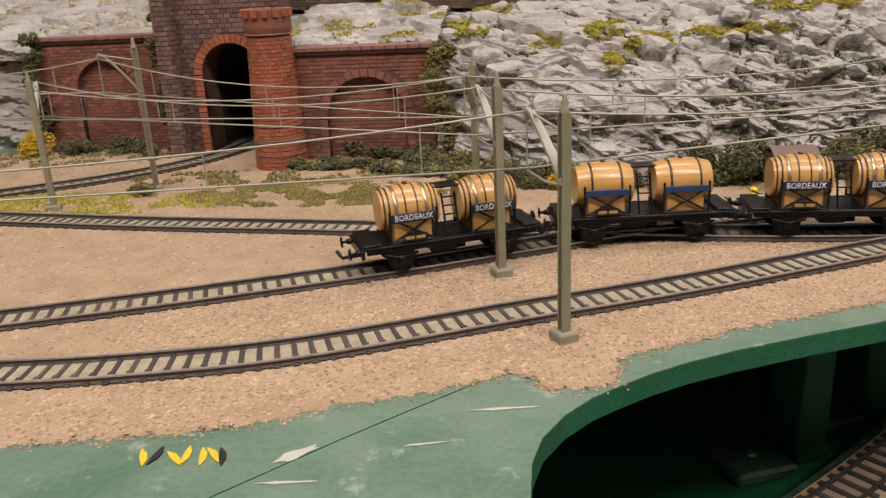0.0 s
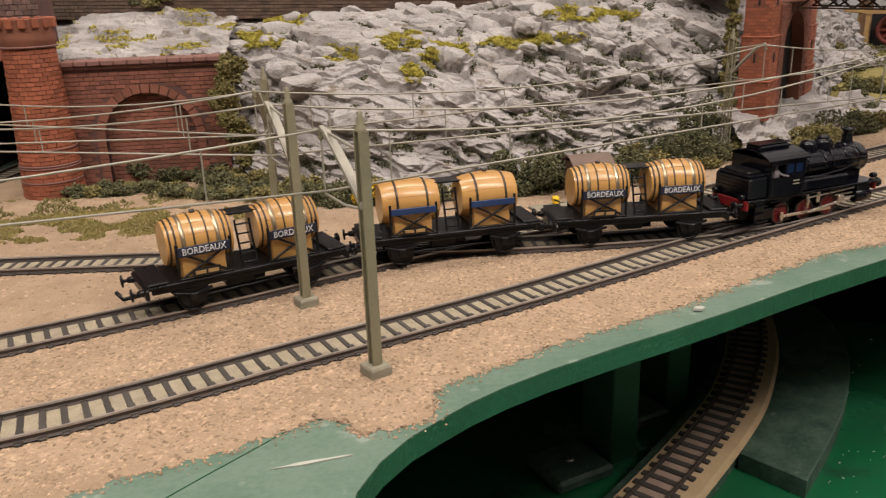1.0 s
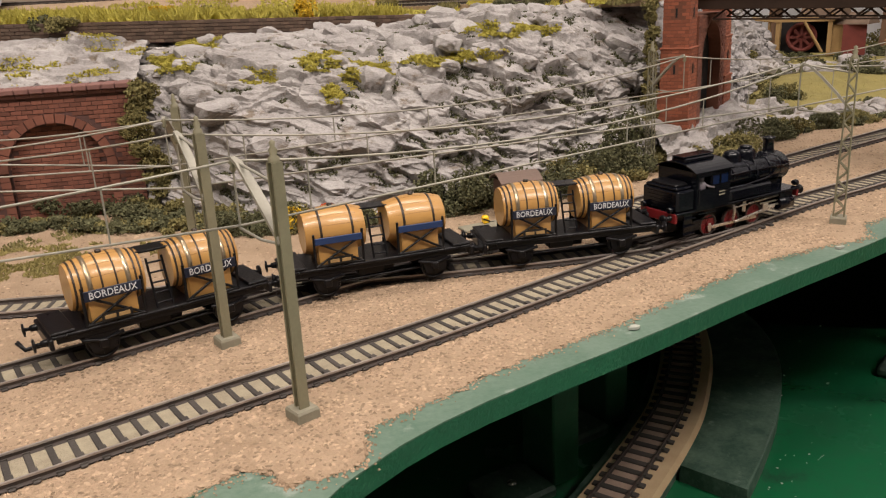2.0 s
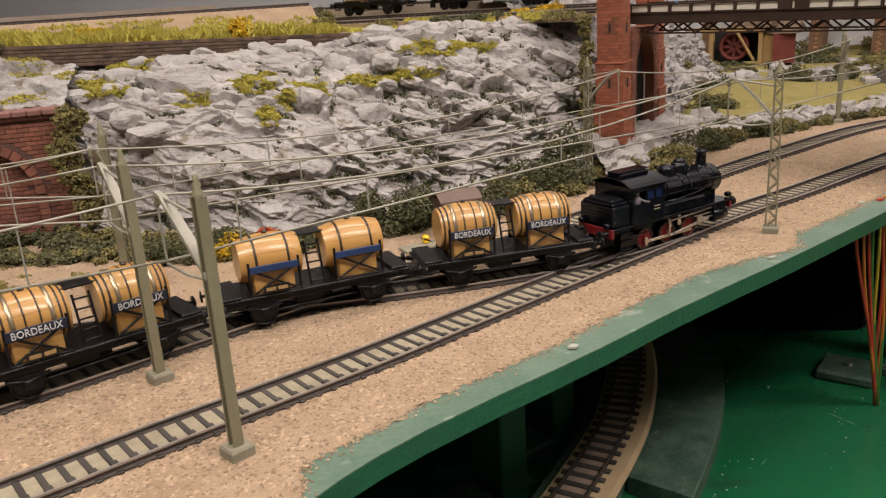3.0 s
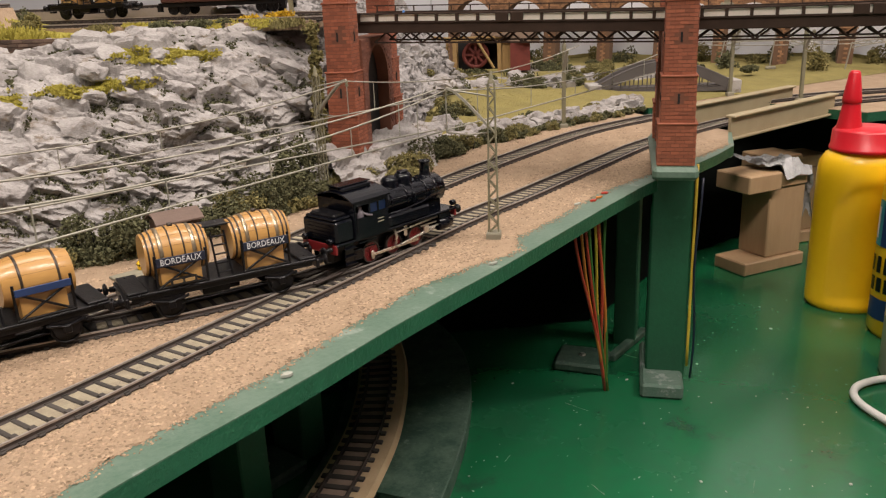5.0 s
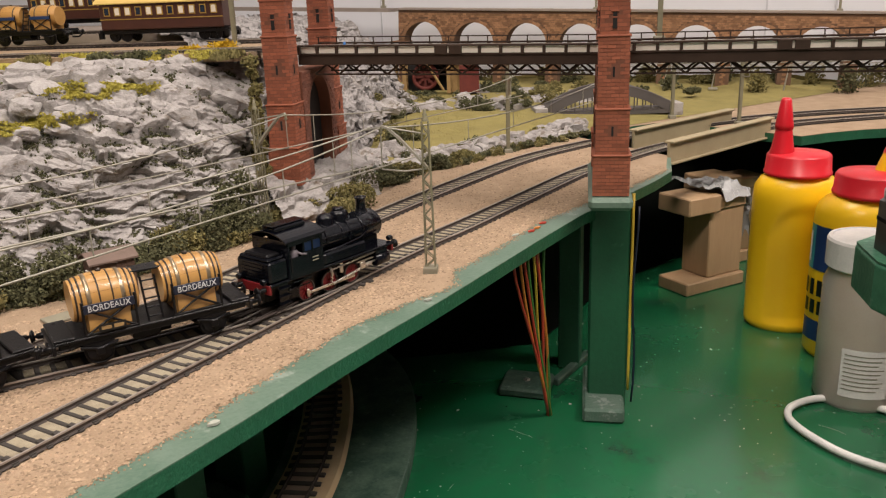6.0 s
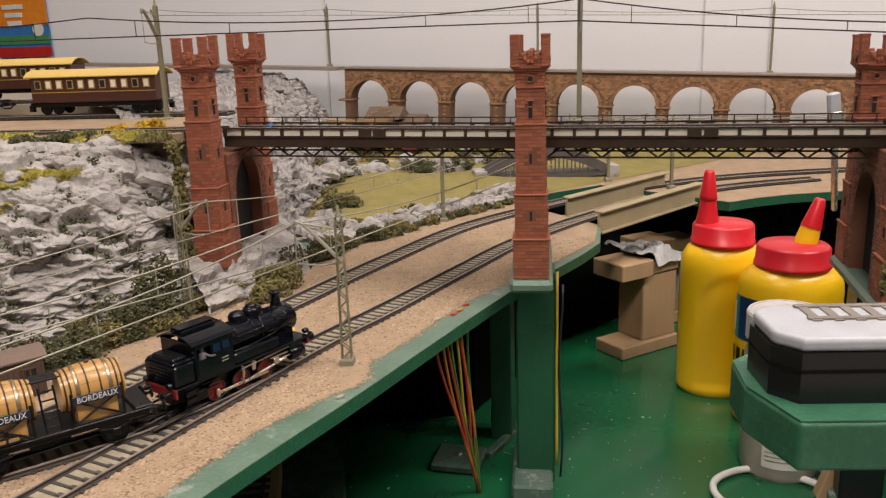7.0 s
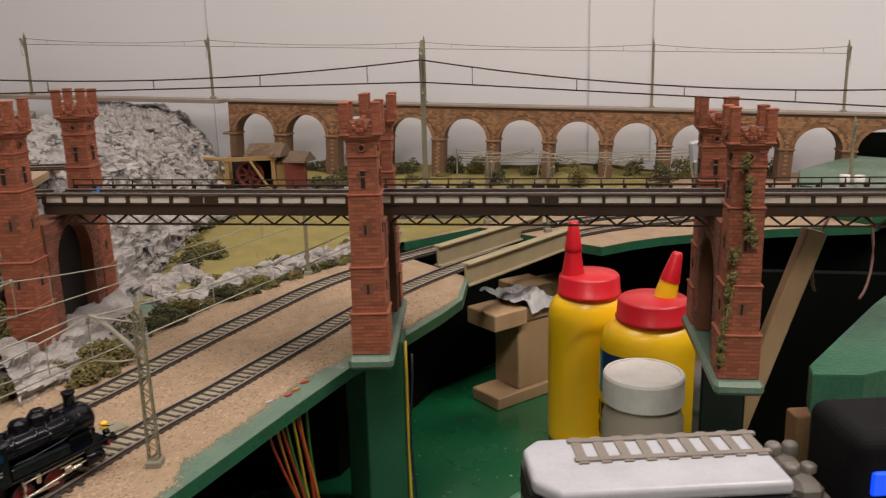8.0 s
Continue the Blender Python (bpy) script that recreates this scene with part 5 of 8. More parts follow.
# ---- stone viaduct in the distance ----
def viaduct():
    a = Vector((1.0095, 1.378, 0))
    d = Vector((0.60, -0.80, 0)).normalized()
    ob = thing("viaduct", a.x, a.y, 0.004, math.degrees(math.atan2(d.y, d.x)), label="long tan stone viaduct with round arches against the wall", category="viaduct")
    ob.matrix_basis = pose(a.x, a.y, 0.004, 0, 2.2, math.degrees(math.atan2(d.y, d.x)))
    pitch, r, spring, h, th, n = 0.0893, 0.0345, 0.0785, 0.1315, 0.035, 14
    for k in range(n):
        part("arch_bay", holed(k * pitch, pitch, h, (k + 0.5) * pitch, r, spring, th), M["tanjoint"], ob)
    b = Mesh()

    def keep(u, v):
        t = abs((u % pitch) - pitch / 2)
        return not (t < r + 0.0055 and (v < spring or t * t + (v - spring) ** 2 < (r + 0.0055) ** 2))
    bricks(b, None, pitch * n, h - 0.004, face(0, 0, 0, 0), bl=0.0056, bh=0.0034, proud=0.0006, keep=keep, seed=21)
    tagged(part("stonework", b, M["tanbrick"], ob), kind="stuff")
    for k in range(n):
        ring_of = Mesh()
        for i in range(17):
            a0, a1 = math.pi * (i + 0.05) / 17, math.pi * (i + 0.95) / 17
            deep = 0.0046 + 0.0012 * (i % 2)
            p = [(k * pitch + pitch / 2 + rr * math.cos(t), yy, spring + rr * math.sin(t)) for yy in (-0.0012, 0.004) for rr, t in ((r, a0), (r, a1), (r + deep, a1), (r + deep, a0))]
            ring_of.add(p, [(3, 2, 1, 0), (0, 1, 5, 4), (1, 2, 6, 5), (2, 3, 7, 6), (3, 0, 4, 7)])
        tagged(part("arch_ring", ring_of, M["tanbrick"], ob), kind="stuff")
        part("impost", Mesh().box(pitch - 2 * r + 0.004, th + 0.004, 0.003, pose(k * pitch, th / 2, spring), 0.0006), M["tanbrick"], ob)
    part("parapet", Mesh().box(pitch * n, th + 0.006, 0.004, pose(pitch * n / 2, th / 2, h + 0.002), 0.0006), M["concrete"], ob, "grey coping along the top")


viaduct()


# ---- catenary ----
def mast(x, y, z, rz, h, arm, label, lattice=False, up=0.0):
    ob = thing("catenary_mast", x, y, z, rz, label=label, category="mast", group="catenary masts")
    part("foot", Mesh().lathe([(0.0056, 0), (0.0056, 0.0038), (0.0050, 0.0046), (0, 0.0046)], pose(0, 0, 0, 0, 0, 45), 4, smooth=False), M["mastbase"], ob, "square grey foot")
    if lattice:
        for sx in (-1, 1):
            for sy in (-1, 1):
                part("leg", Mesh().rod((sx * 0.0026, sy * 0.0018, 0.004), (sx * 0.0017, sy * 0.0013, h), 0.0005, 4), M["mast"], ob)
        n = 16
        zig = Mesh()
        for i in range(n):
            z0, z1 = 0.004 + (h - 0.006) * i / n, 0.004 + (h - 0.006) * (i + 1) / n
            q = 0.0026 - 0.0009 * i / n
            s = 1 if i % 2 else -1
            for sy in (-0.0016, 0.0016):
                zig.rod((s * q, sy, z0), (-s * q, sy, z1), 0.0004, 4)
            for sx in (-1, 1):
                zig.rod((sx * q, -0.0015 * s, z0), (sx * q, 0.0015 * s, z1), 0.00035, 4)
        part("lattice", zig, M["mast"], ob)
    else:
        a, b, c, d = 0.0018, 0.0010, 0.0017, 0.0005
        hsec = [(-a, -c), (-b, -c), (-b, -d), (b, -d), (b, -c), (a, -c), (a, c), (b, c), (b, d), (-b, d), (-b, c), (-a, c)]
        part("post", Mesh().prism(hsec, 0.004, h), M["mast"], ob, "H-shaped post")
    part("head", Mesh().lathe([(0.0018, h), (0.0018, h + 0.0012), (0.0010, h + 0.002), (0.0014, h + 0.0035), (0.0007, h + 0.0045), (0.001, h + 0.0058), (0, h + 0.0065)], None, 8), M["mast"], ob, "small insulator on the mast head")
    if arm:
        tip = h * 0.97
        flat = Mesh()
        sec = [(0.0, 0.70, 0.0016), (0.3, 0.80, 0.0017), (0.6, 0.89, 0.0016), (0.85, 0.955, 0.0012), (1.0, 0.97, 0.0008)]
        p = []
        for u, q, w in sec:
            p += [(-arm * u, -w, h * q), (-arm * u, w, h * q), (-arm * u + 0.0006, w, h * q + 0.001), (-arm * u + 0.0006, -w, h * q + 0.001)]
        flat.add(p, [(i * 4 + k, i * 4 + (k + 1) % 4, i * 4 + 4 + (k + 1) % 4, i * 4 + 4 + k) for i in range(4) for k in range(4)] + [(3, 2, 1, 0), (16, 17, 18, 19)])
        part("arm", flat, M["wire"], ob, "pale flat slanting arm")
        part("stay", Mesh().rod((0, 0, h * 0.92), (-arm, 0, tip), 0.0005, 5), M["wire"], ob)
        part("steady_arm", Mesh().tube([(0, 0, h * 0.70), (-arm * 0.5, 0, h * 0.685), (-arm, 0, h * 0.70)], 0.0005, 5), M["wire"], ob)
        part("insulator", Mesh().lathe([(0.0006, 0), (0.0013, 0.001), (0.0006, 0.002), (0.0013, 0.003), (0.0006, 0.004)], pose(-arm, 0, tip - 0.004), 8), M["mast"], ob)
        part("hanger", Mesh().rod((-arm, 0, tip), (-arm, 0, h * 0.70), 0.0004, 4), M["wire"], ob)
    return ob


ML = "olive-grey model catenary mast standing in the ballast"
MASTS = {
    "A": (0.192, 0.387, 0.083, 0.027, 105), "B": (0.167, 0.4535, 0.083, 0.025, 110), "C": (0.478, 0.508, 0.085, 0.024, 125),
    "D": (0.4455, 0.659, 0.082, 0.024, -62), "E": (0.150, 0.556, 0.081, 0.02, -70), "F": (-0.066, 0.614, 0.093, 0.022, 160), "G": (-0.112, 0.570, 0.079, 0.02, 110),
}
for key, (x, y, h, arm, rz) in MASTS.items():
    mast(x, y, 0.0, {"A": -62, "B": -66, "C": -40, "D": 120, "E": 80, "F": 20, "G": -70}[key], h, arm, ML, lattice=key in "CD")


def tip(key):
    x, y, h, arm, _ = MASTS[key]
    a = math.radians({"A": -62, "B": -66, "C": -40, "D": 120, "E": 80, "F": 20, "G": -70}[key])
    return Vector((x - arm * math.cos(a), y - arm * math.sin(a), h))


def catenary(name, a, b, ha, hb, drop=0.021, sag=0.011, n=4, r=0.00043, mat=None, zoff=0.0):
    """A carrying wire that sags, a contact wire below it and droppers between."""
    ob = thing(name, 0, 0, 0, label="pale overhead wire pair hung between two masts", category="wire", group="overhead wires")
    a, b = Vector((a[0], a[1], 0)), Vector((b[0], b[1], 0))
    mat = mat or M["wire"]

    def at(t, top):
        p = a.lerp(b, t)
        z = ha + (hb - ha) * t
        p.z = zoff + (z - sag * 4 * t * (1 - t) if top else z - drop)
        return p
    part("carrying_wire", Mesh().tube([at(i / 16, True) for i in range(17)], r, 5), mat, ob)
    part("contact_wire", Mesh().tube([at(i / 2, False) for i in range(3)], r, 5), mat, ob)
    for i in range(n):
        t = (i + 0.5) / n
        part("dropper", Mesh().rod(at(t, True), at(t, False), r * 0.7, 4), mat, ob)
    return ob


tA, tB, tC, tD, tE, tF, tG = (tip(k) for k in "ABCDEFG")
catenary("overhead_wire", tA, tC, 0.080, 0.082, n=6)
catenary("overhead_wire", tB, tC + Vector((-0.004, 0.004, 0)), 0.080, 0.082, n=6)
catenary("overhead_wire", tE, tD, 0.078, 0.079, n=6)
catenary("overhead_wire", tC, (0.80, 0.665), 0.082, 0.082, n=6)
catenary("overhead_wire", tD, (0.74, 0.735), 0.079, 0.08, n=6)
catenary("overhead_wire", tA, (-0.28, 0.33), 0.080, 0.08, n=6)
catenary("overhead_wire", tB, tG, 0.080, 0.077, n=4)
catenary("overhead_wire", tE, tG + Vector((-0.02, -0.01, 0)), 0.078, 0.077, n=4)
catenary("overhead_wire", tE, tF, 0.078, 0.088, n=3)
catenary("overhead_wire", tG, (-0.4, 0.5), 0.077, 0.08, n=4)
catenary("overhead_wire", tF, (-0.35, 0.63), 0.088, 0.088, n=4)


# ---- train ----
def wheel(r, w, mat, spokes, parent, m, tyre=True):
    """A wheel along its y axle: a rim, spokes and a hub."""
    rim = Mesh()
    q = m @ pose(0, 0, 0, 90, 0, 0)
    rim.lathe([(r * 0.87, -w / 2), (r, -w / 2), (r, w / 2), (r * 0.87, w / 2), (r * 0.87, -w / 2)], q, 24)
    ob = part("wheel", rim, M["railside"] if tyre else mat, parent)
    sp = Mesh().cyl(r * 0.24, w * 1.1, q, 12)
    for i in range(spokes):
        a = 2 * math.pi * i / spokes
        sp.box(r * 0.7, w * 0.6, r * 0.12, m @ pose(0, 0, 0, 0, math.degrees(a), 0) @ pose(r * 0.5, 0, 0))
    sp.cyl(r * 0.88, w * 0.25, q, 20)
    part("spokes", sp, mat, ob, "spoked centre")
    return ob


def locomotive(x, y, rz):
    ob = thing("steam_locomotive", x, y, 0.0005 + 0.0042, rz, label="black model tank locomotive with red wheels and nickel rods", category="locomotive")
    K = M["locoblack"]
    # running frame and footplate; x is forward
    part("frame", Mesh().box(0.092, 0.013, 0.011, pose(0, 0, 0.010), 0.001), M["chassis"], ob)
    part("footplate", Mesh().box(0.097, 0.031, 0.0018, pose(0, 0, 0.0175), 0.0005), K, ob)
    # side tanks and coal bunker
    for s in (-1, 1):
        part("side_tank", Mesh().box(0.034, 0.0065, 0.0085, pose(0.008, s * 0.0120, 0.0226), 0.0012), K, ob)
        part("tank_lid", Mesh().box(0.013, 0.004, 0.0008, pose(0.004, s * 0.0120, 0.0272), 0.0003), K, ob)
    for s in (-1, 1):
        for i in range(4):
            part("tank_step", Mesh().box(0.010, 0.0006, 0.0006, pose(-0.03 + i * 0.0015, s * 0.0158, 0.012 + 0.0035 * (i % 2)), 0), K, ob)
    # boiler, smokebox
    bz = 0.0335
    ax = pose(0, 0, bz, 0, 90, 0)
    part("boiler", Mesh().lathe([(0.0105, -0.010), (0.0105, 0.028)], ax, 32), K, ob)
    part("smokebox", Mesh().lathe([(0.0109, 0.028), (0.0109, 0.043), (0.0100, 0.0438), (0.0085, 0.0452), (0.004, 0.0462), (0.0, 0.0464)], ax, 32), K, ob)
    for bx in (-0.002, 0.011, 0.0275, 0.036):
        part("boiler_band", Mesh().lathe([(0.0104, bx - 0.0005), (0.0110, bx - 0.0005), (0.0110, bx + 0.0005), (0.0104, bx + 0.0005)], ax, 32), K, ob)
    part("saddle", Mesh().box(0.015, 0.014, 0.010, pose(0.0355, 0, 0.0225), 0.001), K, ob)
    part("door_dart", Mesh().lathe([(0.0015, 0.046), (0.0012, 0.048), (0, 0.0483)], ax, 10), M["chrome"], ob)
    # chimney, domes, whistle
    part("chimney", Mesh().lathe([(0.0048, 0.0), (0.0036, 0.0018), (0.0032, 0.004), (0.0032, 0.0105), (0.0038, 0.0112), (0.0038, 0.0125), (0.0028, 0.0125), (0.0026, 0.009), (0, 0.009)], pose(0.036, 0, bz + 0.0095), 24), K, ob)
    part("sand_dome", Mesh().lathe([(0.0062, 0.0), (0.0058, 0.0018), (0.0058, 0.0055), (0.0045, 0.0078), (0.002, 0.0088), (0, 0.009)], pose(0.017, 0, bz + 0.0088), 24), K, ob)
    part("steam_dome", Mesh().lathe([(0.0058, 0.0), (0.0054, 0.0016), (0.0054, 0.005), (0.0042, 0.0072), (0.002, 0.0082), (0, 0.0084)], pose(0.006, 0, bz + 0.0088), 24), K, ob)
    part("dome_cap", Mesh().lathe([(0.0036, 0), (0.0036, 0.0012), (0.002, 0.0018), (0, 0.0018)], pose(0.017, 0, bz + 0.0172), 16), K, ob)
    for hx in (-0.0035, 0.0245, 0.0265):
        for s in (-1, 1):
            part("valve", Mesh().lathe([(0.0012, 0), (0.0012, 0.0025), (0.0006, 0.003), (0.0009, 0.004), (0, 0.0045)], pose(hx, s * 0.0035, bz + 0.0092), 8), K, ob)
    for s in (-1, 1):
        part("handrail", Mesh().tube([(-0.008, s * 0.0112, bz + 0.0032), (0.02, s * 0.0112, bz + 0.0032), (0.041, s * 0.0112, bz + 0.0028)], 0.0004, 6), K, ob)
        part("pipe", Mesh().tube([(0.03, s * 0.0112, bz - 0.001), (0.022, s * 0.0126, bz - 0.004), (0.004, s * 0.0126, bz - 0.006), (-0.009, s * 0.0126, bz - 0.006)], 0.0007, 6), K, ob)
        part("sand_pipe", Mesh().tube([(0.017, s * 0.0055, bz + 0.011), (0.0165, s * 0.0108, bz + 0.002), (0.014, s * 0.0128, bz - 0.008)], 0.0005, 6), K, ob)
    # cab
    w, x0, x1, z0, z1 = 0.031, -0.0354, -0.0105, 0.0184, 0.0445
    for s in (-1, 1):
        yy = s * w / 2
        # one sheet with a door opening and two window openings
        xs = [x0, -0.0345, -0.0250, -0.0238, -0.0185, -0.0175, -0.0120, x1]
        zs = [z0, 0.0322, 0.0342, 0.0408, z1]
        free = {(1, 1), (1, 2), (3, 2), (5, 2)}
        cab = Mesh()
        for iy in (-0.0005, 0.0005):
            for zz in zs:
                for xx in xs:
                    cab.v.append((xx, yy + iy, zz))
        nxx, lay = len(xs), len(xs) * len(zs)
        for jz in range(len(zs) - 1):
            for ix in range(nxx - 1):
                if (ix, jz) in free:
                    continue
                a = jz * nxx + ix
                cab.f += [(a, a + 1, a + nxx + 1, a + nxx), (lay + a + nxx, lay + a + nxx + 1, lay + a + 1, lay + a)]
                cab.s += [False, False]
                for (e0, e1, di, dj) in ((a, a + 1, 0, -1), (a + nxx, a + nxx + 1, 0, 1), (a, a + nxx, -1, 0), (a + 1, a + nxx + 1, 1, 0)):
                    o = (ix + di, jz + dj)
                    if o in free or not (0 <= o[0] < nxx - 1 and 0 <= o[1] < len(zs) - 1):
                        cab.f.append((e0, e1, lay + e1, lay + e0))
                        cab.s.append(False)
        part("cab_side", cab, K, ob)
        for wx in (-0.0212, -0.0147):
            part("window_pane", Mesh().box(0.0056, 0.0004, 0.007, pose(wx, yy * 0.985, 0.0375)), M["cabblue"], ob, "dark blue window pane")
        part("cab_rail", Mesh().rod((-0.034, yy * 1.05, 0.0225), (-0.034, yy * 1.05, 0.033), 0.0004), K, ob)
        for k in range(2):
            part("number_bar", Mesh().box(0.0045, 0.0003, 0.0008, pose(-0.0165, yy * 1.035, 0.0285 - 0.0023 * k)), M["mastbase"], ob, "small pale bar of lettering")
    part("cab_front", Mesh().box(0.001, w, z1 - z0, pose(x1, 0, (z0 + z1) / 2)), K, ob)
    part("cab_back", Mesh().box(0.001, w, z1 - z0, pose(x0, 0, (z0 + z1) / 2)), K, ob)
    roof = Mesh()
    arc = [(-w / 2 - 0.0012 + (w + 0.0024) * i / 14, 0.0056 * math.sin(math.pi * i / 14) ** 0.75) for i in range(15)]
    prof = [(a, b) for a, b in arc] + [(a, b - 0.001) for a, b in arc[::-1]]
    n = len(prof)
    p = [(x0 - 0.002, a, z1 + b) for a, b in prof] + [(x1 + 0.002, a, z1 + b) for a, b in prof]
    roof.add(p, [(i, (i + 1) % n, n + (i + 1) % n, n + i) for i in range(n)] + [tuple(range(n)), tuple(range(n, 2 * n))[::-1]])
    part("cab_roof", roof, K, ob)
    part("roof_vent", Mesh().box(0.022, 0.012, 0.0032, pose(-0.0245, 0, z1 + 0.0062), 0.0008), K, ob)
    part("roof_vent_lid", Mesh().box(0.0235, 0.0095, 0.0009, pose(-0.0245, 0, z1 + 0.0085), 0.0003), K, ob)
    # bunker behind the cab
    part("coal_bunker", Mesh().box(0.0128, 0.0296, 0.0150, pose(-0.0419, 0, 0.0259), 0.0012), K, ob)
    part("bunker_rim", Mesh().box(0.0122, 0.0262, 0.0022, pose(-0.0417, 0, 0.0343), 0.0009), K, ob)
    part("bunker_coal", Mesh().box(0.0095, 0.0215, 0.0030, pose(-0.0415, 0, 0.0360), 0.0012), M["chassis"], ob)
    for k in range(5):
        part("bunker_rung", Mesh().box(0.0006, 0.02, 0.0008, pose(-0.0485, 0, 0.0205 + 0.0025 * k)), K, ob)
    part("driver_figure", Mesh().lathe([(0.0024, 0), (0.0026, 0.004), (0.0021, 0.0058), (0.0009, 0.0062), (0.0014, 0.0075), (0.0013, 0.0092), (0, 0.0098)], pose(-0.029, -0.0125, 0.0305), 10), M["skin"], ob, "small plain painted shape in the cab opening")
    part("driver_arm", Mesh().tube([(-0.0285, -0.0135, 0.0355), (-0.0265, -0.0165, 0.0335), (-0.0235, -0.0168, 0.0328)], 0.0008, 6), M["skin"], ob)
    # buffer beams, buffers, lamps, couplers
    for s, mat in ((1, M["red"]), (-1, M["red"])):
        xb = 0.0478 if s > 0 else -0.0485
        part("buffer_beam", Mesh().box(0.0016, 0.0295, 0.0058, pose(xb, 0, 0.0150), 0.0004), mat, ob, "red buffer beam")
        for sy in (-1, 1):
            q = pose(xb, sy * 0.0105, 0.0150, 0, 90 * s, 0)
            part("buffer", Mesh().lathe([(0.0017, 0), (0.0015, 0.0035), (0.0009, 0.0036), (0.0009, 0.0055), (0.0030, 0.0057), (0.0030, 0.0064), (0.0018, 0.0068), (0, 0.0069)], q, 14), M["chassis"], ob)
            part("headlamp", Mesh().lathe([(0.0018, 0), (0.0021, 0.0006), (0.0021, 0.0028), (0.0016, 0.0031), (0, 0.0029)], pose(xb, sy * 0.0108, 0.0205, 0, 90 * s, 0), 12), K, ob, "black lamp housing")
        part("coupler", Mesh().tube([(xb, 0, 0.010), (xb + s * 0.007, 0, 0.0095), (xb + s * 0.009, 0.003, 0.0125)], 0.0008, 6), M["chassis"], ob)
    # wheels
    r = 0.0068
    for wx in (-0.0205, -0.0025, 0.0155):
        for s in (-1, 1):
            wheel(r, 0.0024, M["red"], 10, ob, pose(wx, s * 0.0094, r - 0.0012))
    for s in (-1, 1):
        yy = s * 0.0118
        part("side_rod", Mesh().box(0.0385, 0.0009, 0.0019, pose(-0.0025, yy, r - 0.0028), 0.0003), M["chrome"], ob, "nickel coupling rod")
        part("connecting_rod", Mesh().rod((-0.0025, yy + s * 0.0011, r - 0.0026), (0.030, yy + s * 0.0011, r + 0.0018), 0.0009, 6), M["chrome"], ob)
        part("piston_rod", Mesh().rod((0.0215, yy + s * 0.0012, r + 0.0026), (0.034, yy + s * 0.0012, r + 0.0026), 0.0006, 6), M["chrome"], ob)
        part("crosshead", Mesh().box(0.0042, 0.0016, 0.0042, pose(0.0225, yy + s * 0.0012, r + 0.0024), 0.0004), M["chrome"], ob)
        part("slide_bar", Mesh().box(0.014, 0.0008, 0.0008, pose(0.025, yy + s * 0.0012, r + 0.0052)), M["chrome"], ob)
        part("valve_rod", Mesh().rod((-0.004, yy + s * 0.001, r + 0.0065), (0.033, yy + s * 0.001, r + 0.0082), 0.0006, 6), M["chrome"], ob)
        part("expansion_link", Mesh().tube([(-0.0035, yy + s * 0.001, r + 0.0085), (-0.0022, yy + s * 0.001, r + 0.004), (-0.0035, yy + s * 0.001, r - 0.001)], 0.0009, 6), M["chrome"], ob)
        part("crank", Mesh().box(0.002, 0.0012, 0.0052, pose(-0.0205, yy, r - 0.0028), 0.0004), M["chrome"], ob)
        part("valve_bracket", Mesh().box(0.0026, 0.0014, 0.009, pose(0.006, s * 0.0118, r + 0.0065), 0.0004), M["chrome"], ob)
        part("cylinder", Mesh().lathe([(0.0036, -0.0055), (0.0044, -0.005), (0.0044, 0.005), (0.0036, 0.0055)], pose(0.0385, s * 0.0122, r + 0.0026, 0, 90, 0), 18), K, ob, "black steam cylinder")
        part("valve_chest", Mesh().box(0.010, 0.0062, 0.005, pose(0.0385, s * 0.0117, r + 0.0085), 0.0008), K, ob)
        part("cylinder_cover", Mesh().lathe([(0.0018, 0), (0.0018, 0.0012), (0, 0.0014)], pose(0.0442, s * 0.0122, r + 0.0026, 0, 90, 0), 12), M["greyplastic"], ob)
        for k in range(3):
            part("cab_step", Mesh().box(0.0075, 0.0028, 0.0006, pose(-0.0395, s * 0.0150, 0.0045 + 0.0048 * k)), K, ob)
        part("step_hanger", Mesh().box(0.006, 0.0006, 0.014, pose(-0.0395, s * 0.0140, 0.0105)), K, ob)
        part("ash_box", Mesh().box(0.012, 0.004, 0.007, pose(-0.032, s * 0.0085, 0.0065), 0.0008), M["chassis"], ob)
    return ob


def text_mesh(body, size, depth):
    cu = bpy.data.curves.new("lettering", "FONT")
    cu.body, cu.size, cu.extrude, cu.align_x, cu.align_y, cu.resolution_u = body, size, depth, "CENTER", "CENTER", 2
    tmp = bpy.data.objects.new("lettering", cu)
    scene.collection.objects.link(tmp)
    dg = bpy.context.evaluated_depsgraph_get()
    me = bpy.data.meshes.new_from_object(tmp.evaluated_get(dg))
    bpy.data.objects.remove(tmp)
    return me


LETTERS = text_mesh("BORDEAUX", 0.0044, 0.00012)
LETTERS.materials.clear()
LETTERS.materials.append(M["letter"])


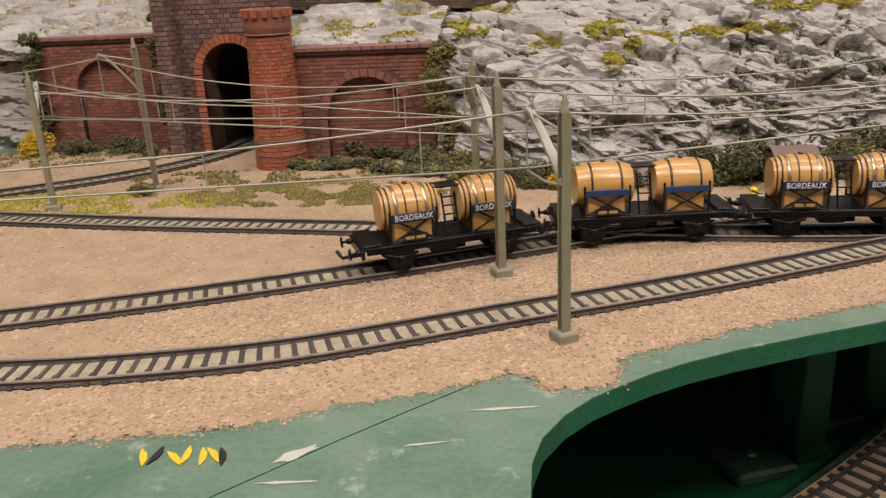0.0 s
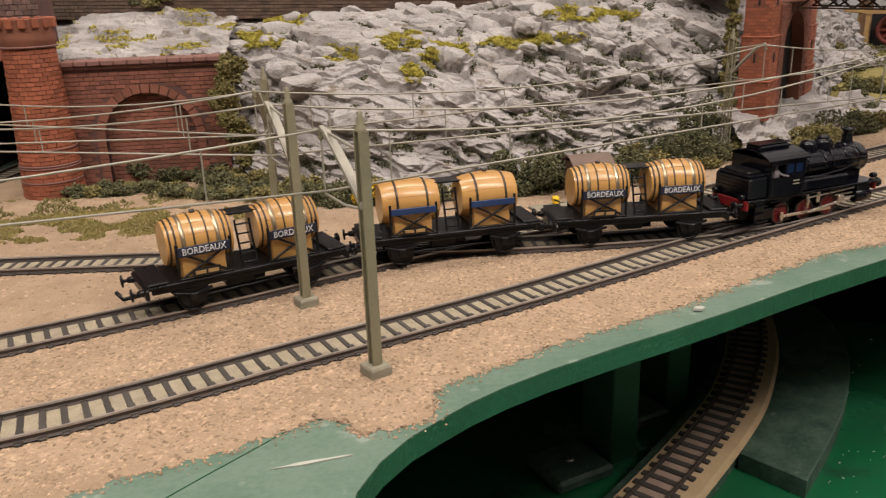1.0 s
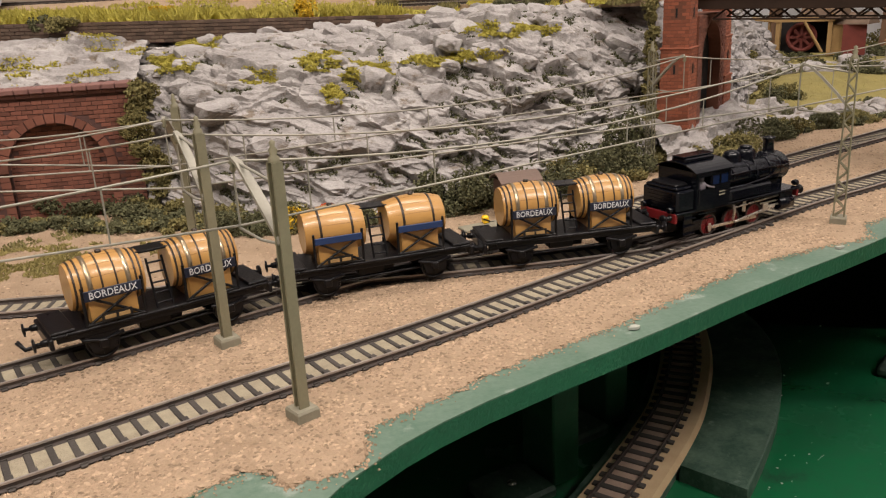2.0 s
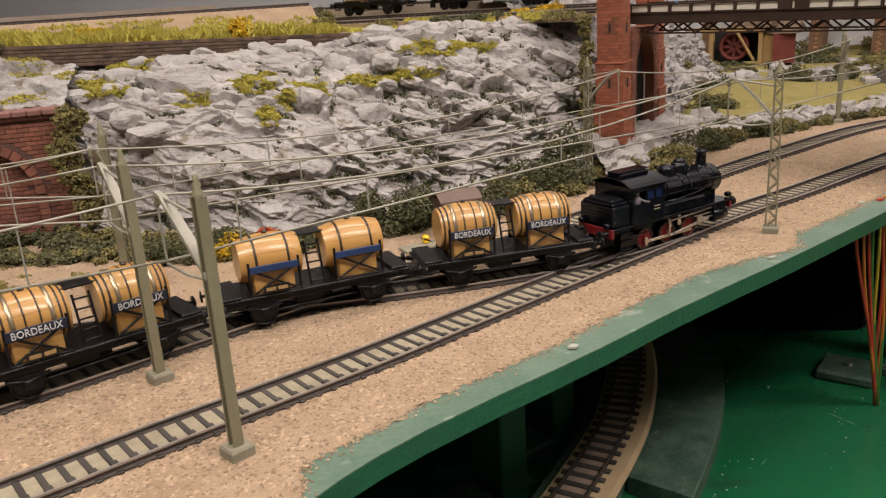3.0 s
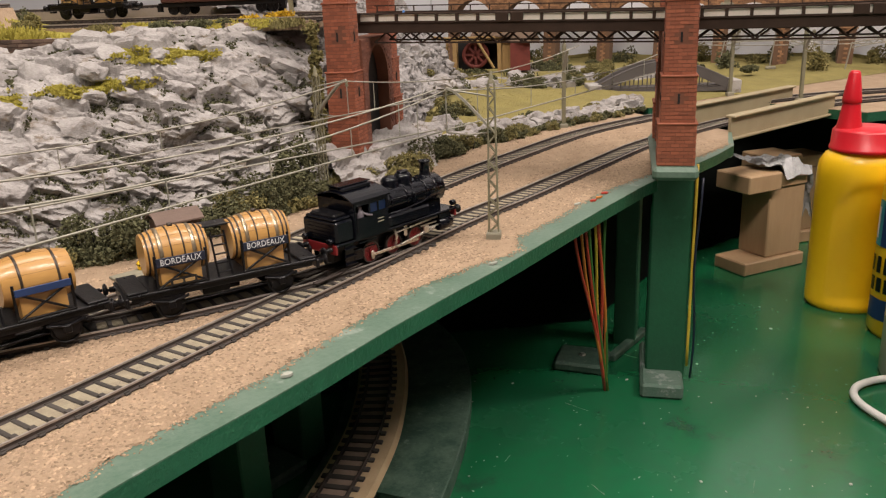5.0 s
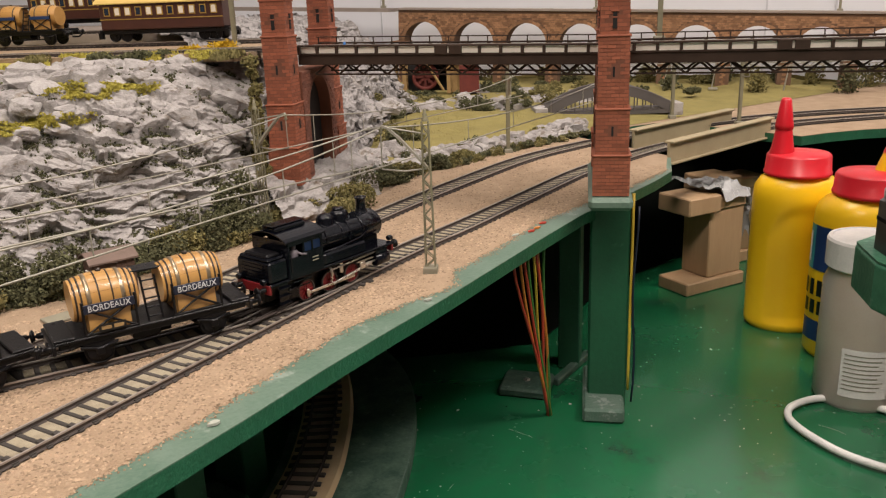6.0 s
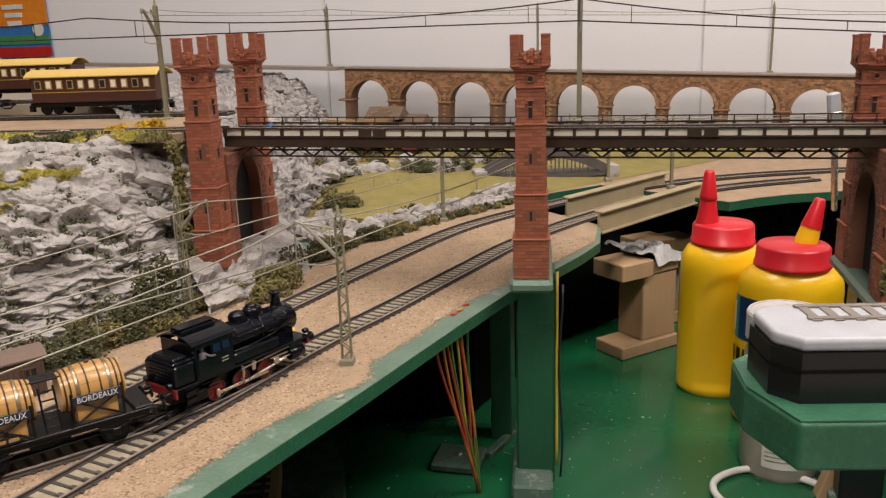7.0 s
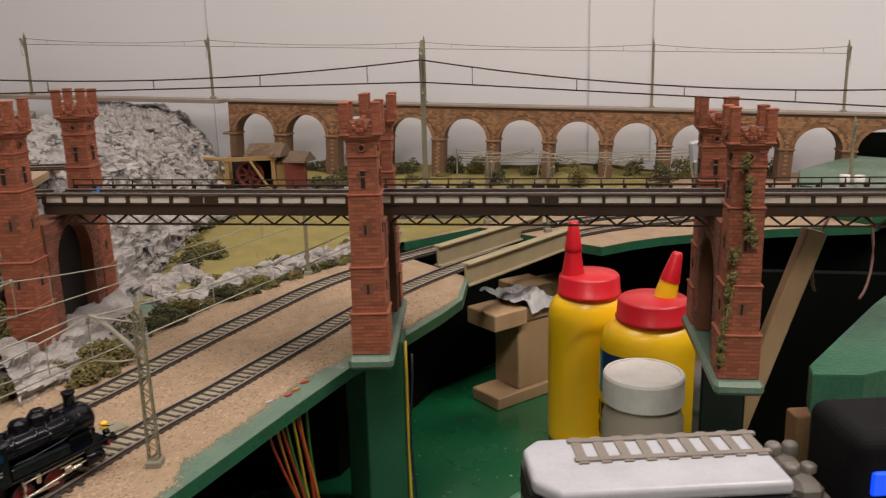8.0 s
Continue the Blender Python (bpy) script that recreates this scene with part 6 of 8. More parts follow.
def barrel(parent, x, plain=False):
    """A varnished wine barrel lying across the wagon's length, with staves, hoops, cradle and name plate."""
    L, r = 0.0262, 0.0108
    cz = 0.0172
    axis = pose(x, 0, cz, 0, 90, 0)

    def rad(t):
        return r * (0.82 + 0.18 * (1 - t * t))
    body = part("barrel", Mesh().lathe([(rad(-1 + k / 6), (-1 + k / 6) * L / 2) for k in range(13)], axis, 36), M["barrel"], parent, "varnished orange wooden barrel")
    for s in (-1, 1):
        part("barrel_end", Mesh().lathe([(0, 0), (rad(1) * 0.93, 0), (rad(1) * 0.95, 0.0008 * s), (rad(1) * 1.0, 0.0008 * s), (rad(1), -0.001 * s), (rad(1) * 0.9, -0.001 * s)], axis @ pose(0, 0, s * (L / 2 - 0.0007)), 28), M["barrel"], body)
    for t, wide, metal in ((-0.5, 1.0, "hoop"), (0.55, 1.0, "hoop")) if plain else ((-0.9, 0.7, "hoop"), (-0.74, 0.7, "hoop"), (-0.52, 1.7, "tin"), (-0.2, 0.6, "hoop"), (0.2, 0.6, "hoop"), (0.52, 1.7, "tin"), (0.74, 0.7, "hoop"), (0.9, 0.7, "hoop")):
        q, hw = rad(t), 0.0005 * wide
        part("hoop", Mesh().lathe([(q - 0.0004, t * L / 2 - hw - 0.0001), (q + 0.0002, t * L / 2 - hw), (q + 0.0002, t * L / 2 + hw), (q - 0.0004, t * L / 2 + hw + 0.0001)], axis, 28), M[metal], body, "dark metal hoop" if metal == "hoop" else "dull tin hoop")
    for k in range(14):
        u = 2 * math.pi * (k + 0.5) / 14
        part("stave_joint", Mesh().tube([axis @ Vector((rad(i / 4 - 1) * math.cos(u), rad(i / 4 - 1) * math.sin(u), (i / 4 - 1) * L / 2 * 0.98)) for i in range(9)], 0.00006, 4), M["joint"], body)
    part("bung", Mesh().lathe([(0.0012, 0), (0.0012, 0.001), (0, 0.0012)], pose(x, 0, cz + r), 10), M["hoop"], body)
    for s in (-1, 1):
        cr = Mesh()
        yy = s * (r + 0.0012)
        cr.rod((x - 0.0105, yy, 0.0045), (x + 0.0105, yy, cz - 0.001), 0.00055, 5)
        cr.rod((x + 0.0105, yy, 0.0045), (x - 0.0105, yy, cz - 0.001), 0.00055, 5)
        for sx in (-0.0105, 0.0105):
            cr.rod((x + sx, yy, 0.0040), (x + sx, yy, cz + 0.002), 0.0006, 5)
        cr.rod((x - 0.011, yy, 0.0048), (x + 0.011, yy, 0.0048), 0.0006, 5)
        part("cradle", cr, M["chassis"], parent, "black metal cross-braced cradle")
    part("saddle", Mesh().prism([(-0.0108, 0.004), (0.0108, 0.004), (0.0106, cz - 0.004), (0.0085, cz - 0.0068), (0.004, cz - 0.0092), (-0.004, cz - 0.0092), (-0.0085, cz - 0.0068), (-0.0106, cz - 0.004)], -0.0085, 0.0085, pose(x, 0, 0, 90, 0, 90)), M["barrel"], parent, "orange wooden saddle block")
    for s in (-1, 1):
        pl = part("name_plate", Mesh().box(0.0205, 0.0007, 0.0030 if plain else 0.0040, pose(x, s * (r + 0.0018), cz - 0.0012), 0.0002), M["plate"] if not plain else M["bluelabel"], parent, "blank dark blue plate" if plain else "dark blue plate lettered BORDEAUX")
        if plain:
            continue
        part("lettering", LETTERS, None, pl, m=pose(x, s * (r + 0.0023), cz - 0.0012, 90, 0, 0 if s < 0 else 180) @ Matrix.Diagonal((0.74, 0.86, 1.0, 1.0)))


def wagon(x, y, rz, plain=False):
    ob = thing("barrel_wagon", x, y, 0.0005 + 0.0042, rz, label="black two-axle flat wagon carrying two barrels with blank blue plates" if plain else "black two-axle flat wagon carrying two varnished Bordeaux barrels", category="wagon", group="barrel wagons")
    part("floor", Mesh().box(0.0835, 0.0255, 0.0014, pose(0, 0, 0.0118), 0.0004), M["chassis"], ob)
    for s in (-1, 1):
        part("sole_bar", Mesh().box(0.080, 0.0016, 0.0027, pose(0, s * 0.0108, 0.0101), 0.0004), M["chassis"], ob)
        part("end_platform", Mesh().box(0.0085, 0.0255, 0.0012, pose(s * 0.0375, 0, 0.0132), 0.0004), M["chassis"], ob)
        part("head_stock", Mesh().box(0.0016, 0.027, 0.0042, pose(s * 0.042, 0, 0.0098), 0.0004), M["chassis"], ob)
        for sy in (-1, 1):
            part("buffer", Mesh().lathe([(0.0015, 0), (0.0012, 0.0025), (0.0007, 0.0026), (0.0007, 0.0042), (0.0026, 0.0044), (0.0026, 0.005), (0, 0.0054)], pose(s * 0.0425, sy * 0.0095, 0.0100, 0, 90 * s, 0), 12), M["chassis"], ob)
            part("axle_box", Mesh().box(0.0034, 0.0018, 0.0036, pose(s * 0.0245, sy * 0.0121, 0.0052), 0.0005), M["chassis"], ob)
            part("axle_guard", Mesh().prism([(-0.0062, 0.0088), (0.0062, 0.0088), (0.0042, 0.0022), (-0.0042, 0.0022)], sy * 0.0112 - 0.0004, sy * 0.0112 + 0.0004, Matrix(((1, 0, 0, s * 0.0245), (0, 0, 1, 0), (0, 1, 0, 0), (0, 0, 0, 1)))), M["chassis"], ob)
            part("leaf_spring", Mesh().tube([(s * 0.0245 - 0.0075, sy * 0.0118, 0.0080), (s * 0.0245, sy * 0.0120, 0.0062), (s * 0.0245 + 0.0075, sy * 0.0118, 0.0080)], 0.0007, 5), M["chassis"], ob)
            wheel(0.0060, 0.0022, M["chassis"], 8, ob, pose(s * 0.0245, sy * 0.0096, 0.0048), tyre=False)
        part("coupler", Mesh().tube([(s * 0.042, 0, 0.006), (s * 0.049, 0, 0.0058), (s * 0.051, 0.0025, 0.0085)], 0.0009, 6), M["chassis"], ob)
    for sy in (-1, 1):
        part("brake_rod", Mesh().rod((-0.019, sy * 0.0085, 0.0038), (0.019, sy * 0.0085, 0.0044), 0.0006, 5), M["chassis"], ob)
    part("brake_cylinder", Mesh().lathe([(0.0018, -0.005), (0.0018, 0.005), (0, 0.0052)], pose(0.002, -0.004, 0.0062, 0, 90, 0), 12), M["chassis"], ob)
    part("battery_box", Mesh().box(0.012, 0.016, 0.004, pose(-0.004, 0, 0.0068), 0.0005), M["chassis"], ob)
    before = set(bpy.data.objects)
    for bx in (-0.0185, 0.0185):
        barrel(ob, bx, plain)
    for o in set(bpy.data.objects) - before:
        if o.parent == ob:
            o.matrix_basis = Matrix.Translation((0, 0, 0.0082)) @ o.matrix_basis
    # ladder between the barrels
    lad = Mesh()
    for sx in (-0.003, 0.003):
        lad.rod((sx, -0.0105, 0.0125), (sx, -0.004, 0.031), 0.0005, 5)
    for k in range(5):
        t = (k + 0.5) / 5
        lad.rod((-0.003, -0.0105 + 0.0065 * t, 0.0125 + 0.0185 * t), (0.003, -0.0105 + 0.0065 * t, 0.0125 + 0.0185 * t), 0.0004, 4)
    part("ladder", lad, M["chassis"], ob, "small black ladder")
    part("catwalk", Mesh().box(0.013, 0.009, 0.0009, pose(0, 0.001, 0.0335), 0.0002), M["chassis"], ob)
    part("number_plate", Mesh().box(0.011, 0.0005, 0.0032, pose(-0.0185, -0.0132, 0.0152)), M["black"], ob, "small dark plate with pale bars")
    for k in range(2):
        part("pale_bar", Mesh().box(0.004, 0.0005, 0.0014, pose(-0.021 + 0.005 * k, -0.0135, 0.0152)), M["straw"], ob)
    return ob


ROUTE = spline([(-0.25, 0.345), (-0.12, 0.374), (-0.036, 0.401), (0.04, 0.428), (0.119, 0.460), (0.169, 0.482), (0.20, 0.494), (0.235, 0.5015), (0.291, 0.504), (0.335, 0.503), (0.365, 0.505), (0.395, 0.511),
                (0.443, 0.528), (0.492, 0.549), (0.544, 0.568), (0.593, 0.588)], 0.002)


def place(xc, reach):
    """Where a vehicle stands on the train's route, and its turn; reach is half its wheelbase."""
    i = min(range(len(ROUTE)), key=lambda k: abs(ROUTE[k].x - xc))
    n = max(1, round(reach / 0.002))
    a, b = ROUTE[max(i - n, 0)], ROUTE[min(i + n, len(ROUTE) - 1)]
    c = (a + b) / 2
    return c.x, c.y, math.degrees(math.atan2(b.y - a.y, b.x - a.x))


ex, ey, ea = place(0.4155, 0.02)
engine = locomotive(ex, ey, ea - 3)
engine.scale = (0.82, 0.82, 0.82)
# a longer, lower body on the same wheels
for ob in engine.children:
    if ob.name.startswith("wheel"):
        shift = 0.09 * sum(v.co.x for v in ob.data.vertices) / len(ob.data.vertices)
        for piece in (ob, *ob.children):
            for v in piece.data.vertices:
                v.co.x += shift
        continue
    for v in ob.data.vertices:
        v.co.x *= 1.09
        if v.co.z > 0.018:
            v.co.z = 0.018 + (v.co.z - 0.018) * 0.86
for wx in (0.3245, 0.2315, 0.1425):
    wagon(*place(wx, 0.024), plain=0.2 < wx < 0.3)


# ---- hut and small trackside things ----
def hut(x, y, rz):
    ob = thing("trackside_hut", x, y, 0.0008, rz, label="small brown lineside hut with curved roof", category="hut")
    w, d, h = 0.0215, 0.016, 0.0215
    for s in (-1, 1):
        part("wall_panel", Mesh().box(w, 0.001, h, pose(0, s * d / 2, h / 2)), M["hutbrown"], ob)
        part("wall_panel", Mesh().box(0.001, d - 0.0012, h, pose(s * (w / 2 - 0.0005), 0, h / 2)), M["hutbrown"], ob)
    for i in range(8):
        part("batten", Mesh().box(0.0003, 0.0005, h, pose(-w / 2 + w * (i + 0.5) / 8, -d / 2 - 0.0006, h / 2)), M["hutbrown"], ob)
    roof = Mesh()
    arc = [(-d / 2 - 0.002 + (d + 0.004) * i / 10, 0.0042 * math.sin(math.pi * i / 10)) for i in range(11)]
    prof = arc + [(a, b - 0.0009) for a, b in arc[::-1]]
    n = len(prof)
    p = [(sx, a, h + b) for sx in (-w / 2 - 0.002, w / 2 + 0.002) for a, b in prof]
    roof.add(p, [(i, (i + 1) % n, n + (i + 1) % n, n + i) for i in range(n)] + [tuple(range(n)), tuple(range(n, 2 * n))[::-1]])
    part("roof", roof, M["hutroof"], ob, "grey-brown curved roof")
    win = part("window", Mesh().box(0.0065, 0.0008, 0.0065, pose(0.0035, -d / 2 - 0.0004, 0.0125)), M["black_and_shade"], ob)
    fr = Mesh()
    for sx in (-1, 0, 1):
        fr.box(0.0007, 0.0008, 0.0072, pose(0.0035 + sx * 0.0033, -d / 2 - 0.0010, 0.0125))
    for sz in (-1, 1):
        fr.box(0.0073, 0.0008, 0.0007, pose(0.0035, -d / 2 - 0.0010, 0.0125 + sz * 0.0033))
    part("window_frame", fr, M["hutbrown"], win)
    part("side_window", Mesh().box(0.0008, 0.0045, 0.0055, pose(-w / 2 - 0.0006, 0.0, 0.0135)), M["white"], ob, "pale notice on the side")
    return ob


hut(0.3275, 0.5895, 4)


def lamp_plate(x, y, rz, lamp):
    ob = thing("switch_plate", x, y, 0.001, rz, label="grey point motor plate with a small yellow lamp beside the rails", category="switch", group="point plates")
    part("plate", Mesh().box(0.024, 0.011, 0.0014, pose(0, 0, 0.0007), 0.0003), M["mastbase"], ob)
    base = part("lamp", Mesh().box(0.0036, 0.0036, 0.0046, pose(lamp, 0.003, 0.0034), 0.0008), M["yellow"], ob, "yellow and black lantern")
    part("lamp_bar", Mesh().box(0.0038, 0.0038, 0.0008, pose(lamp, 0.003, 0.0034) @ pose(0, 0, 0, 0, 25, 0)), M["black"], base)
    part("lever", Mesh().rod((lamp - 0.002, 0.003, 0.002), (lamp + 0.007, 0.003, 0.0012), 0.0003), M["black"], ob)
    return ob


lamp_plate(0.474, 0.565, 10, 0.002)
lamp_plate(0.301, 0.570, 12, 0.004)


# ---- greenery ----
def flakes(m, cx, cy, cz, rx, ry, rz, n, rnd, size=0.0013):
    """Small crumbs of foam foliage that fill a lumpy, gappy clump."""
    lumps = [(rnd.uniform(-0.6, 0.6), rnd.uniform(-0.6, 0.6), rnd.uniform(0.1, 0.7), rnd.uniform(0.3, 0.55)) for _ in range(7)]
    for _ in range(n):
        a, b, c, r = rnd.choice(lumps)
        v = Vector((rnd.gauss(0, 1), rnd.gauss(0, 1), rnd.gauss(0, 1))).normalized() * r * rnd.uniform(0.55, 1.05)
        x, y, z = cx + (a + v.x) * rx, cy + (b + v.y) * ry, cz + max(-0.05, c + v.z * 0.8) * rz
        s = size * rnd.uniform(0.6, 1.5)
        q = Euler((rnd.uniform(0, 6), rnd.uniform(0, 6), rnd.uniform(0, 6))).to_matrix()
        p = [Vector((x, y, z)) + q @ (Vector(k) * s) for k in ((1, 0, -0.4), (-0.6, 0.9, -0.3), (-0.6, -0.9, -0.4), (0.1, 0, 0.9))]
        m.add(p, [(0, 1, 3), (1, 2, 3), (2, 0, 3), (0, 2, 1)])


def bush(x, y, z, rx, ry, rz, mat, label, n=420, seed=0, size=0.0013, name="bush"):
    rnd = random.Random(seed)
    n, size = int(n * 1.9), size * 0.74
    ob = thing(name, x, y, z, 0, label=label, category="bush", group="bushes")
    m = Mesh()
    flakes(m, 0, 0, 0, rx, ry, rz, n, rnd, size)
    part("foliage", m, mat, ob)
    st = Mesh()
    for k in range(4):
        st.rod((rx * 0.2 * (k - 1.5), 0, -0.001), (rx * 0.3 * (k - 1.5), 0, rz * 0.5), 0.0004, 4)
    part("stem", st, M["chassis"], ob)
    return ob


GREEN = "dark green foam bush at the foot of the rock"
rnd = random.Random(11)
bush(0.226, 0.598, 0, 0.012, 0.010, 0.017, M["redbush"], "bright orange-red foam bush below the rock", 900, 1, 0.001)
bush(0.202, 0.604, 0, 0.013, 0.010, 0.016, M["yellowbush"], "yellow foam bush below the rock", 700, 2, 0.001)
for k in range(46):
    x = 0.06 + 0.44 * k / 45 + rnd.uniform(-0.008, 0.008)
    y = cliff_base(x) - 0.014 + rnd.uniform(-0.012, 0.006)
    if 0.30 < x < 0.355 and y < 0.606:
        y = 0.612
    s = rnd.uniform(0.6, 1.25)
    bush(x, y, 0, 0.017 * s, 0.011 * s, 0.014 * s, M["bush"] if rnd.random() < 0.62 else M["olive"], GREEN, int(420 * s), k + 20)
# tall bushes round the hut and under the first tower
for x, y, rx, rz, mt in ((0.292, 0.606, 0.026, 0.036, "bush"), (0.315, 0.614, 0.026, 0.034, "bush"), (0.352, 0.618, 0.026, 0.030, "bush"), (0.375, 0.63, 0.02, 0.022, "olive"),
                         (0.405, 0.642, 0.024, 0.03, "bush"), (0.425, 0.655, 0.02, 0.055, "bush"), (0.505, 0.650, 0.014, 0.012, "olive"), (0.53, 0.70, 0.026, 0.026, "bush"),
                         (0.555, 0.715, 0.024, 0.024, "bush"), (0.58, 0.722, 0.02, 0.018, "bush"), (0.61, 0.73, 0.02, 0.016, "olive"), (0.65, 0.748, 0.02, 0.014, "bush"), (0.69, 0.762, 0.02, 0.012, "olive")):
    bush(x, y, 0, rx, rx * 0.7, rz, M[mt], "large dark green foam bush beside the track", 900, int(x * 1000))
# ivy at the edge of the brick wall and on the towers
for k in range(9):
    bush(0.117 + rnd.uniform(-0.006, 0.008), 0.683 - rnd.uniform(0, 0.008), 0.004 + k * 0.0088, 0.011, 0.006, 0.011, M["olive"], "olive ivy climbing beside the brick wall", 300, 300 + k, name="ivy")
for k in range(10):
    bush(-0.101 + rnd.uniform(-0.004, 0.004), 0.728, 0.004 + k * 0.011, 0.008, 0.006, 0.012, M["bush"], "dark ivy on the tunnel portal", 240, 340 + k, name="ivy")
for k in range(8):
    bush(-0.225 + rnd.uniform(-0.004, 0.004), 0.752, 0.01 + k * 0.011, 0.009, 0.006, 0.012, M["bush"], "dark ivy on the brick wall", 240, 360 + k, name="ivy")
for k in range(12):
    q = T5 - N5 * 0.0135 + U5 * (-0.0115 + 0.0008 * k if k < 7 else 0.002 - 0.0012 * (k - 7))
    bush(q.x, q.y, 0.02 + k * 0.0105, 0.0045, 0.003, 0.0105, M["olive"], "ivy climbing the brick bridge tower", 150, 380 + k, 0.0009, name="ivy")
for k in range(9):
    q = T1 - U * 0.016 - N * 0.012
    bush(q.x, q.y, 0.03 + k * 0.0095, 0.006, 0.006, 0.0105, M["olive"], "ivy beside the brick bridge tower", 200, 420 + k, name="ivy")


def ledge_turf():
    """Patches of yellow turf lying on the upper ledges and dark moss in the clefts of the cliff."""
    r = random.Random(8)
    turf, moss = Mesh(), Mesh()
    spots = ((0.13, 0.088, 0.014, 0.005), (0.189, 0.082, 0.010, 0.004), (0.234, 0.087, 0.012, 0.004), (0.224, 0.089, 0.009, 0.003), (0.262, 0.081, 0.014, 0.004), (0.248, 0.077, 0.010, 0.004),
             (0.235, 0.071, 0.008, 0.005), (0.303, 0.084, 0.014, 0.003), (0.322, 0.0845, 0.014, 0.003), (0.338, 0.085, 0.010, 0.003), (0.345, 0.100, 0.012, 0.004), (0.369, 0.099, 0.012, 0.004), (0.394, 0.097, 0.009, 0.003), (0.15, 0.100, 0.012, 0.004))

    def crumb(mm, p, sx, sz):
        q = p + Vector((r.gauss(0, sx), r.gauss(0, 0.0012), abs(r.gauss(0, sz)) * 0.5)) + Vector((0, -0.0003, 0.0001))
        s = r.uniform(0.0005, 0.0011)
        e = Euler((r.uniform(0, 6), r.uniform(0, 6), r.uniform(0, 6))).to_matrix()
        mm.add([q + e @ (Vector(k) * s) for k in ((1, 0, -0.3), (-0.6, 0.9, -0.3), (-0.6, -0.9, -0.3), (0, 0, 0.8))], [(0, 1, 3), (1, 2, 3), (2, 0, 3)])

    for j in range(8, NZ - 8):
        for i in range(8, NX - 8):
            p = rock_v[j * (NX + 1) + i]
            g = max(math.exp(-((p.x - x) / a) ** 2 - ((p.z - z) / b) ** 2) for x, z, a, b in spots)
            if g > 0.1 and g + 0.7 * turb(p, 110, 4) > 0.36 + 0.25 * r.random():
                for _ in range(3):
                    crumb(turf, p, 0.0009, 0.0006)
                continue
            if (i + j) % 2:
                continue
            near = [rock_v[(j + b) * (NX + 1) + i + a] for a, b in ((7, 0), (-7, 0), (0, 7), (0, -7))]
            hollow = (sum(near, Vector()) / 4 - p).dot(Vector((0, -0.75, 0.66)))
            if hollow > 0.0008 and turb(p, 30, 2) > 0.0 and r.random() < 0.8:
                crumb(moss, p, 0.0007, 0.0005)
                crumb(moss, p, 0.0007, 0.0005)
    for vs, amount in ((slope_v, 9000), (hill_v, 12000)):
        for _ in range(amount):
            p = r.choice(vs)
            w = turb((p.x, p.y * 0.6, p.z), 34, 3)
            if w > 0.16:
                crumb(turf, p, 0.0012, 0.0006)
    solid("ledge_turf", turf, M["turf"], "yellow-green scatter turf on the rock ledges", "turf", kind="stuff")
    solid("rock_moss", moss, M["bush"], "dark moss in the clefts of the rock", "moss", kind="stuff")


ledge_turf()


# ---- upper plateau and far landscape ----
def sheet(name, outline_fn, x0, x1, y0, y1, nx, ny, mat, label, category):
    m = Mesh()
    v, f = [], []
    for j in range(ny + 1):
        for i in range(nx + 1):
            x, y = x0 + (x1 - x0) * i / nx, y0 + (y1 - y0) * j / ny
            v.append((*outline_fn(x, y),))
    for j in range(ny):
        for i in range(nx):
            a = j * (nx + 1) + i
            f.append((a, a + 1, a + nx + 2, a + nx + 1))
    m.add(v, f, True)
    return solid(name, m, mat, label, category, kind="structure")


def plateau(x, y):
    yy = 0.804 + y if x < 0.33 else 0.804 - min(1.0, (x - 0.33) / 0.05) * 0.03 + y
    dip = 0.02 * max(0.0, 1 - y / 0.035) * min(1.0, max(0.0, (x - 0.31) / 0.03))
    far = max(0.0, min(1.0, (x - 0.27) / 0.1))
    low = 0.1065 - max(0.0, x) * 0.012 + min(0.010, y * 0.10)
    high = 0.1165 - 0.031 * (x + 0.03) + min(y, 0.045) * 0.10 + max(0.0, min(y, 0.12) - 0.045) * 0.16
    return x, yy, high + (low - high) * far - dip + 0.002 * turb((x, yy, 0), 18, 3)


sheet("upper_ground", plateau, -0.10, 0.478, 0.0, 0.7, 180, 90, M["turf"], "yellow-green grassy upper level above the rock", "ground")


def upper_wall():
    """The low dark stone wall along the edge of the upper level."""
    ob = thing("edge_wall", -0.03, 0.800, 0.1147, 0, label="low dark stone wall along the edge of the upper level", category="wall")
    w = 0.345
    part("core", Mesh().box(w, 0.006, 0.0155, pose(w / 2, 0.003, -0.00175)), M["mortard"], ob)
    b = Mesh()
    bricks(b, None, w, 0.0152, face(0, 0, -0.0092, 0), bl=0.0065, bh=0.0027, proud=0.0006, seed=90)
    tagged(part("stones", b, M["edgestone"], ob), kind="stuff")
    ob.rotation_euler.y = radians(1.78)


upper_wall()


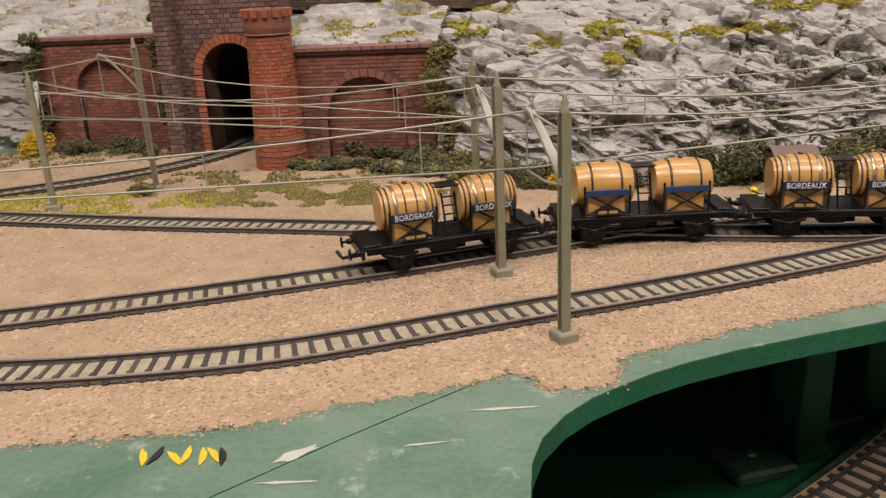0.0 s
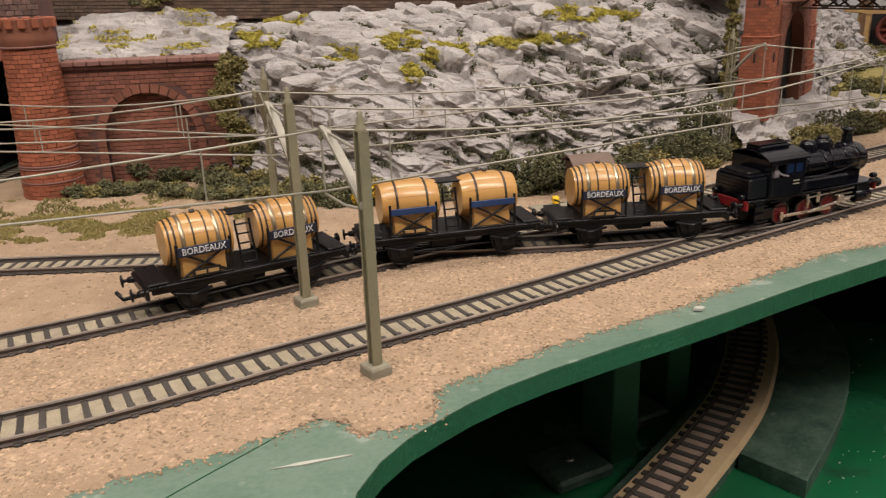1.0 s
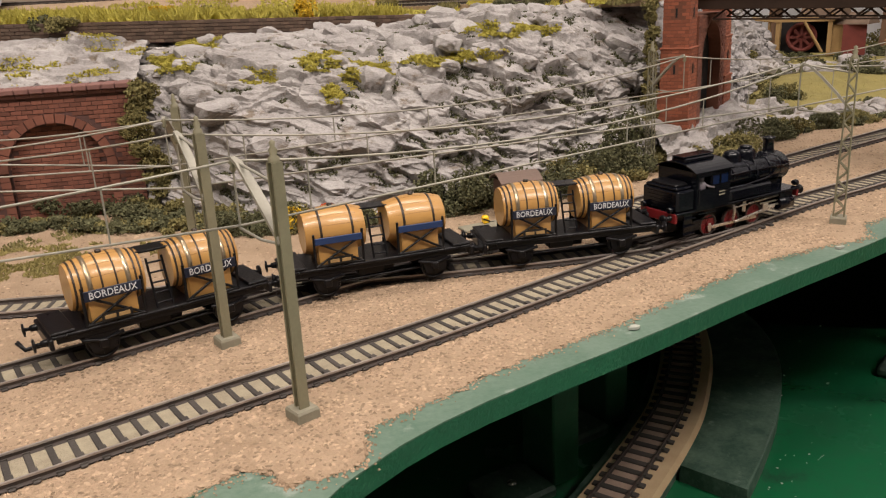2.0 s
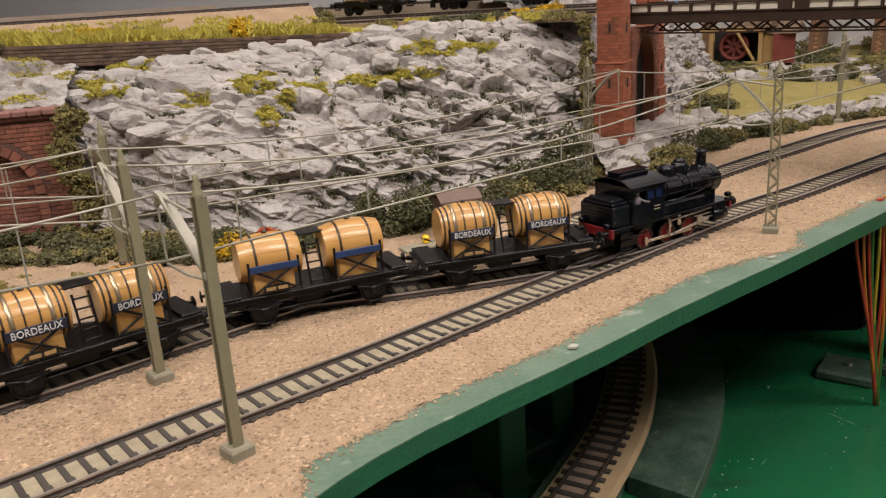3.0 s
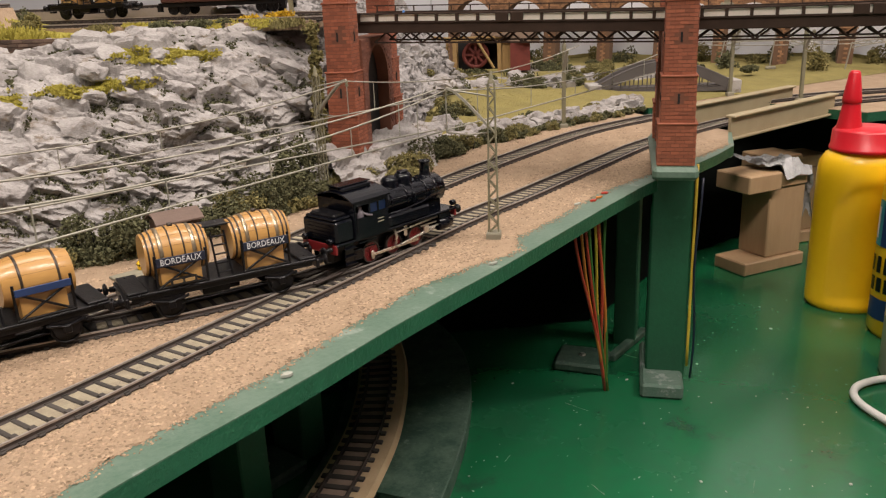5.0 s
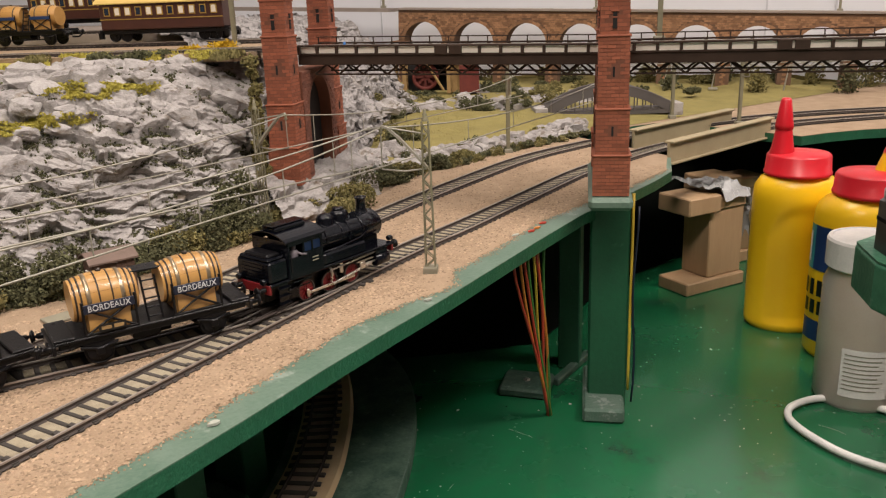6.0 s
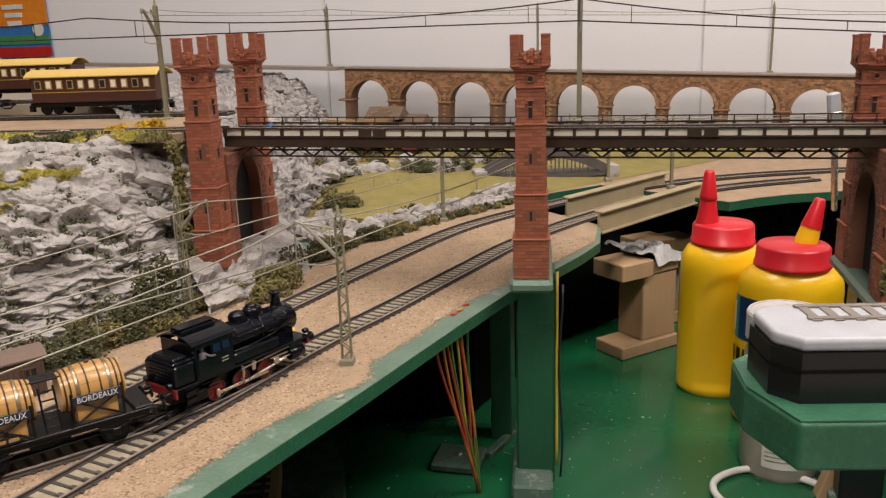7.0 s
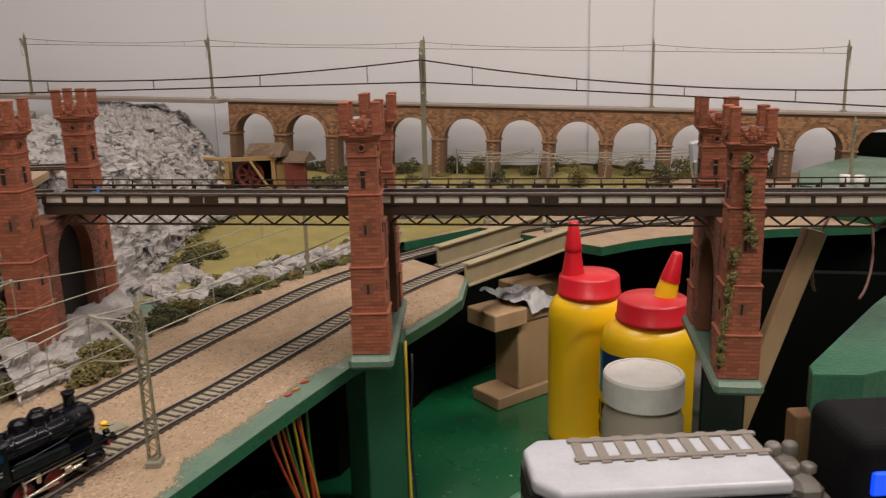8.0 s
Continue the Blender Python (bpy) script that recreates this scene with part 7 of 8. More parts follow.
def grass(name, cx, cy, z, rx, ry, n, mat, label, seed, s0=0.0009, tall=1.0):
    """Loose scatter of short tufts over an uneven patch."""
    r = random.Random(seed)
    m = Mesh()
    for _ in range(n):
        a, q = r.uniform(0, 6.28), math.sqrt(r.random())
        x, y = cx + rx * q * math.cos(a), cy + ry * q * math.sin(a)
        if turb((x, y, seed), 45, 2) < -0.12:
            continue
        zz = z(x, y) if callable(z) else z
        s = s0 * r.uniform(0.6, 1.6)
        e = Euler((r.uniform(-0.7, 0.7), r.uniform(-0.7, 0.7), r.uniform(0, 6))).to_matrix()
        m.add([Vector((x, y, zz)) + e @ (Vector(k) * s) for k in ((0.8, 0, 0), (-0.5, 0.7, 0), (-0.5, -0.7, 0), (0, 0, 1.8 * tall))], [(0, 1, 3), (1, 2, 3), (2, 0, 3)])
    return solid(name, m, mat, label, "grass", kind="stuff")


grass("edge_grass", 0.14, 0.830, lambda x, y: plateau(x, y - 0.804)[2], 0.19, 0.026, 12000, M["turf"], "long yellow-green grass above the edge wall", 31, 0.0017, 2.6)
grass("edge_grass", 0.40, 0.80, lambda x, y: plateau(x, y - 0.79)[2] + 0.001, 0.075, 0.02, 1600, M["turf"], "long yellow-green grass at the end of the upper level", 32, 0.0016, 1.3)
grass("track_grass", -0.11, 0.583, 0.001, 0.11, 0.026, 3500, M["turf"], "yellow-green grass between the left tracks", 33)
grass("track_grass", 0.045, 0.598, 0.001, 0.085, 0.030, 7000, M["meadow"], "pale yellow-green grass between the tower and the track", 37, 0.0008)
grass("track_grass", 0.0, 0.645, 0.001, 0.10, 0.022, 2200, M["olive"], "dull green scatter before the brick walls", 34)
grass("track_grass", -0.2, 0.72, 0.001, 0.12, 0.03, 2200, M["olive"], "dull green scatter at the wall foot", 35)
for k in range(30):
    x = 0.012 + 0.20 * k / 29
    y = 0.672 - max(0.0, x - 0.05) * 0.42 + rnd.uniform(-0.01, 0.008)
    bush(x, y, 0, 0.012, 0.009, 0.0085, M["bush"] if k % 3 else M["olive"], "low dark green scrub at the wall foot", 260, 700 + k)
for x, y, r, h, mt in ((-0.225, 0.735, 0.018, 0.022, "yellowbush"), (-0.19, 0.74, 0.02, 0.014, "bush"), (-0.15, 0.742, 0.02, 0.014, "bush"), (-0.125, 0.73, 0.014, 0.012, "bush"), (-0.075, 0.605, 0.016, 0.01, "olive"), (0.23, 0.81, 0.014, 0.018, "yellowbush"), (0.478, 0.797, 0.018, 0.014, "yellowbush"), (0.455, 0.79, 0.014, 0.010, "yellowbush"), (0.425, 0.785, 0.016, 0.009, "bush"), (0.405, 0.785, 0.016, 0.009, "bush"), (0.385, 0.79, 0.014, 0.009, "bush")):
    bush(x, y, 0.0 if y < 0.77 else plateau(x, y - 0.804)[2] if x < 0.3 else 0.110, r, r * 0.7, h, M[mt], "yellow foam bush on the grass" if mt == "yellowbush" else "dark green foam bush on the grass", 420, int(x * 999) + 5000)


def back_ground(x, y):
    h = 0.010 + 0.010 * turb((x, y, 2.0), 7, 3)
    over = max(0.0, 0.8 * x + 0.6 * y - 1.725)
    x, y = x - 0.8 * over, y - 0.6 * over
    return x, y, max(0.0005, h * min(1.0, max(0.0, (y - 0.81) * 8)))


sheet("valley_ground", back_ground, 0.56, 1.9, 0.80, 1.6, 150, 100, M["meadow"], "pale meadow and scrub in the valley behind the bridge", "ground")


def valley_foot(x):
    """Foot of the hillside that falls from the upper level to the valley."""
    pts = ((0.40, 0.72), (0.50, 0.742), (0.56, 0.775), (0.62, 0.825), (0.75, 0.985), (0.86, 1.13), (0.93, 1.27), (0.985, 1.36), (1.05, 1.47))
    for (a, b), (c, d) in zip(pts, pts[1:]):
        if x <= c:
            return b + (d - b) * (x - a) / (c - a)
    return pts[-1][1]


cliff("valley_rocks", 0.49, 1.02, 380, 150, valley_foot, [(0.0, -0.004), (0.012, 0.026), (0.04, 0.055), (0.08, 0.082), (0.13, 0.105), (0.2, 0.124), (0.4, 0.132)], 0.0068, "pale grey rocky hillside behind the bridge towers", None, "scree")
cliff("rock_low", 0.452, 0.560, 100, 44, lambda x: 0.652 + (x - 0.47) * 0.55, [(-0.004, -0.003), (0.002, 0.012), (0.014, 0.023), (0.045, 0.030)], 0.0045, "low pale rocks in front of the bridge tower")
grass("meadow_grass", 0.82, 0.90, lambda x, y: back_ground(x, y)[2], 0.12, 0.07, 900, M["meadow"], "short yellow meadow grass", 41, 0.0005)
for k in range(18):
    x = 0.70 + 0.55 * rnd.random()
    y = 0.98 + 0.28 * rnd.random() - (x - 0.9) * 0.35
    bush(x, y, 0.008, 0.016, 0.013, 0.012, M["bush"] if k % 4 else M["olive"], "dark green foam bush in the valley", 240, 800 + k, 0.0019)
vdir = Vector((0.6, -0.8, 0))
for k in range(20):
    q = Vector((1.02, 1.345, 0)) + vdir * (0.05 + 0.042 * k) - Vector((0.8, 0.6, 0)) * (rnd.uniform(0.03, 0.06) if k % 3 == 0 else -0.058)
    bush(q.x, q.y, 0.0, 0.028, 0.02, rnd.uniform(0.02, 0.042), M["bush"] if k % 2 else M["olive"], "dark shrub at the foot of the viaduct", 320, 840 + k, 0.0022)


for k in range(34):
    x = rnd.uniform(0.54, 0.95)
    u = rnd.uniform(0.01, 0.24)
    z = 0.02 + 0.4 * u
    bush(x, valley_foot(x) + u, z, 0.014, 0.012, 0.010, M["bush"] if k % 3 else M["olive"], "dark scrub growing on the rocky hillside", 160, 1500 + k, 0.0018)
for k in range(17):
    x = 0.60 + 0.27 * rnd.random()
    y = 0.778 + (x - 0.6) * 0.16 + rnd.uniform(-0.010, 0.016)
    bush(x, y, 0.0, rnd.uniform(0.007, 0.017), 0.010, rnd.uniform(0.005, 0.012), M["bush"] if k % 3 else M["olive"], "green foam bush along the far track", 220, 500 + k)
def boulder(x, y, z, rr, k, mat, label):
    m = Mesh()
    seedv = Vector((k * 3.1, 0, 0))
    for j in range(7):
        for i in range(12):
            a, e = 2 * math.pi * i / 12, math.pi * (j / 6) * 0.6
            d = Vector((math.cos(a) * math.sin(e + 0.001), math.sin(a) * math.sin(e + 0.001), math.cos(e)))
            s = rr * (0.8 + 0.6 * noise.noise(d * 1.7 + seedv))
            m.v.append((x + d.x * s * 1.3, y + d.y * s, z + d.z * s * 0.9))
    for j in range(6):
        for i in range(12):
            m.f.append((j * 12 + i, (j + 1) * 12 + i, (j + 1) * 12 + (i + 1) % 12, j * 12 + (i + 1) % 12))
            m.s.append(False)
    solid("boulder", m, M[mat], label, "rock", "boulders")


for k in range(64):
    x = 0.605 + 0.30 * k / 63
    boulder(x, 0.752 + (x - 0.647) * 0.19 + rnd.uniform(0.006, 0.045), 0.0, rnd.uniform(0.007, 0.015), k, "rock", "pale grey rock beside the far track")
for k in range(26):
    x = 0.80 + 0.24 * rnd.random()
    boulder(x, 1.045 + rnd.uniform(-0.012, 0.05) - (x - 0.9) * 0.1, 0.004, rnd.uniform(0.010, 0.022), 200 + k, "rock", "pale grey rock at the back of the meadow")
scrub = random.Random(77)
for k in range(46):
    x, y = scrub.uniform(0.74, 1.10), scrub.uniform(0.95, 1.22)
    if 0.8 * x + 0.6 * y > 1.56 or (x < 0.86 and y < 0.99):
        continue
    if k % 3:
        bush(x, y, 0.006, scrub.uniform(0.012, 0.024), 0.014, scrub.uniform(0.010, 0.022), M["bush"] if k % 2 else M["olive"], "dark scrub behind the meadow", 240, 2600 + k, 0.0017)
    else:
        boulder(x, y, 0.003, scrub.uniform(0.012, 0.024), 300 + k, "scree", "grey rock in the scrub behind the meadow")
for k in range(12):
    boulder(rnd.uniform(0.60, 0.68), rnd.uniform(0.80, 0.87), 0.0, rnd.uniform(0.010, 0.02), 240 + k, "rock", "pale grey rock at the foot of the hillside")
for k in range(26):
    x = 0.60 + 0.27 * k / 25
    bush(x, 0.746 + (x - 0.647) * 0.19 + rnd.uniform(-0.006, 0.004), 0.0, rnd.uniform(0.006, 0.010), 0.007, rnd.uniform(0.006, 0.010), M["bush"] if k % 3 else M["olive"], "small round green bush along the far track", 150, 2100 + k)
for k in range(12):
    bush(rnd.uniform(0.66, 0.73), rnd.uniform(0.85, 0.96), 0.004, 0.014, 0.012, rnd.uniform(0.010, 0.02), M["olive"] if k % 3 else M["bush"], "olive green bush at the edge of the meadow", 220, 2200 + k, 0.0016)
for k in range(14):
    bush(rnd.uniform(0.82, 1.05), rnd.uniform(1.10, 1.2), 0.006, 0.022, 0.016, rnd.uniform(0.012, 0.022), M["bush"] if k % 2 else M["olive"], "dark shrub behind the meadow", 220, 2300 + k, 0.002)
for x, y in ((0.545, 0.705), (0.565, 0.715), (0.585, 0.722), (0.60, 0.733)):
    bush(x, y, 0.0, 0.016, 0.011, 0.013, M["bush"], "dark green scrub below the bridge tower", 300, int(x * 4000))
bush(0.516, 0.664, 0.0, 0.020, 0.013, 0.021, M["olive"], "tall olive bush in front of the bridge tower", 900, 2401)
bush(0.490, 0.648, 0.0, 0.016, 0.011, 0.014, M["olive"], "low olive bush in front of the rocks", 600, 2402)
for k in range(70):
    x, u = rnd.uniform(0.62, 0.99), rnd.uniform(0.0, 0.16)
    z = 0.02 + 0.75 * u if u < 0.08 else 0.08 + 0.45 * (u - 0.08)
    boulder(x, valley_foot(x) + u, z - 0.004, rnd.uniform(0.008, 0.018), 50 + k, "scree" if k % 3 else "rock", "grey rubble block on the hillside")


# ---- far right decks, girders, blocks ----
def girder(a, b, h, label):
    d = Vector(b) - Vector(a)
    L = d.length
    ob = thing("side_girder", a[0], a[1], 0.0, math.degrees(math.atan2(d.y, d.x)), label=label, category="girder", group="card girders")
    part("web", Mesh().box(L, 0.003, h, pose(L / 2, 0, h / 2 - 0.006), 0.0006), M["beam"], ob)
    part("top_flange", Mesh().box(L, 0.010, 0.0022, pose(L / 2, 0, h - 0.006), 0.0006), M["beam"], ob)
    part("bottom_flange", Mesh().box(L, 0.010, 0.0022, pose(L / 2, 0, -0.006), 0.0006), M["beam"], ob)


girder((0.836, 0.640), (1.030, 0.664), 0.020, "pale card side girder bridging the gap between the decks")
girder((0.868, 0.712), (1.06, 0.735), 0.020, "pale card side girder behind the track")
far_deck = [(1.02, 0.62), (1.06, 0.612), (1.10, 0.598), (1.155, 0.567), (1.22, 0.52), (1.3, 0.45), (1.82, 0.45), (1.18, 1.3), (0.9, 1.3), (0.9, 0.80), (1.01, 0.79)]
slab_from(far_deck, -0.010, 0.0, M["sand"], M["greenside"], "far_deck", "sand-covered far deck with a green painted edge", "baseboard")


def timber_block(x, y, rz, h=0.105):
    ob = thing("timber_stand", x, y, FLOOR, rz, label="bare pine stand of stacked blocks under the track gap", category="stand", group="timber stands")
    part("base_block", Mesh().box(0.083, 0.043, 0.0135, pose(0, 0, 0.00675), 0.0012), M["wood"], ob)
    part("upright", Mesh().box(0.049, 0.038, h - 0.0315, pose(0.0155, 0.0025, 0.0135 + (h - 0.0315) / 2), 0.0012), M["wood"], ob)
    part("top_block", Mesh().box(0.044, 0.046, 0.018, pose(-0.0245, -0.0015, h - 0.009), 0.0012), M["wood"], ob)
    part("end_block", Mesh().box(0.042, 0.040, 0.013, pose(0.0190, 0.0015, h - 0.0115), 0.0012), M["wood"], ob)


timber_block(0.9405, 0.6735, -7)
timber_block(1.035, 0.715, -12)
m = Mesh()
film_at = pose(0.9405, 0.6735, FLOOR + 0.105, 0, 0, -7)
for j in range(15):
    for i in range(29):
        u, v = -0.014 + 0.125 * i / 28, -0.021 + 0.062 * j / 14
        fold = turb((u, v, 1), 40, 4)
        heap = 0.0045 + 0.011 * abs(fold)
        edge = 0.0405
        if u < edge:
            front = max(0.0, -0.012 - v) if u > 0 else 0.0
            p = Vector((u, v - 0.3 * front, heap - 1.1 * front - (0.004 if u > 0 else 0.0)))
        else:
            hang = (u - edge) * (0.95 if v < 0.0 else 0.45) * (0.9 + 0.5 * turb((v, 3, 1), 50, 2))
            p = Vector((edge + 0.004 + 0.007 * fold + 0.1 * hang, v * (0.85 - 4.5 * hang * (v < 0)) - 0.10 * hang, 0.003 - hang))
        m.v.append(film_at @ p)
for j in range(14):
    for i in range(28):
        a = j * 29 + i
        m.f.append((a, a + 1, a + 30, a + 29))
        m.s.append(False)
solid("crumpled_film", m, M["clear"], "crumpled grey plastic film draped over the timber stand", "film")


# ---- glue bottles, jar ----
def bottle(x, y, rz, h_body, r, tipdx, tall, label):
    ob = thing("glue_bottle", x, y, FLOOR, rz, label=label, category="bottle", group="glue bottles")
    sq = pose(0, 0, 0) @ Matrix.Diagonal((1.0, 0.8, 1.0, 1.0))
    if tall:
        prof = [(r * 0.9, 0), (r, 0.004)] + [(r, 0.004 + (h_body * 0.86 - 0.004) * i / 30) for i in range(1, 31)] + [ (r * 0.97, h_body * 0.93), (r * 0.85, h_body * 0.98), (r * 0.72, h_body)]
    else:
        prof = [(r * 0.92, 0), (r, 0.005), (r, h_body * 0.85), (r * 0.985, h_body * 0.90), (r * 0.93, h_body * 0.945), (r * 0.82, h_body * 0.98), (r * 0.68, h_body)]
    body = part("body", Mesh().lathe(prof, sq, 64), M["yellow"], ob, "yellow plastic body")
    if tall:
        # shallow pressed panels with rounded tops on both broad faces
        for v in body.data.vertices:
            head = h_body * 0.80
            over = max(0.0, v.co.z - (head - 0.024))
            out = max(math.hypot(v.co.x, over) / 0.0275, (0.012 - v.co.z) / 0.003 if v.co.z < 0.012 else 0.0)
            v.co.y *= 1.0 - 0.085 * max(0.0, min(1.0, (1.0 - out) / 0.16))
    cr, ch = (r * 0.76, 0.017) if tall else (r * 0.70, 0.0165)
    part("cap", Mesh().lathe([(cr, h_body), (cr * 1.03, h_body + 0.001), (cr * 1.03, h_body + 0.003), (cr, h_body + 0.0036), (cr * 0.97, h_body + ch), (cr * 0.91, h_body + ch + 0.0022), (cr * 0.3, h_body + ch + 0.004)], None, 48), M["redcap"], ob, "red screw cap")
    lean = pose(tipdx, 0, h_body + 0.02, 0, 0 if tall else 14, 0)
    if tall:
        part("nozzle", Mesh().lathe([(0.0112, -0.002), (0.0092, 0.006), (0.0068, 0.022)], lean, 24), M["redcap"], ob, "tapered red nozzle")
        part("nozzle_tip", Mesh().lathe([(0.0068, 0.0205), (0.0080, 0.021), (0.0077, 0.025), (0.0046, 0.046), (0.0034, 0.048), (0, 0.048)], lean, 24), M["redcap"], ob, "removable red nozzle tip")
    else:
        part("nozzle", Mesh().lathe([(0.0098, -0.003), (0.0086, 0.008), (0.0078, 0.014)], lean, 24), M["yellow"], ob, "yellow nozzle base")
        part("nozzle_tip", Mesh().lathe([(0.0086, 0.013), (0.0080, 0.016), (0.0046, 0.036), (0.0034, 0.038), (0, 0.038)], lean, 24), M["redcap"], ob, "red nozzle cap")
    return ob, body


b1, _ = bottle(0.912, 0.556, -40, 0.144, 0.037, -0.015, True, "tall yellow glue bottle with red nozzle cap")
b2, _ = bottle(0.8975, 0.4795, -40, 0.140, 0.0430, 0.010, False, "squat yellow glue bottle with red cap and blue label")


def curved_label(parent, r, a0, a1, z0, z1, mat, name, label="", bulge=0.0006, sy=0.8):
    m = Mesh()
    n = 10
    p = []
    for i in range(n + 1):
        a = radians(a0 + (a1 - a0) * i / n)
        for z in (z0, z1):
            p.append(((r + bulge) * math.cos(a), (r + bulge) * math.sin(a) * sy, z))
    m.add(p, [(2 * i, 2 * i + 2, 2 * i + 3, 2 * i + 1) for i in range(n)], True)
    return part(name, m, mat, parent, label)


curved_label(b2, 0.0430, -172, -105, 0.078, 0.116, M["bluelabel"], "label_panel", "dark blue printed label")
curved_label(b2, 0.0430, -188, -172, 0.078, 0.116, M["teal"], "label_stripe", "teal printed stripe")
curved_label(b2, 0.0430, -184, -178, 0.084, 0.110, M["white"], "print_bar", bulge=0.0012)
for k in range(4):
    curved_label(b2, 0.0430, -186 + 13 * k, -178 + 13 * k, 0.056, 0.070, M["black"], "print_bar", bulge=0.0010)
    curved_label(b2, 0.0430, -183 + 13 * k, -174 + 13 * k, 0.040, 0.052, M["black"], "print_bar", bulge=0.0010)
curved_label(b2, 0.0430, -185, -130, 0.016, 0.034, M["bluelabel"], "label_panel", "dark blue printed label")
for k in range(22):
    curved_label(b1, 0.037, -76, -72.5, 0.020 + 0.0042 * k, 0.0222 + 0.0042 * k, M["black"], "print_bar")
curved_label(b1, 0.037, -203, -197, 0.03, 0.108, M["black"], "print_bar")


def jar(x, y):
    ob = thing("plastic_jar", x, y, FLOOR, -40, label="cloudy plastic jar with white screw lid", category="jar")
    r = 0.0298
    part("body", Mesh().lathe([(r - 0.002, 0), (r, 0.004), (r, 0.094), (r - 0.003, 0.102), (r - 0.004, 0.108)], None, 40), M["jar"], ob)
    part("lid", Mesh().lathe([(r - 0.001, 0.106), (r, 0.107), (r, 0.126), (r - 0.001, 0.128), (r - 0.0035, 0.1285), (r - 0.004, 0.1275), (0, 0.1275)], None, 48, smooth=False), M["white"], ob, "white screw lid")
    part("contents", Mesh().lathe([(r - 0.005, 0.004), (r - 0.003, 0.008), (r - 0.003, 0.03), (0, 0.034)], None, 28), M["cork"], ob, "brown grains at the bottom of the jar")
    lb = curved_label(ob, r, -134, -70, 0.012, 0.050, M["white"], "paper_label", "white paper label", sy=1.0)
    for k in range(9):
        curved_label(ob, r, -130, -78 - 4 * (k * 7 % 3), 0.0452 - 0.0034 * k, 0.0460 - 0.0034 * k, M["mastbase"], "print_bar", bulge=0.0011, sy=1.0)


jar(0.8185, 0.4365)


def cables():
    cols = ("wirered", "wireorange", "wirered", "wiregreen", "wireyellow", "wirered", "wireorange", "wiregreen")
    ob = thing("cable_bundle", 0.616, 0.561, FLOOR, 0, label="bundle of red, orange and green cables hanging below the deck", category="cable")
    r = random.Random(3)
    for k, c in enumerate(cols):
        dx, dy = -0.058 + 0.0045 * k, -0.03 + 0.001 * k
        pts = []
        for i in range(9):
            t = i / 8
            w = (1 - t) ** 1.1
            pts.append((dx * (1 - w) + 0.0012 * math.sin(k * 2 + i * 0.7), dy * (1 - w) + 0.0012 * math.cos(k + i * 0.8), 0.144 * t))
        part("cable", Mesh().tube(pts, 0.0010, 6), M[c], ob)
    o2 = thing("side_cable", 0.0, 0.0, 0, 0, label="yellow cable running down the green column", category="cable")
    q = T3 + U * 0.0178 + N * 0.036
    part("cable", Mesh().tube([(q.x, q.y, FLOOR + 0.016 + 0.017 * i) for i in range(10)], 0.0011, 6), M["wireyellow"], o2)
    part("blue_cable", Mesh().tube([(q.x + 0.002 + 0.002 * math.sin(i * 0.9), q.y - 0.002, FLOOR + 0.006 + 0.017 * i) for i in range(10)], 0.0009, 6), M["plate"], o2, "thin dark blue cable")
    o3 = thing("power_lead", 0.0, 0.0, 0, 0, label="thick white cord looped on the green floor", category="cable")
    loop = spline([(0.81, 0.35, FLOOR + 0.004), (0.808, 0.376, FLOOR + 0.004), (0.807, 0.41, FLOOR + 0.004), (0.793, 0.4425, FLOOR + 0.004), (0.765, 0.452, FLOOR + 0.004), (0.744, 0.444, FLOOR + 0.004), (0.732, 0.42, FLOOR + 0.004), (0.728, 0.385, FLOOR + 0.004), (0.74, 0.34, FLOOR + 0.004)], 0.004)
    part("cord", Mesh().tube(loop, 0.0028, 8), M["white"], o3)


cables()


# ---- coaches on the upper level ----
def coach(x, y, rz, L, label, tank=False):
    ob = thing("coach", x, y, 0.1197, rz, label=label, category="coach", group="coaches on the upper track")
    part("underframe", Mesh().box(L, 0.024, 0.004, pose(0, 0, 0.009), 0.0006), M["chassis"], ob)
    part("body", Mesh().box(L - 0.008, 0.029, 0.024, pose(0, 0, 0.023), 0.001), M["coach"], ob)
    roof = Mesh()
    arc = [(-0.0165 + 0.033 * i / 12, 0.006 * math.sin(math.pi * i / 12) ** 0.7) for i in range(13)]
    prof = arc + [(a, b - 0.001) for a, b in arc[::-1]]
    n = len(prof)
    p = [(sx, a, 0.035 + b) for sx in (-L / 2, L / 2) for a, b in prof]
    roof.add(p, [(i, (i + 1) % n, n + (i + 1) % n, n + i) for i in range(n)] + [tuple(range(n)), tuple(range(n, 2 * n))[::-1]])
    part("roof", roof, M["cream"], ob, "cream-yellow arched roof")
    k = int(L / 0.011)
    for s in (-1, 1):
        for i in range(k):
            u = -L / 2 + 0.012 + (L - 0.024) * i / (k - 1)
            w = part("window", Mesh().box(0.0062, 0.0006, 0.0082, pose(u, s * 0.0148, 0.0275)), M["gold"], ob, "gilt-framed window")
            part("pane", Mesh().box(0.0042, 0.0006, 0.0062, pose(u, s * 0.0152, 0.0275)), M["deckpale"] if i % 3 else M["glass"], w)
        part("waist_line", Mesh().box(L - 0.008, 0.0004, 0.0008, pose(0, s * 0.0147, 0.0205)), M["gold"], ob)
        for sx in (-1, 1):
            for w in (-0.006, 0.006):
                wheel(0.0052, 0.0022, M["chassis"], 6, ob, pose(sx * (L / 2 - 0.02) + w, s * 0.009, 0.0052), tyre=False)
            part("end_step", Mesh().box(0.004, 0.004, 0.006, pose(sx * (L / 2 - 0.002), s * 0.012, 0.006)), M["chassis"], ob)


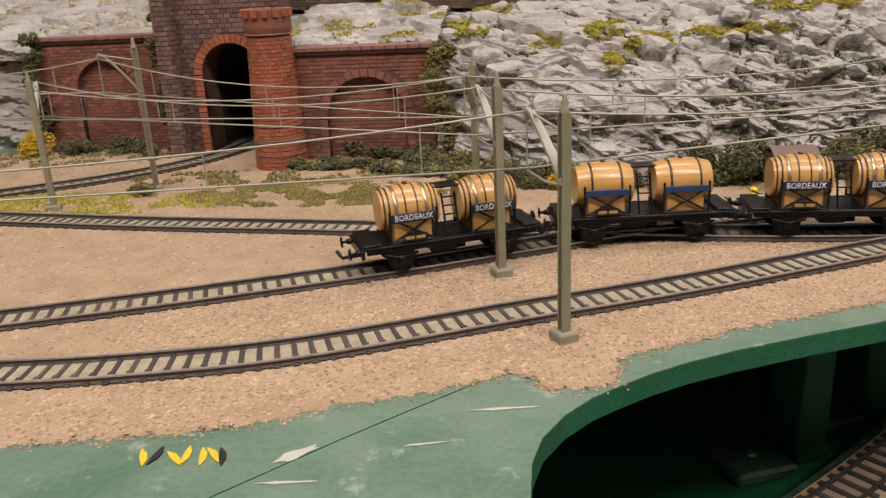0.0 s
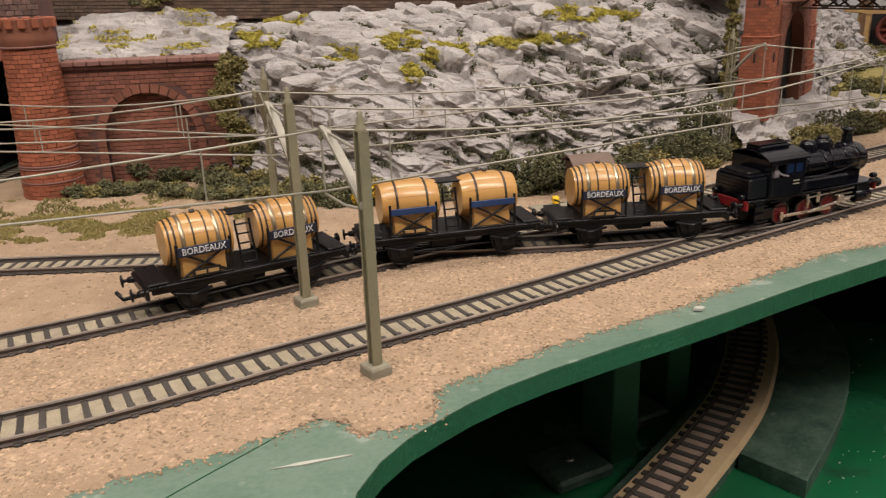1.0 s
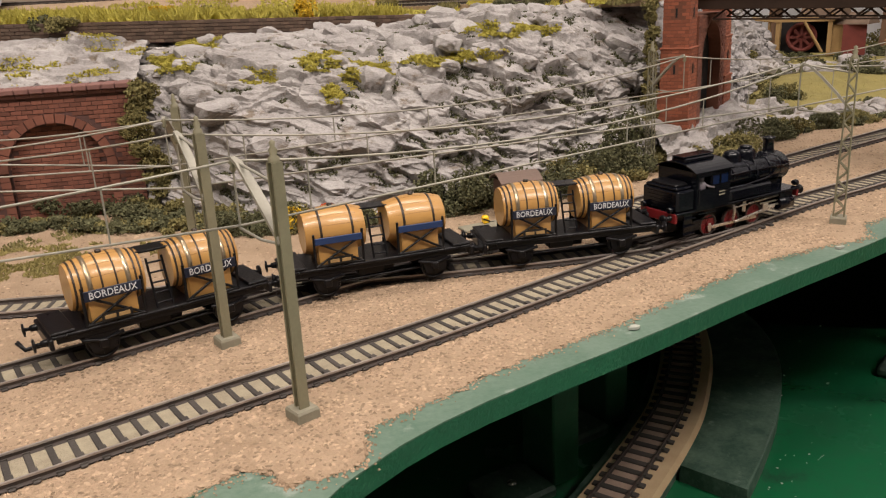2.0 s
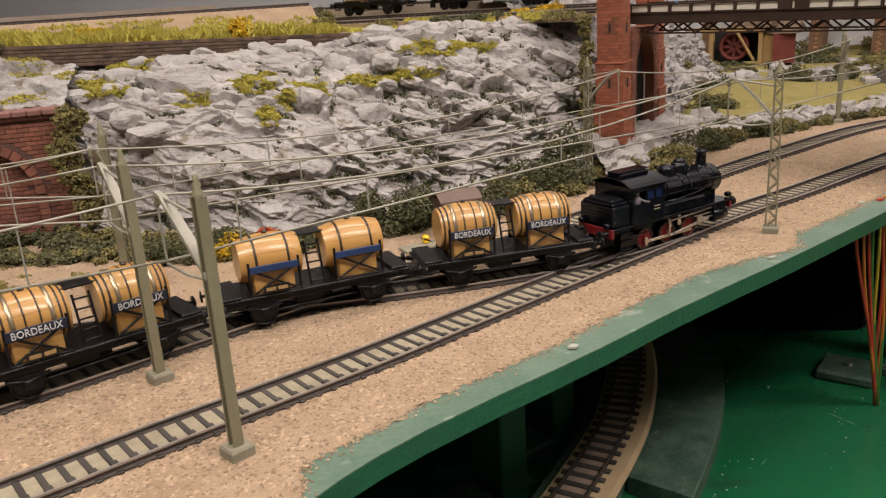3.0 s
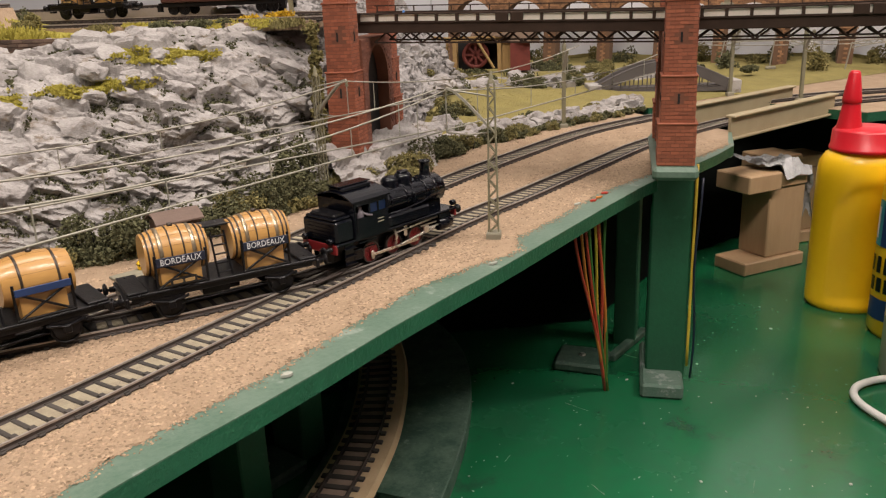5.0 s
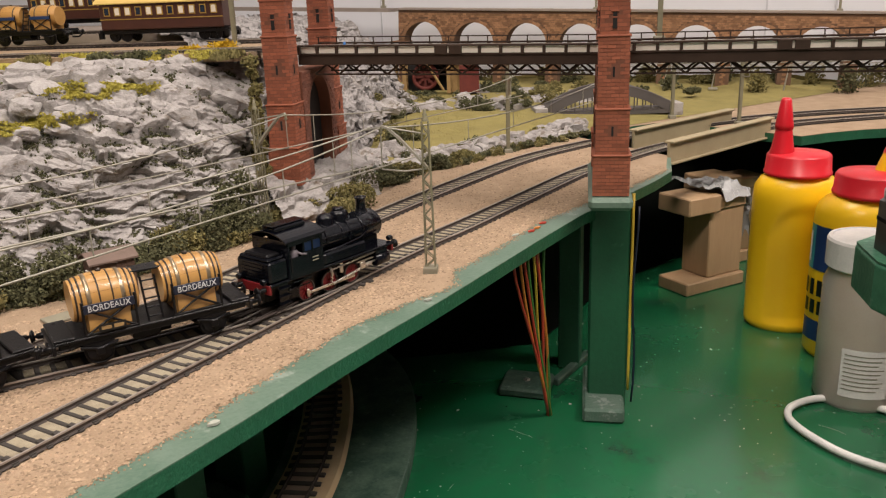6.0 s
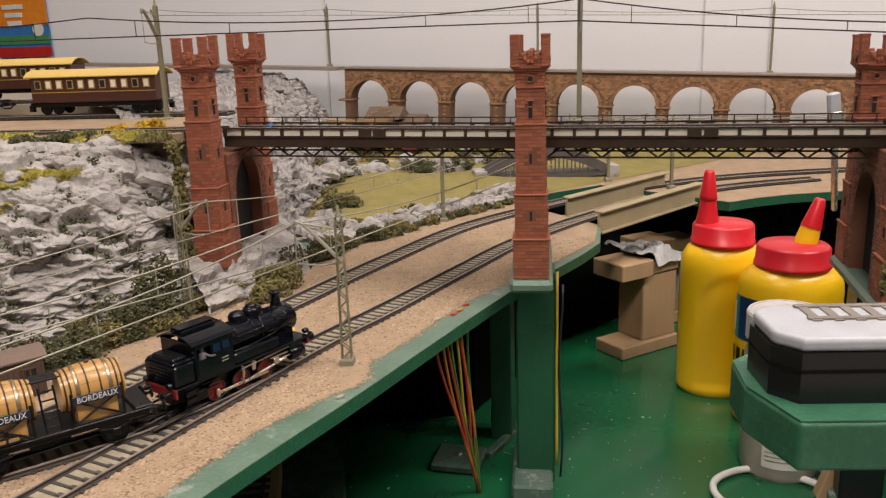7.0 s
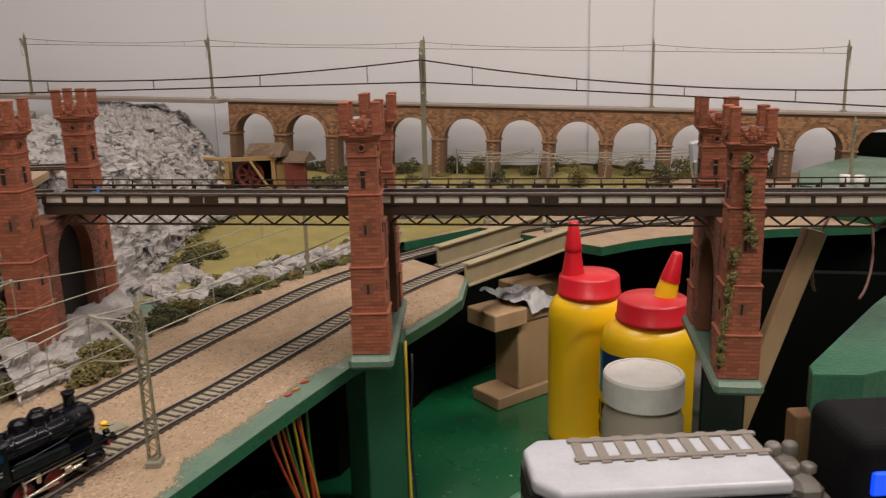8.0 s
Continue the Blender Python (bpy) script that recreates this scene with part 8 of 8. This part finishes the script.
rz = math.degrees(math.atan2(U.y, U.x))
c0 = Vector((0.535, 0.897, 0))
COACH = "maroon passenger coach with cream roof and gilt windows"
c = c0 - U * 0.069
coach(c.x, c.y, rz, 0.130, COACH)
c = c0 - U * 0.190 + N * 0.068
coach(c.x, c.y, rz, 0.130, COACH)
bpy.data.objects["coach.001"].location.z = 0.1305
c = c0 - U * 0.212
wagon(c.x, c.y, rz, plain=True).location.z = 0.1200
up_line = [c0 - U * 0.6, c0 - U * 0.3, c0, c0 + U * 0.06]
track("upper_track", [(p.x, p.y) for p in up_line], z=0.1157, label="track on the upper level behind the rock")
track("shelf_track", [(p.x, p.y) for p in (c0 + N * 0.068 - U * 0.6, c0 + N * 0.068 - U * 0.3, c0 + N * 0.068 - U * 0.08)], z=0.1265, label="track on the raised shelf behind the coaches")
b_line = [T1 + mid - U * 0.5, T1 + mid - U * 0.2, T1 + mid]
track("bridge_approach_track", [(p.x, p.y) for p in b_line], z=0.1145, label="track leading onto the bridge")

strip = [T1 + mid - N * 0.020 - U * 0.03, c0 + N * 0.03 + U * 0.03, c0 + N * 0.03 - U * 0.62, T1 + mid - N * 0.020 - U * 0.62]
solid("upper_ballast", Mesh().prism([(p.x, p.y) for p in strip], 0.1085, 0.1148), M["sand"], "tan sandy ballast under the upper tracks", "gravel", kind="structure")
for k in range(7):
    p = T1 + mid - N * (0.016 + 0.003 * (k % 2)) - U * (0.050 + 0.026 * k)
    grass("verge_grass", p.x, p.y, lambda x, y: 0.1146 - 0.35 * max(0.0, (T1 + mid - N * 0.018 - Vector((x, y, 0))).dot(N)), 0.017, 0.014, 520, M["turf"] if k % 3 else M["olive"], "yellow-green grass along the verge of the upper track", 60 + k, 0.0011, 1.3)
shelf = [c0 + N * 0.045 - U * 0.05, c0 + N * 0.30 - U * 0.15, c0 + N * 0.72 - U * 0.35, c0 + N * 0.72 - U * 0.9, c0 + N * 0.045 - U * 0.9]
solid("upper_shelf", Mesh().prism([(p.x, p.y) for p in shelf], 0.10, 0.1265), M["concrete"], "pale raised shelf behind the upper tracks", "shelf", kind="structure")
# raised terrace with a siding and a pale platform behind the grass
bank = Mesh().prism([(0.845, 0.110), (0.905, 0.1322), (0.948, 0.1322), (0.948, 0.110)], -0.1, 0.30, Matrix(((0, 0, 1, 0), (1, 0, 0, 0), (0, 1, 0, 0), (0, 0, 0, 1))))
solid("terrace_ballast", bank, M["sand"], "tan bank under the rear siding", "ground", kind="structure")
grass("bank_grass", 0.10, 0.874, lambda x, y: 0.110 + 0.37 * max(0.0, min(0.06, y - 0.845)), 0.20, 0.022, 3500, M["turf"], "short yellow-green grass on the bank below the siding", 36, 0.0012, 1.0)
for x, y, h in ((0.303, 0.860, 0.014), (0.306, 0.885, 0.018), (0.305, 0.912, 0.022), (0.303, 0.936, 0.022)):
    bush(x, y, 0.109, 0.013, 0.014, h, M["olive"] if h < 0.02 else M["bush"], "green foam bush at the end of the bank", 420, int(y * 9000))
track("rear_siding", [(-0.1, 0.918), (0.1, 0.922), (0.30, 0.930)], z=0.1322, label="siding on the raised bank behind the grass")
solid("pale_platform", Mesh().prism([(-0.1, 0.948), (0.22, 0.955), (0.22, 1.05), (-0.1, 1.05)], 0.112, 0.1385), M["concrete"], "pale low platform behind the siding", "platform", kind="structure")
for x, y, r, h, mt in ((0.115, 0.852, 0.012, 0.009, "yellowbush"), (0.128, 0.850, 0.012, 0.010, "yellowbush"), (0.045, 0.806, 0.013, 0.014, "bush"), (0.058, 0.802, 0.013, 0.009, "olive"), (0.16, 0.87, 0.012, 0.008, "olive")):
    bush(x, y, plateau(x, y - 0.804)[2], r, r * 0.7, h, M[mt], "yellow foam bush in the long grass" if mt == "yellowbush" else "green foam bush at the edge wall", 420, int(x * 7000))
# masts and wires of the upper level and the viaduct
for s, dy, h in ((0.008, -0.02, 0.10),):
    q = c0 + U * s - N * 0.03
    mast(q.x, q.y, 0.112, rz + 90, h, 0.026, "tall olive catenary mast beside the coaches")
vd = Vector((0.60, -0.80, 0)).normalized()
va = Vector((1.004, 1.385, 0)) + Vector((0.80, 0.60, 0)) * 0.018
VS = (-0.36, -0.02, 0.347, 0.705, 0.985)
VM = [va + vd * s for s in VS]
for q, s in zip(VM, VS):
    mast(q.x, q.y, 0.1385 - 0.0384 * s, math.degrees(math.atan2(vd.y, vd.x)) + 90, 0.100, 0.012, "dark catenary mast on the viaduct")
for a, b, s, t in zip(VM, VM[1:], VS, VS[1:]):
    catenary("overhead_wire", a, b, 0.097 - 0.0384 * s, 0.097 - 0.0384 * t, drop=0.010, sag=0.006, n=4, r=0.0005, mat=M["mast"], zoff=0.1385)
bm = Vector((0.706, 0.546, 0))
mast(bm.x, bm.y, 0.1122, rz + 90, 0.094, 0.016, "olive catenary mast on the bridge")
for a, b, ha, hb in ((bm - U * 0.8, bm - U * 0.36, 0.0873, 0.0873), (bm - U * 0.36, bm, 0.0873, 0.0873), (bm, bm + U5 * 0.34, 0.0873, 0.0623)):
    catenary("bridge_wire", a - N * 0.014, b - N * 0.014, ha, hb, drop=0.0145, sag=0.0085, n=5, r=0.0005, mat=M["steel"], zoff=0.1122)
solid("hill_shelf", Mesh().box(0.9, 0.05, 0.006, pose(va.x - vd.x * 0.45, va.y - vd.y * 0.45, 0.153, 0, 2.2, math.degrees(math.atan2(vd.y, vd.x)))), M["concrete"], "ledge carrying the line beyond the viaduct", "ledge", kind="structure")


def water_mill(x, y, z, rz):
    ob = thing("water_mill", x, y, z, rz, label="straw-coloured timber mill with brown roof and a dark red wheel", category="mill")
    for sx in (-0.05, 0.032):
        for sy in (-0.014, 0.02):
            part("post", Mesh().box(0.007, 0.007, 0.062, pose(sx, sy, 0.031)), M["straw"], ob)
    part("beam", Mesh().box(0.095, 0.008, 0.007, pose(-0.009, -0.015, 0.060)), M["straw"], ob)
    part("side_wall", Mesh().box(0.02, 0.05, 0.05, pose(0.046, 0.02, 0.025)), M["straw"], ob)
    part("back_wall", Mesh().box(0.11, 0.006, 0.06, pose(0.0, 0.04, 0.03)), M["black_and_shade"], ob)
    part("brace", Mesh().rod((0.022, -0.018, 0.006), (-0.008, -0.018, 0.056), 0.0028), M["straw"], ob)
    q = pose(-0.012, -0.002, 0.03, 90, 0, 0)
    rim = part("wheel_rim", Mesh().lathe([(0.019, -0.004), (0.025, -0.004), (0.025, 0.004), (0.019, 0.004), (0.019, -0.004)], q, 28), M["millred"], ob, "dark red wheel rim")
    for i in range(4):
        part("spoke", Mesh().box(0.042, 0.004, 0.0045, pose(-0.012, -0.002, 0.03, 0, 45 * i, 0)), M["millred"], rim)
    part("roof", Mesh().prism([(-0.028, 0), (0.028, 0), (0.026, 0.003), (0.0, 0.022), (-0.026, 0.003)], -0.036, 0.036, pose(0.022, 0.012, 0.062, 90, 0, 68)), M["roofbrown"], ob, "brown gabled roof")
    part("lean_roof", Mesh().prism([(-0.026, 0), (0.026, 0), (0.024, 0.003), (0.0, 0.019), (-0.024, 0.003)], -0.03, 0.03, pose(0.070, 0.010, 0.050, 90, 0, 68)), M["roofbrown"], ob, "lower brown gabled roof")
    part("lean_wall", Mesh().box(0.036, 0.05, 0.05, pose(0.070, 0.012, 0.025)), M["millred"], ob)
    for k in range(6):
        part("roof_batten", Mesh().box(0.0012, 0.075, 0.0012, pose(0.022, 0.012, 0.062, 0, 0, -22) @ pose(-0.024 + 0.0096 * k, 0, 0.0232 - 0.0008 * abs(k - 2.5) * 8, 0, 0, 0)), M["straw"], ob)
    # water trough on trestles
    part("flume", Mesh().box(0.15, 0.010, 0.006, pose(-0.125, 0.0, 0.066, 0, 6, 0), 0.001), M["straw"], ob, "long wooden water trough")
    for k in range(5):
        u = -0.065 - 0.03 * k
        hh = 0.060 + 0.0031 * k
        part("trestle", Mesh().rod((u - 0.004, -0.008, 0), (u, 0, hh), 0.0016, 5).rod((u + 0.004, 0.008, 0), (u, 0, hh), 0.0016, 5), M["straw"], ob)
    for k in range(5):
        part("rail_board", Mesh().box(0.032, 0.003, 0.003, pose(-0.075 - 0.028 * k, -0.012, 0.03 + 0.004 * (k % 2), 0, 10 - 6 * k, 0)), M["straw"], ob)


water_mill(0.937, 1.170, 0.016, -38)
for ob in [o for o in scene.objects if o.name.startswith("water_mill")]:
    ob.scale = (0.8, 0.8, 0.8)


# ---- controller on its green ledge ----
RT, FW = Vector((0.76, -0.65, 0)).normalized(), Vector((0.65, 0.76, 0)).normalized()


def controller():
    a = math.degrees(math.atan2(RT.y, RT.x))
    c = Vector((0.4956, 0.272, 0)) + RT * 0.041
    led = thing("green_ledge", c.x, c.y, FLOOR, a, label="green painted ledge on a post, chipped at the edge", category="ledge")
    o = [(-0.046, -0.004), (-0.038, -0.030), (0.135, -0.030), (0.135, 0.030), (-0.030, 0.030), (-0.044, 0.018)]
    top = 0.061
    rounded(part("board", Mesh().prism(o, top - 0.016 - FLOOR, top - FLOOR), M["ledgegreen"], led), 0.0015)
    part("board_top", Mesh().prism([(x * 0.99, y * 0.98) for x, y in o], top - FLOOR, top - FLOOR + 0.0006), M["ledgegreen"], led, "worn top of the ledge")
    part("post", Mesh().box(0.04, 0.03, top - 0.016 - FLOOR, pose(0.05, 0, (top - 0.016 - FLOOR) / 2), 0.001), M["greendark"], led)
    ob = thing("controller", c.x, c.y, top + 0.0006, a, label="black control box with white top showing a track symbol", category="controller")
    base = [(-0.041, -0.010), (-0.034, -0.018), (0.034, -0.018), (0.034, 0.016), (-0.036, 0.016), (-0.041, 0.010)]
    part("case", Mesh().prism(base, 0, 0.0165), M["black"], ob)
    rounded(part("white_top", Mesh().prism([(x * 0.985, y * 0.97) for x, y in base], 0.0165, 0.0212), M["greyplastic"], ob, "white plastic top"), 0.0016)
    for s in (0.0000, 0.0120):
        part("symbol_rail", Mesh().box(0.060, 0.0022, 0.0008, pose(0.004, s, 0.0215)), M["symbol"], ob)
    for i in range(9):
        part("symbol_sleeper", Mesh().box(0.0030, 0.0165, 0.0006, pose(-0.0235 + i * 0.0068, 0.0060, 0.0214)), M["symbol"], ob)
    part("groove", Mesh().prism([(x * 1.006, y * 1.012) for x, y in base], 0.0100, 0.0112), M["mattblack"], ob)
    for i in range(3):
        part("knob", Mesh().lathe([(0.0045, 0), (0.0045, 0.004), (0.0036, 0.005), (0, 0.005)], pose(0.008 + 0.012 * i, -0.0182, 0.008, 90, 0, 0), 16), M["black"], ob)
    ad = thing("cable_clamp", *(c + RT * 0.0425).to_tuple()[:2], top + 0.0006, a, label="grey metal clamp with two screws beside the control box", category="clamp")
    part("body", Mesh().box(0.009, 0.026, 0.0165, pose(-0.0015, 0, 0.00825), 0.002), M["clampgrey"], ad)
    part("bracket", Mesh().box(0.0034, 0.020, 0.011, pose(0.0047, 0, 0.0055), 0.001), M["clampgrey"], ad)
    for s in (-0.0040, 0.0014):
        part("screw", Mesh().lathe([(0.0025, 0), (0.0025, 0.0024), (0.0019, 0.0032), (0, 0.0034)], pose(s, 0.008, 0.0165), 16), M["clampgrey"], ad, "round screw head")
        part("screw", Mesh().lathe([(0.0024, 0), (0.0024, 0.0018), (0.0018, 0.0024), (0, 0.0026)], pose(s, -0.004, 0.0165), 16), M["clampgrey"], ad, "round screw head")
    c2 = c + RT * 0.076 - FW * 0.004
    th = thing("handset", c2.x, c2.y, 0.0616, a, label="black rounded handset with a glowing blue key", category="handset")
    rounded(part("case", Mesh().box(0.049, 0.03, 0.034, pose(-0.002, 0, 0.017)), M["mattblack"], th), 0.005, 6)
    part("blue_key", Mesh().box(0.0052, 0.0016, 0.0075, pose(-0.0192, -0.0153, 0.0200), 0.0006), M["bluelamp"], th, "small glowing blue key")


controller()


def poster():
    """A printed poster on the back wall, drawn as plain shapes."""
    a = math.degrees(math.atan2(-0.8, 0.6))
    q = Vector((0.650, 2.022, 0.232)) - Vector((0.8, 0.6, 0)) * 0.006
    ob = thing("poster", q.x, q.y, q.z, a, label="colourful printed poster with orange, blue and red fields", category="poster")
    part("sheet", Mesh().box(0.13, 0.002, 0.118, pose(0, 0, 0)), M["posterblue"], ob)
    part("orange_field", Mesh().box(0.13, 0.002, 0.055, pose(0, -0.0015, 0.031)), M["posterorange"], ob)
    part("green_field", Mesh().box(0.13, 0.002, 0.018, pose(0, -0.0018, -0.025)), M["postergreen"], ob)
    part("red_field", Mesh().box(0.13, 0.002, 0.02, pose(0, -0.0018, -0.049)), M["posterred"], ob)
    for k in range(3):
        part("white_bar", Mesh().box(0.05 - 0.008 * k, 0.002, 0.009, pose(-0.015, -0.0030, 0.040 - 0.016 * k)), M["white"], ob)
    part("white_disc", Mesh().cyl(0.013, 0.002, pose(0.04, -0.0030, -0.006, 90, 0, 0), 20), M["white"], ob)


poster()


# ---- far masts, arch bridge and the things beyond the ivy tower ----
for x, y, h in ((0.747, 0.764, 0.078), (1.042, 0.711, 0.08), (1.035, 0.80, 0.08)):
    mast(x, y, 0.0, 60, h, 0.018, "slim olive catenary mast by the far curve")


def arch_bridge(ax, ay, bx, by):
    a, b = Vector((ax, ay, 0)), Vector((bx, by, 0))
    L = (b - a).length
    ob = thing("arch_bridge", ax, ay, 0.004, math.degrees(math.atan2(by - ay, bx - ax)), label="dark grey arched girder bridge in the valley", category="bridge", group="arch bridges")
    for s in (-0.012, 0.012):
        o = [(L * i / 16, 0.008 + 0.028 * math.sin(math.pi * i / 16)) for i in range(17)]
        part("parapet", Mesh().prism([(x, y - 0.011) for x, y in o] + o[::-1], -0.0012, 0.0012, pose(0, s, 0, 90, 0, 0)), M["greystone"], ob)
        part("arch_rib", Mesh().tube([(x, s, y + 0.0008) for x, y in o], 0.0015, 6), M["greystone"], ob)
    for s in (-0.012, 0.012):
        part("deck_edge", Mesh().box(L, 0.002, 0.005, pose(L / 2, s, 0.002)), M["greystone"], ob)
        for i in range(2, 15):
            part("hanger", Mesh().rod((L * i / 16, s, 0.003), (L * i / 16, s, 0.028 * math.sin(math.pi * i / 16)), 0.0008, 4), M["greystone"], ob)
    part("deck_plate", Mesh().box(L, 0.0236, 0.002, pose(L / 2, 0, 0.006)), M["greystone"], ob)
    for s in (0.0, L):
        part("abutment", Mesh().box(0.016, 0.032, 0.016, pose(s, 0, 0.004), 0.001), M["rock"], ob)


arch_bridge(0.925, 0.917, 1.068, 0.826)


def right_corner():
    """Board end, strut, brush and bits of cable at the end of the layout."""
    m = Mesh().prism([(0.748, 0.288), (0.765, 0.268), (1.2, 0.10), (1.3, 0.33), (0.9, 0.31), (0.76, 0.295)], 0.008, 0.03)
    ob = solid("end_board", m, M["greenside"], "thick green painted board end, worn pale on top", "baseboard", kind="structure")
    part("painted_top", Mesh().prism([(0.7485, 0.2878), (0.765, 0.2685), (1.2, 0.101), (1.3, 0.329), (0.9, 0.3095), (0.76, 0.2945)], 0.03, 0.0306), M["greenside"], ob)
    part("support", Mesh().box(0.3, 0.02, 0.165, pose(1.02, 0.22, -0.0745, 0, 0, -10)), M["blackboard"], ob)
    # Added board; stands in for the dark clutter behind the ivy tower.
    solid("dark_panel", Mesh().box(0.26, 0.01, 0.17, pose(1.05, 0.35, FLOOR + 0.086, 0, 0, -55)), M["blackboard"], "black board added to fill the dark gap at the end of the layout", "panel", kind="structure")
    st = thing("timber_strut", 0.835, 0.356, FLOOR, 0, label="leaning pine batten propped behind the ivy tower", category="batten")
    mk = Vector((0.856, 0.336, 0.085)) - Vector((0.80, 0.39, FLOOR))
    q = mk.to_track_quat("Z", "Y").to_matrix().to_4x4()
    part("batten", Mesh().box(0.010, 0.0135, mk.length, Matrix.Translation(mk / 2 + Vector((0.80 - 0.835, 0.39 - 0.356, 0))) @ q, 0.0008), M["wood"], st)
    br = thing("paint_brush", 1.039, 0.524, 0.0, -30, label="flat paint brush with a bright tin ferrule standing upright", category="brush")
    part("handle", Mesh().box(0.007, 0.005, 0.080, pose(0.004, 0, 0.040, 0, -5, 0), 0.002), M["silver"], br)
    part("ferrule", Mesh().box(0.012, 0.007, 0.022, pose(0.0, 0, 0.087, 0, -8, 0), 0.001), M["silver"], br, "bright tin ferrule")
    part("bristles", Mesh().box(0.013, 0.006, 0.020, pose(-0.003, 0, 0.106, 0, -8, 0), 0.002), M["greyplastic"], br, "pale bristles")
    cb = thing("hanging_cable", 0.90, 0.33, 0.0306, 0, label="thin pale cable hanging in a loop below the bridge", category="cable")
    part("cable", Mesh().tube([(0.0 + 0.035 * math.sin(t), -0.01 + 0.004 * t, 0.035 - 0.034 * math.cos(t)) for t in (0.3 * i for i in range(20))], 0.001, 6), M["cap"], cb)
    bx = thing("small_box", 0.858, 0.335, FLOOR, -40, label="small orange cardboard box on the green floor", category="box")
    part("box", Mesh().box(0.016, 0.016, 0.115, pose(0, 0, 0.0575), 0.001), M["tanbrick"], bx)


right_corner()


# ---- small things at the far end ----
def far_end():
    m = Mesh().prism([(1.325, 0.545), (1.30, 0.455), (1.62, 0.30), (1.64, 0.60), (1.45, 0.60)], 0.0005, 0.034)
    ob = solid("end_mound", m, M["greenside"], "raised green painted board at the end of the layout", "board", kind="structure")
    part("painted_top", Mesh().prism([(1.326, 0.5445), (1.301, 0.456), (1.619, 0.301), (1.639, 0.599), (1.45, 0.599)], 0.034, 0.0346), M["greentop"], ob)
    for x, y in ((1.350, 0.502), (1.356, 0.487)):
        c = thing("white_cup", x, y, 0.0346, 0, label="tiny white cup standing on the green board", category="cup", group="white cups")
        part("wall", Mesh().lathe([(0.0045, 0), (0.0056, 0.002), (0.0060, 0.013), (0.0054, 0.013), (0.0050, 0.003), (0, 0.003)], None, 18), M["white"], c)
    mast(1.375, 0.505, 0.0346, 30, 0.075, 0.012, "dark green catenary mast on the end board")
    g = thing("paint_mug", 1.04, 0.455, FLOOR, 20, label="white enamel mug with a dark rim on the floor", category="mug")
    part("body", Mesh().lathe([(0.030, 0), (0.032, 0.003), (0.032, 0.125), (0.030, 0.125), (0.030, 0.006), (0, 0.006)], None, 28), M["white"], g)
    part("rim", Mesh().lathe([(0.0295, 0.1245), (0.0328, 0.1245), (0.0328, 0.1285), (0.0295, 0.1285), (0.0295, 0.1245)], None, 28), M["black"], g, "dark rim")
    q = T1 + N * SEP / 2 + U * 0.03
    b = thing("toy_part", q.x, q.y, 0.1135, 20, label="tiny bright blue toy part lying on the bridge", category="toy")
    part("block", Mesh().box(0.006, 0.0025, 0.003, pose(0, 0, 0.0015, 0, 12, 0), 0.0005), M["posterblue"], b)
    part("tip", Mesh().box(0.002, 0.0014, 0.004, pose(0.0025, 0, 0.004, 0, 30, 0), 0.0004), M["posterblue"], b)


far_end()
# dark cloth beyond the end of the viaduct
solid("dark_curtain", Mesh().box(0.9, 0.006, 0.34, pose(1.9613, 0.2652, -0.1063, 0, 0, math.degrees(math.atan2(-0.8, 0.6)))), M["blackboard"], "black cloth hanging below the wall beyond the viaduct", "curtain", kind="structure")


# ---- gantries and yard wires between the bridge and the viaduct ----
def gantry(x, y, z, rz, tilt, h, label):
    """A light lattice gantry: two chords with zigzag bars on a pair of legs."""
    ob = thing("lattice_gantry", x, y, z, rz, label=label, category="gantry", group="yard gantries")
    for sy in (-0.004, 0.004):
        part("leg", Mesh().rod((-0.022, sy, 0), (-0.016, 0, h), 0.0009, 5), M["wire"], ob)
    top = pose(-0.016, 0, h, 0, tilt, 0)
    for dz in (0.0, -0.007):
        part("chord", Mesh().rod(top @ Vector((0, 0, dz)), top @ Vector((0.062, 0, dz * 0.5)), 0.0008, 5), M["wire"], ob)
    zig = Mesh()
    for i in range(9):
        a, b = (0.0, -0.0066) if i % 2 else (-0.0066, 0.0)
        zig.rod(top @ Vector((0.0068 * i, 0, a * (1 - i / 18))), top @ Vector((0.0068 * (i + 1), 0, b * (1 - i / 18))), 0.0006, 4)
    part("lattice", zig, M["wire"], ob)
    part("foot", Mesh().box(0.014, 0.012, 0.004, pose(-0.02, 0, 0.001), 0.001), M["mastbase"], ob)
    return ob


GANTRY = "pale grey lattice gantry leaning in the yard before the viaduct"
yard = math.degrees(math.atan2(vd.y, vd.x))
for x, y, z, tilt, h in ((1.250, 0.966, 0.010, -12, 0.036), (1.292, 0.910, 0.006, 16, 0.050), (1.352, 0.830, 0.001, -8, 0.040)):
    gantry(x, y, z, yard, tilt, h, GANTRY)
wires = thing("yard_wires", 0, 0, 0, label="thin pale wires strung between two poles across the yard", category="wire")
for (x, y), h in (((1.205, 1.026), 0.060), ((1.441, 0.711), 0.064)):
    part("pole", Mesh().rod((x, y, 0.0), (x, y, h), 0.0011, 6), M["wire"], wires)
for k in range(5):
    a, b = Vector((1.205, 1.026, 0.041 + 0.004 * k)), Vector((1.441, 0.711, 0.045 + 0.0035 * ((k * 3) % 5)))
    part("wire", Mesh().tube([a.lerp(b, i / 10) - Vector((0, 0, 0.016 * (i / 10) * (1 - i / 10))) for i in range(11)], 0.0006, 5), M["wire"], wires)
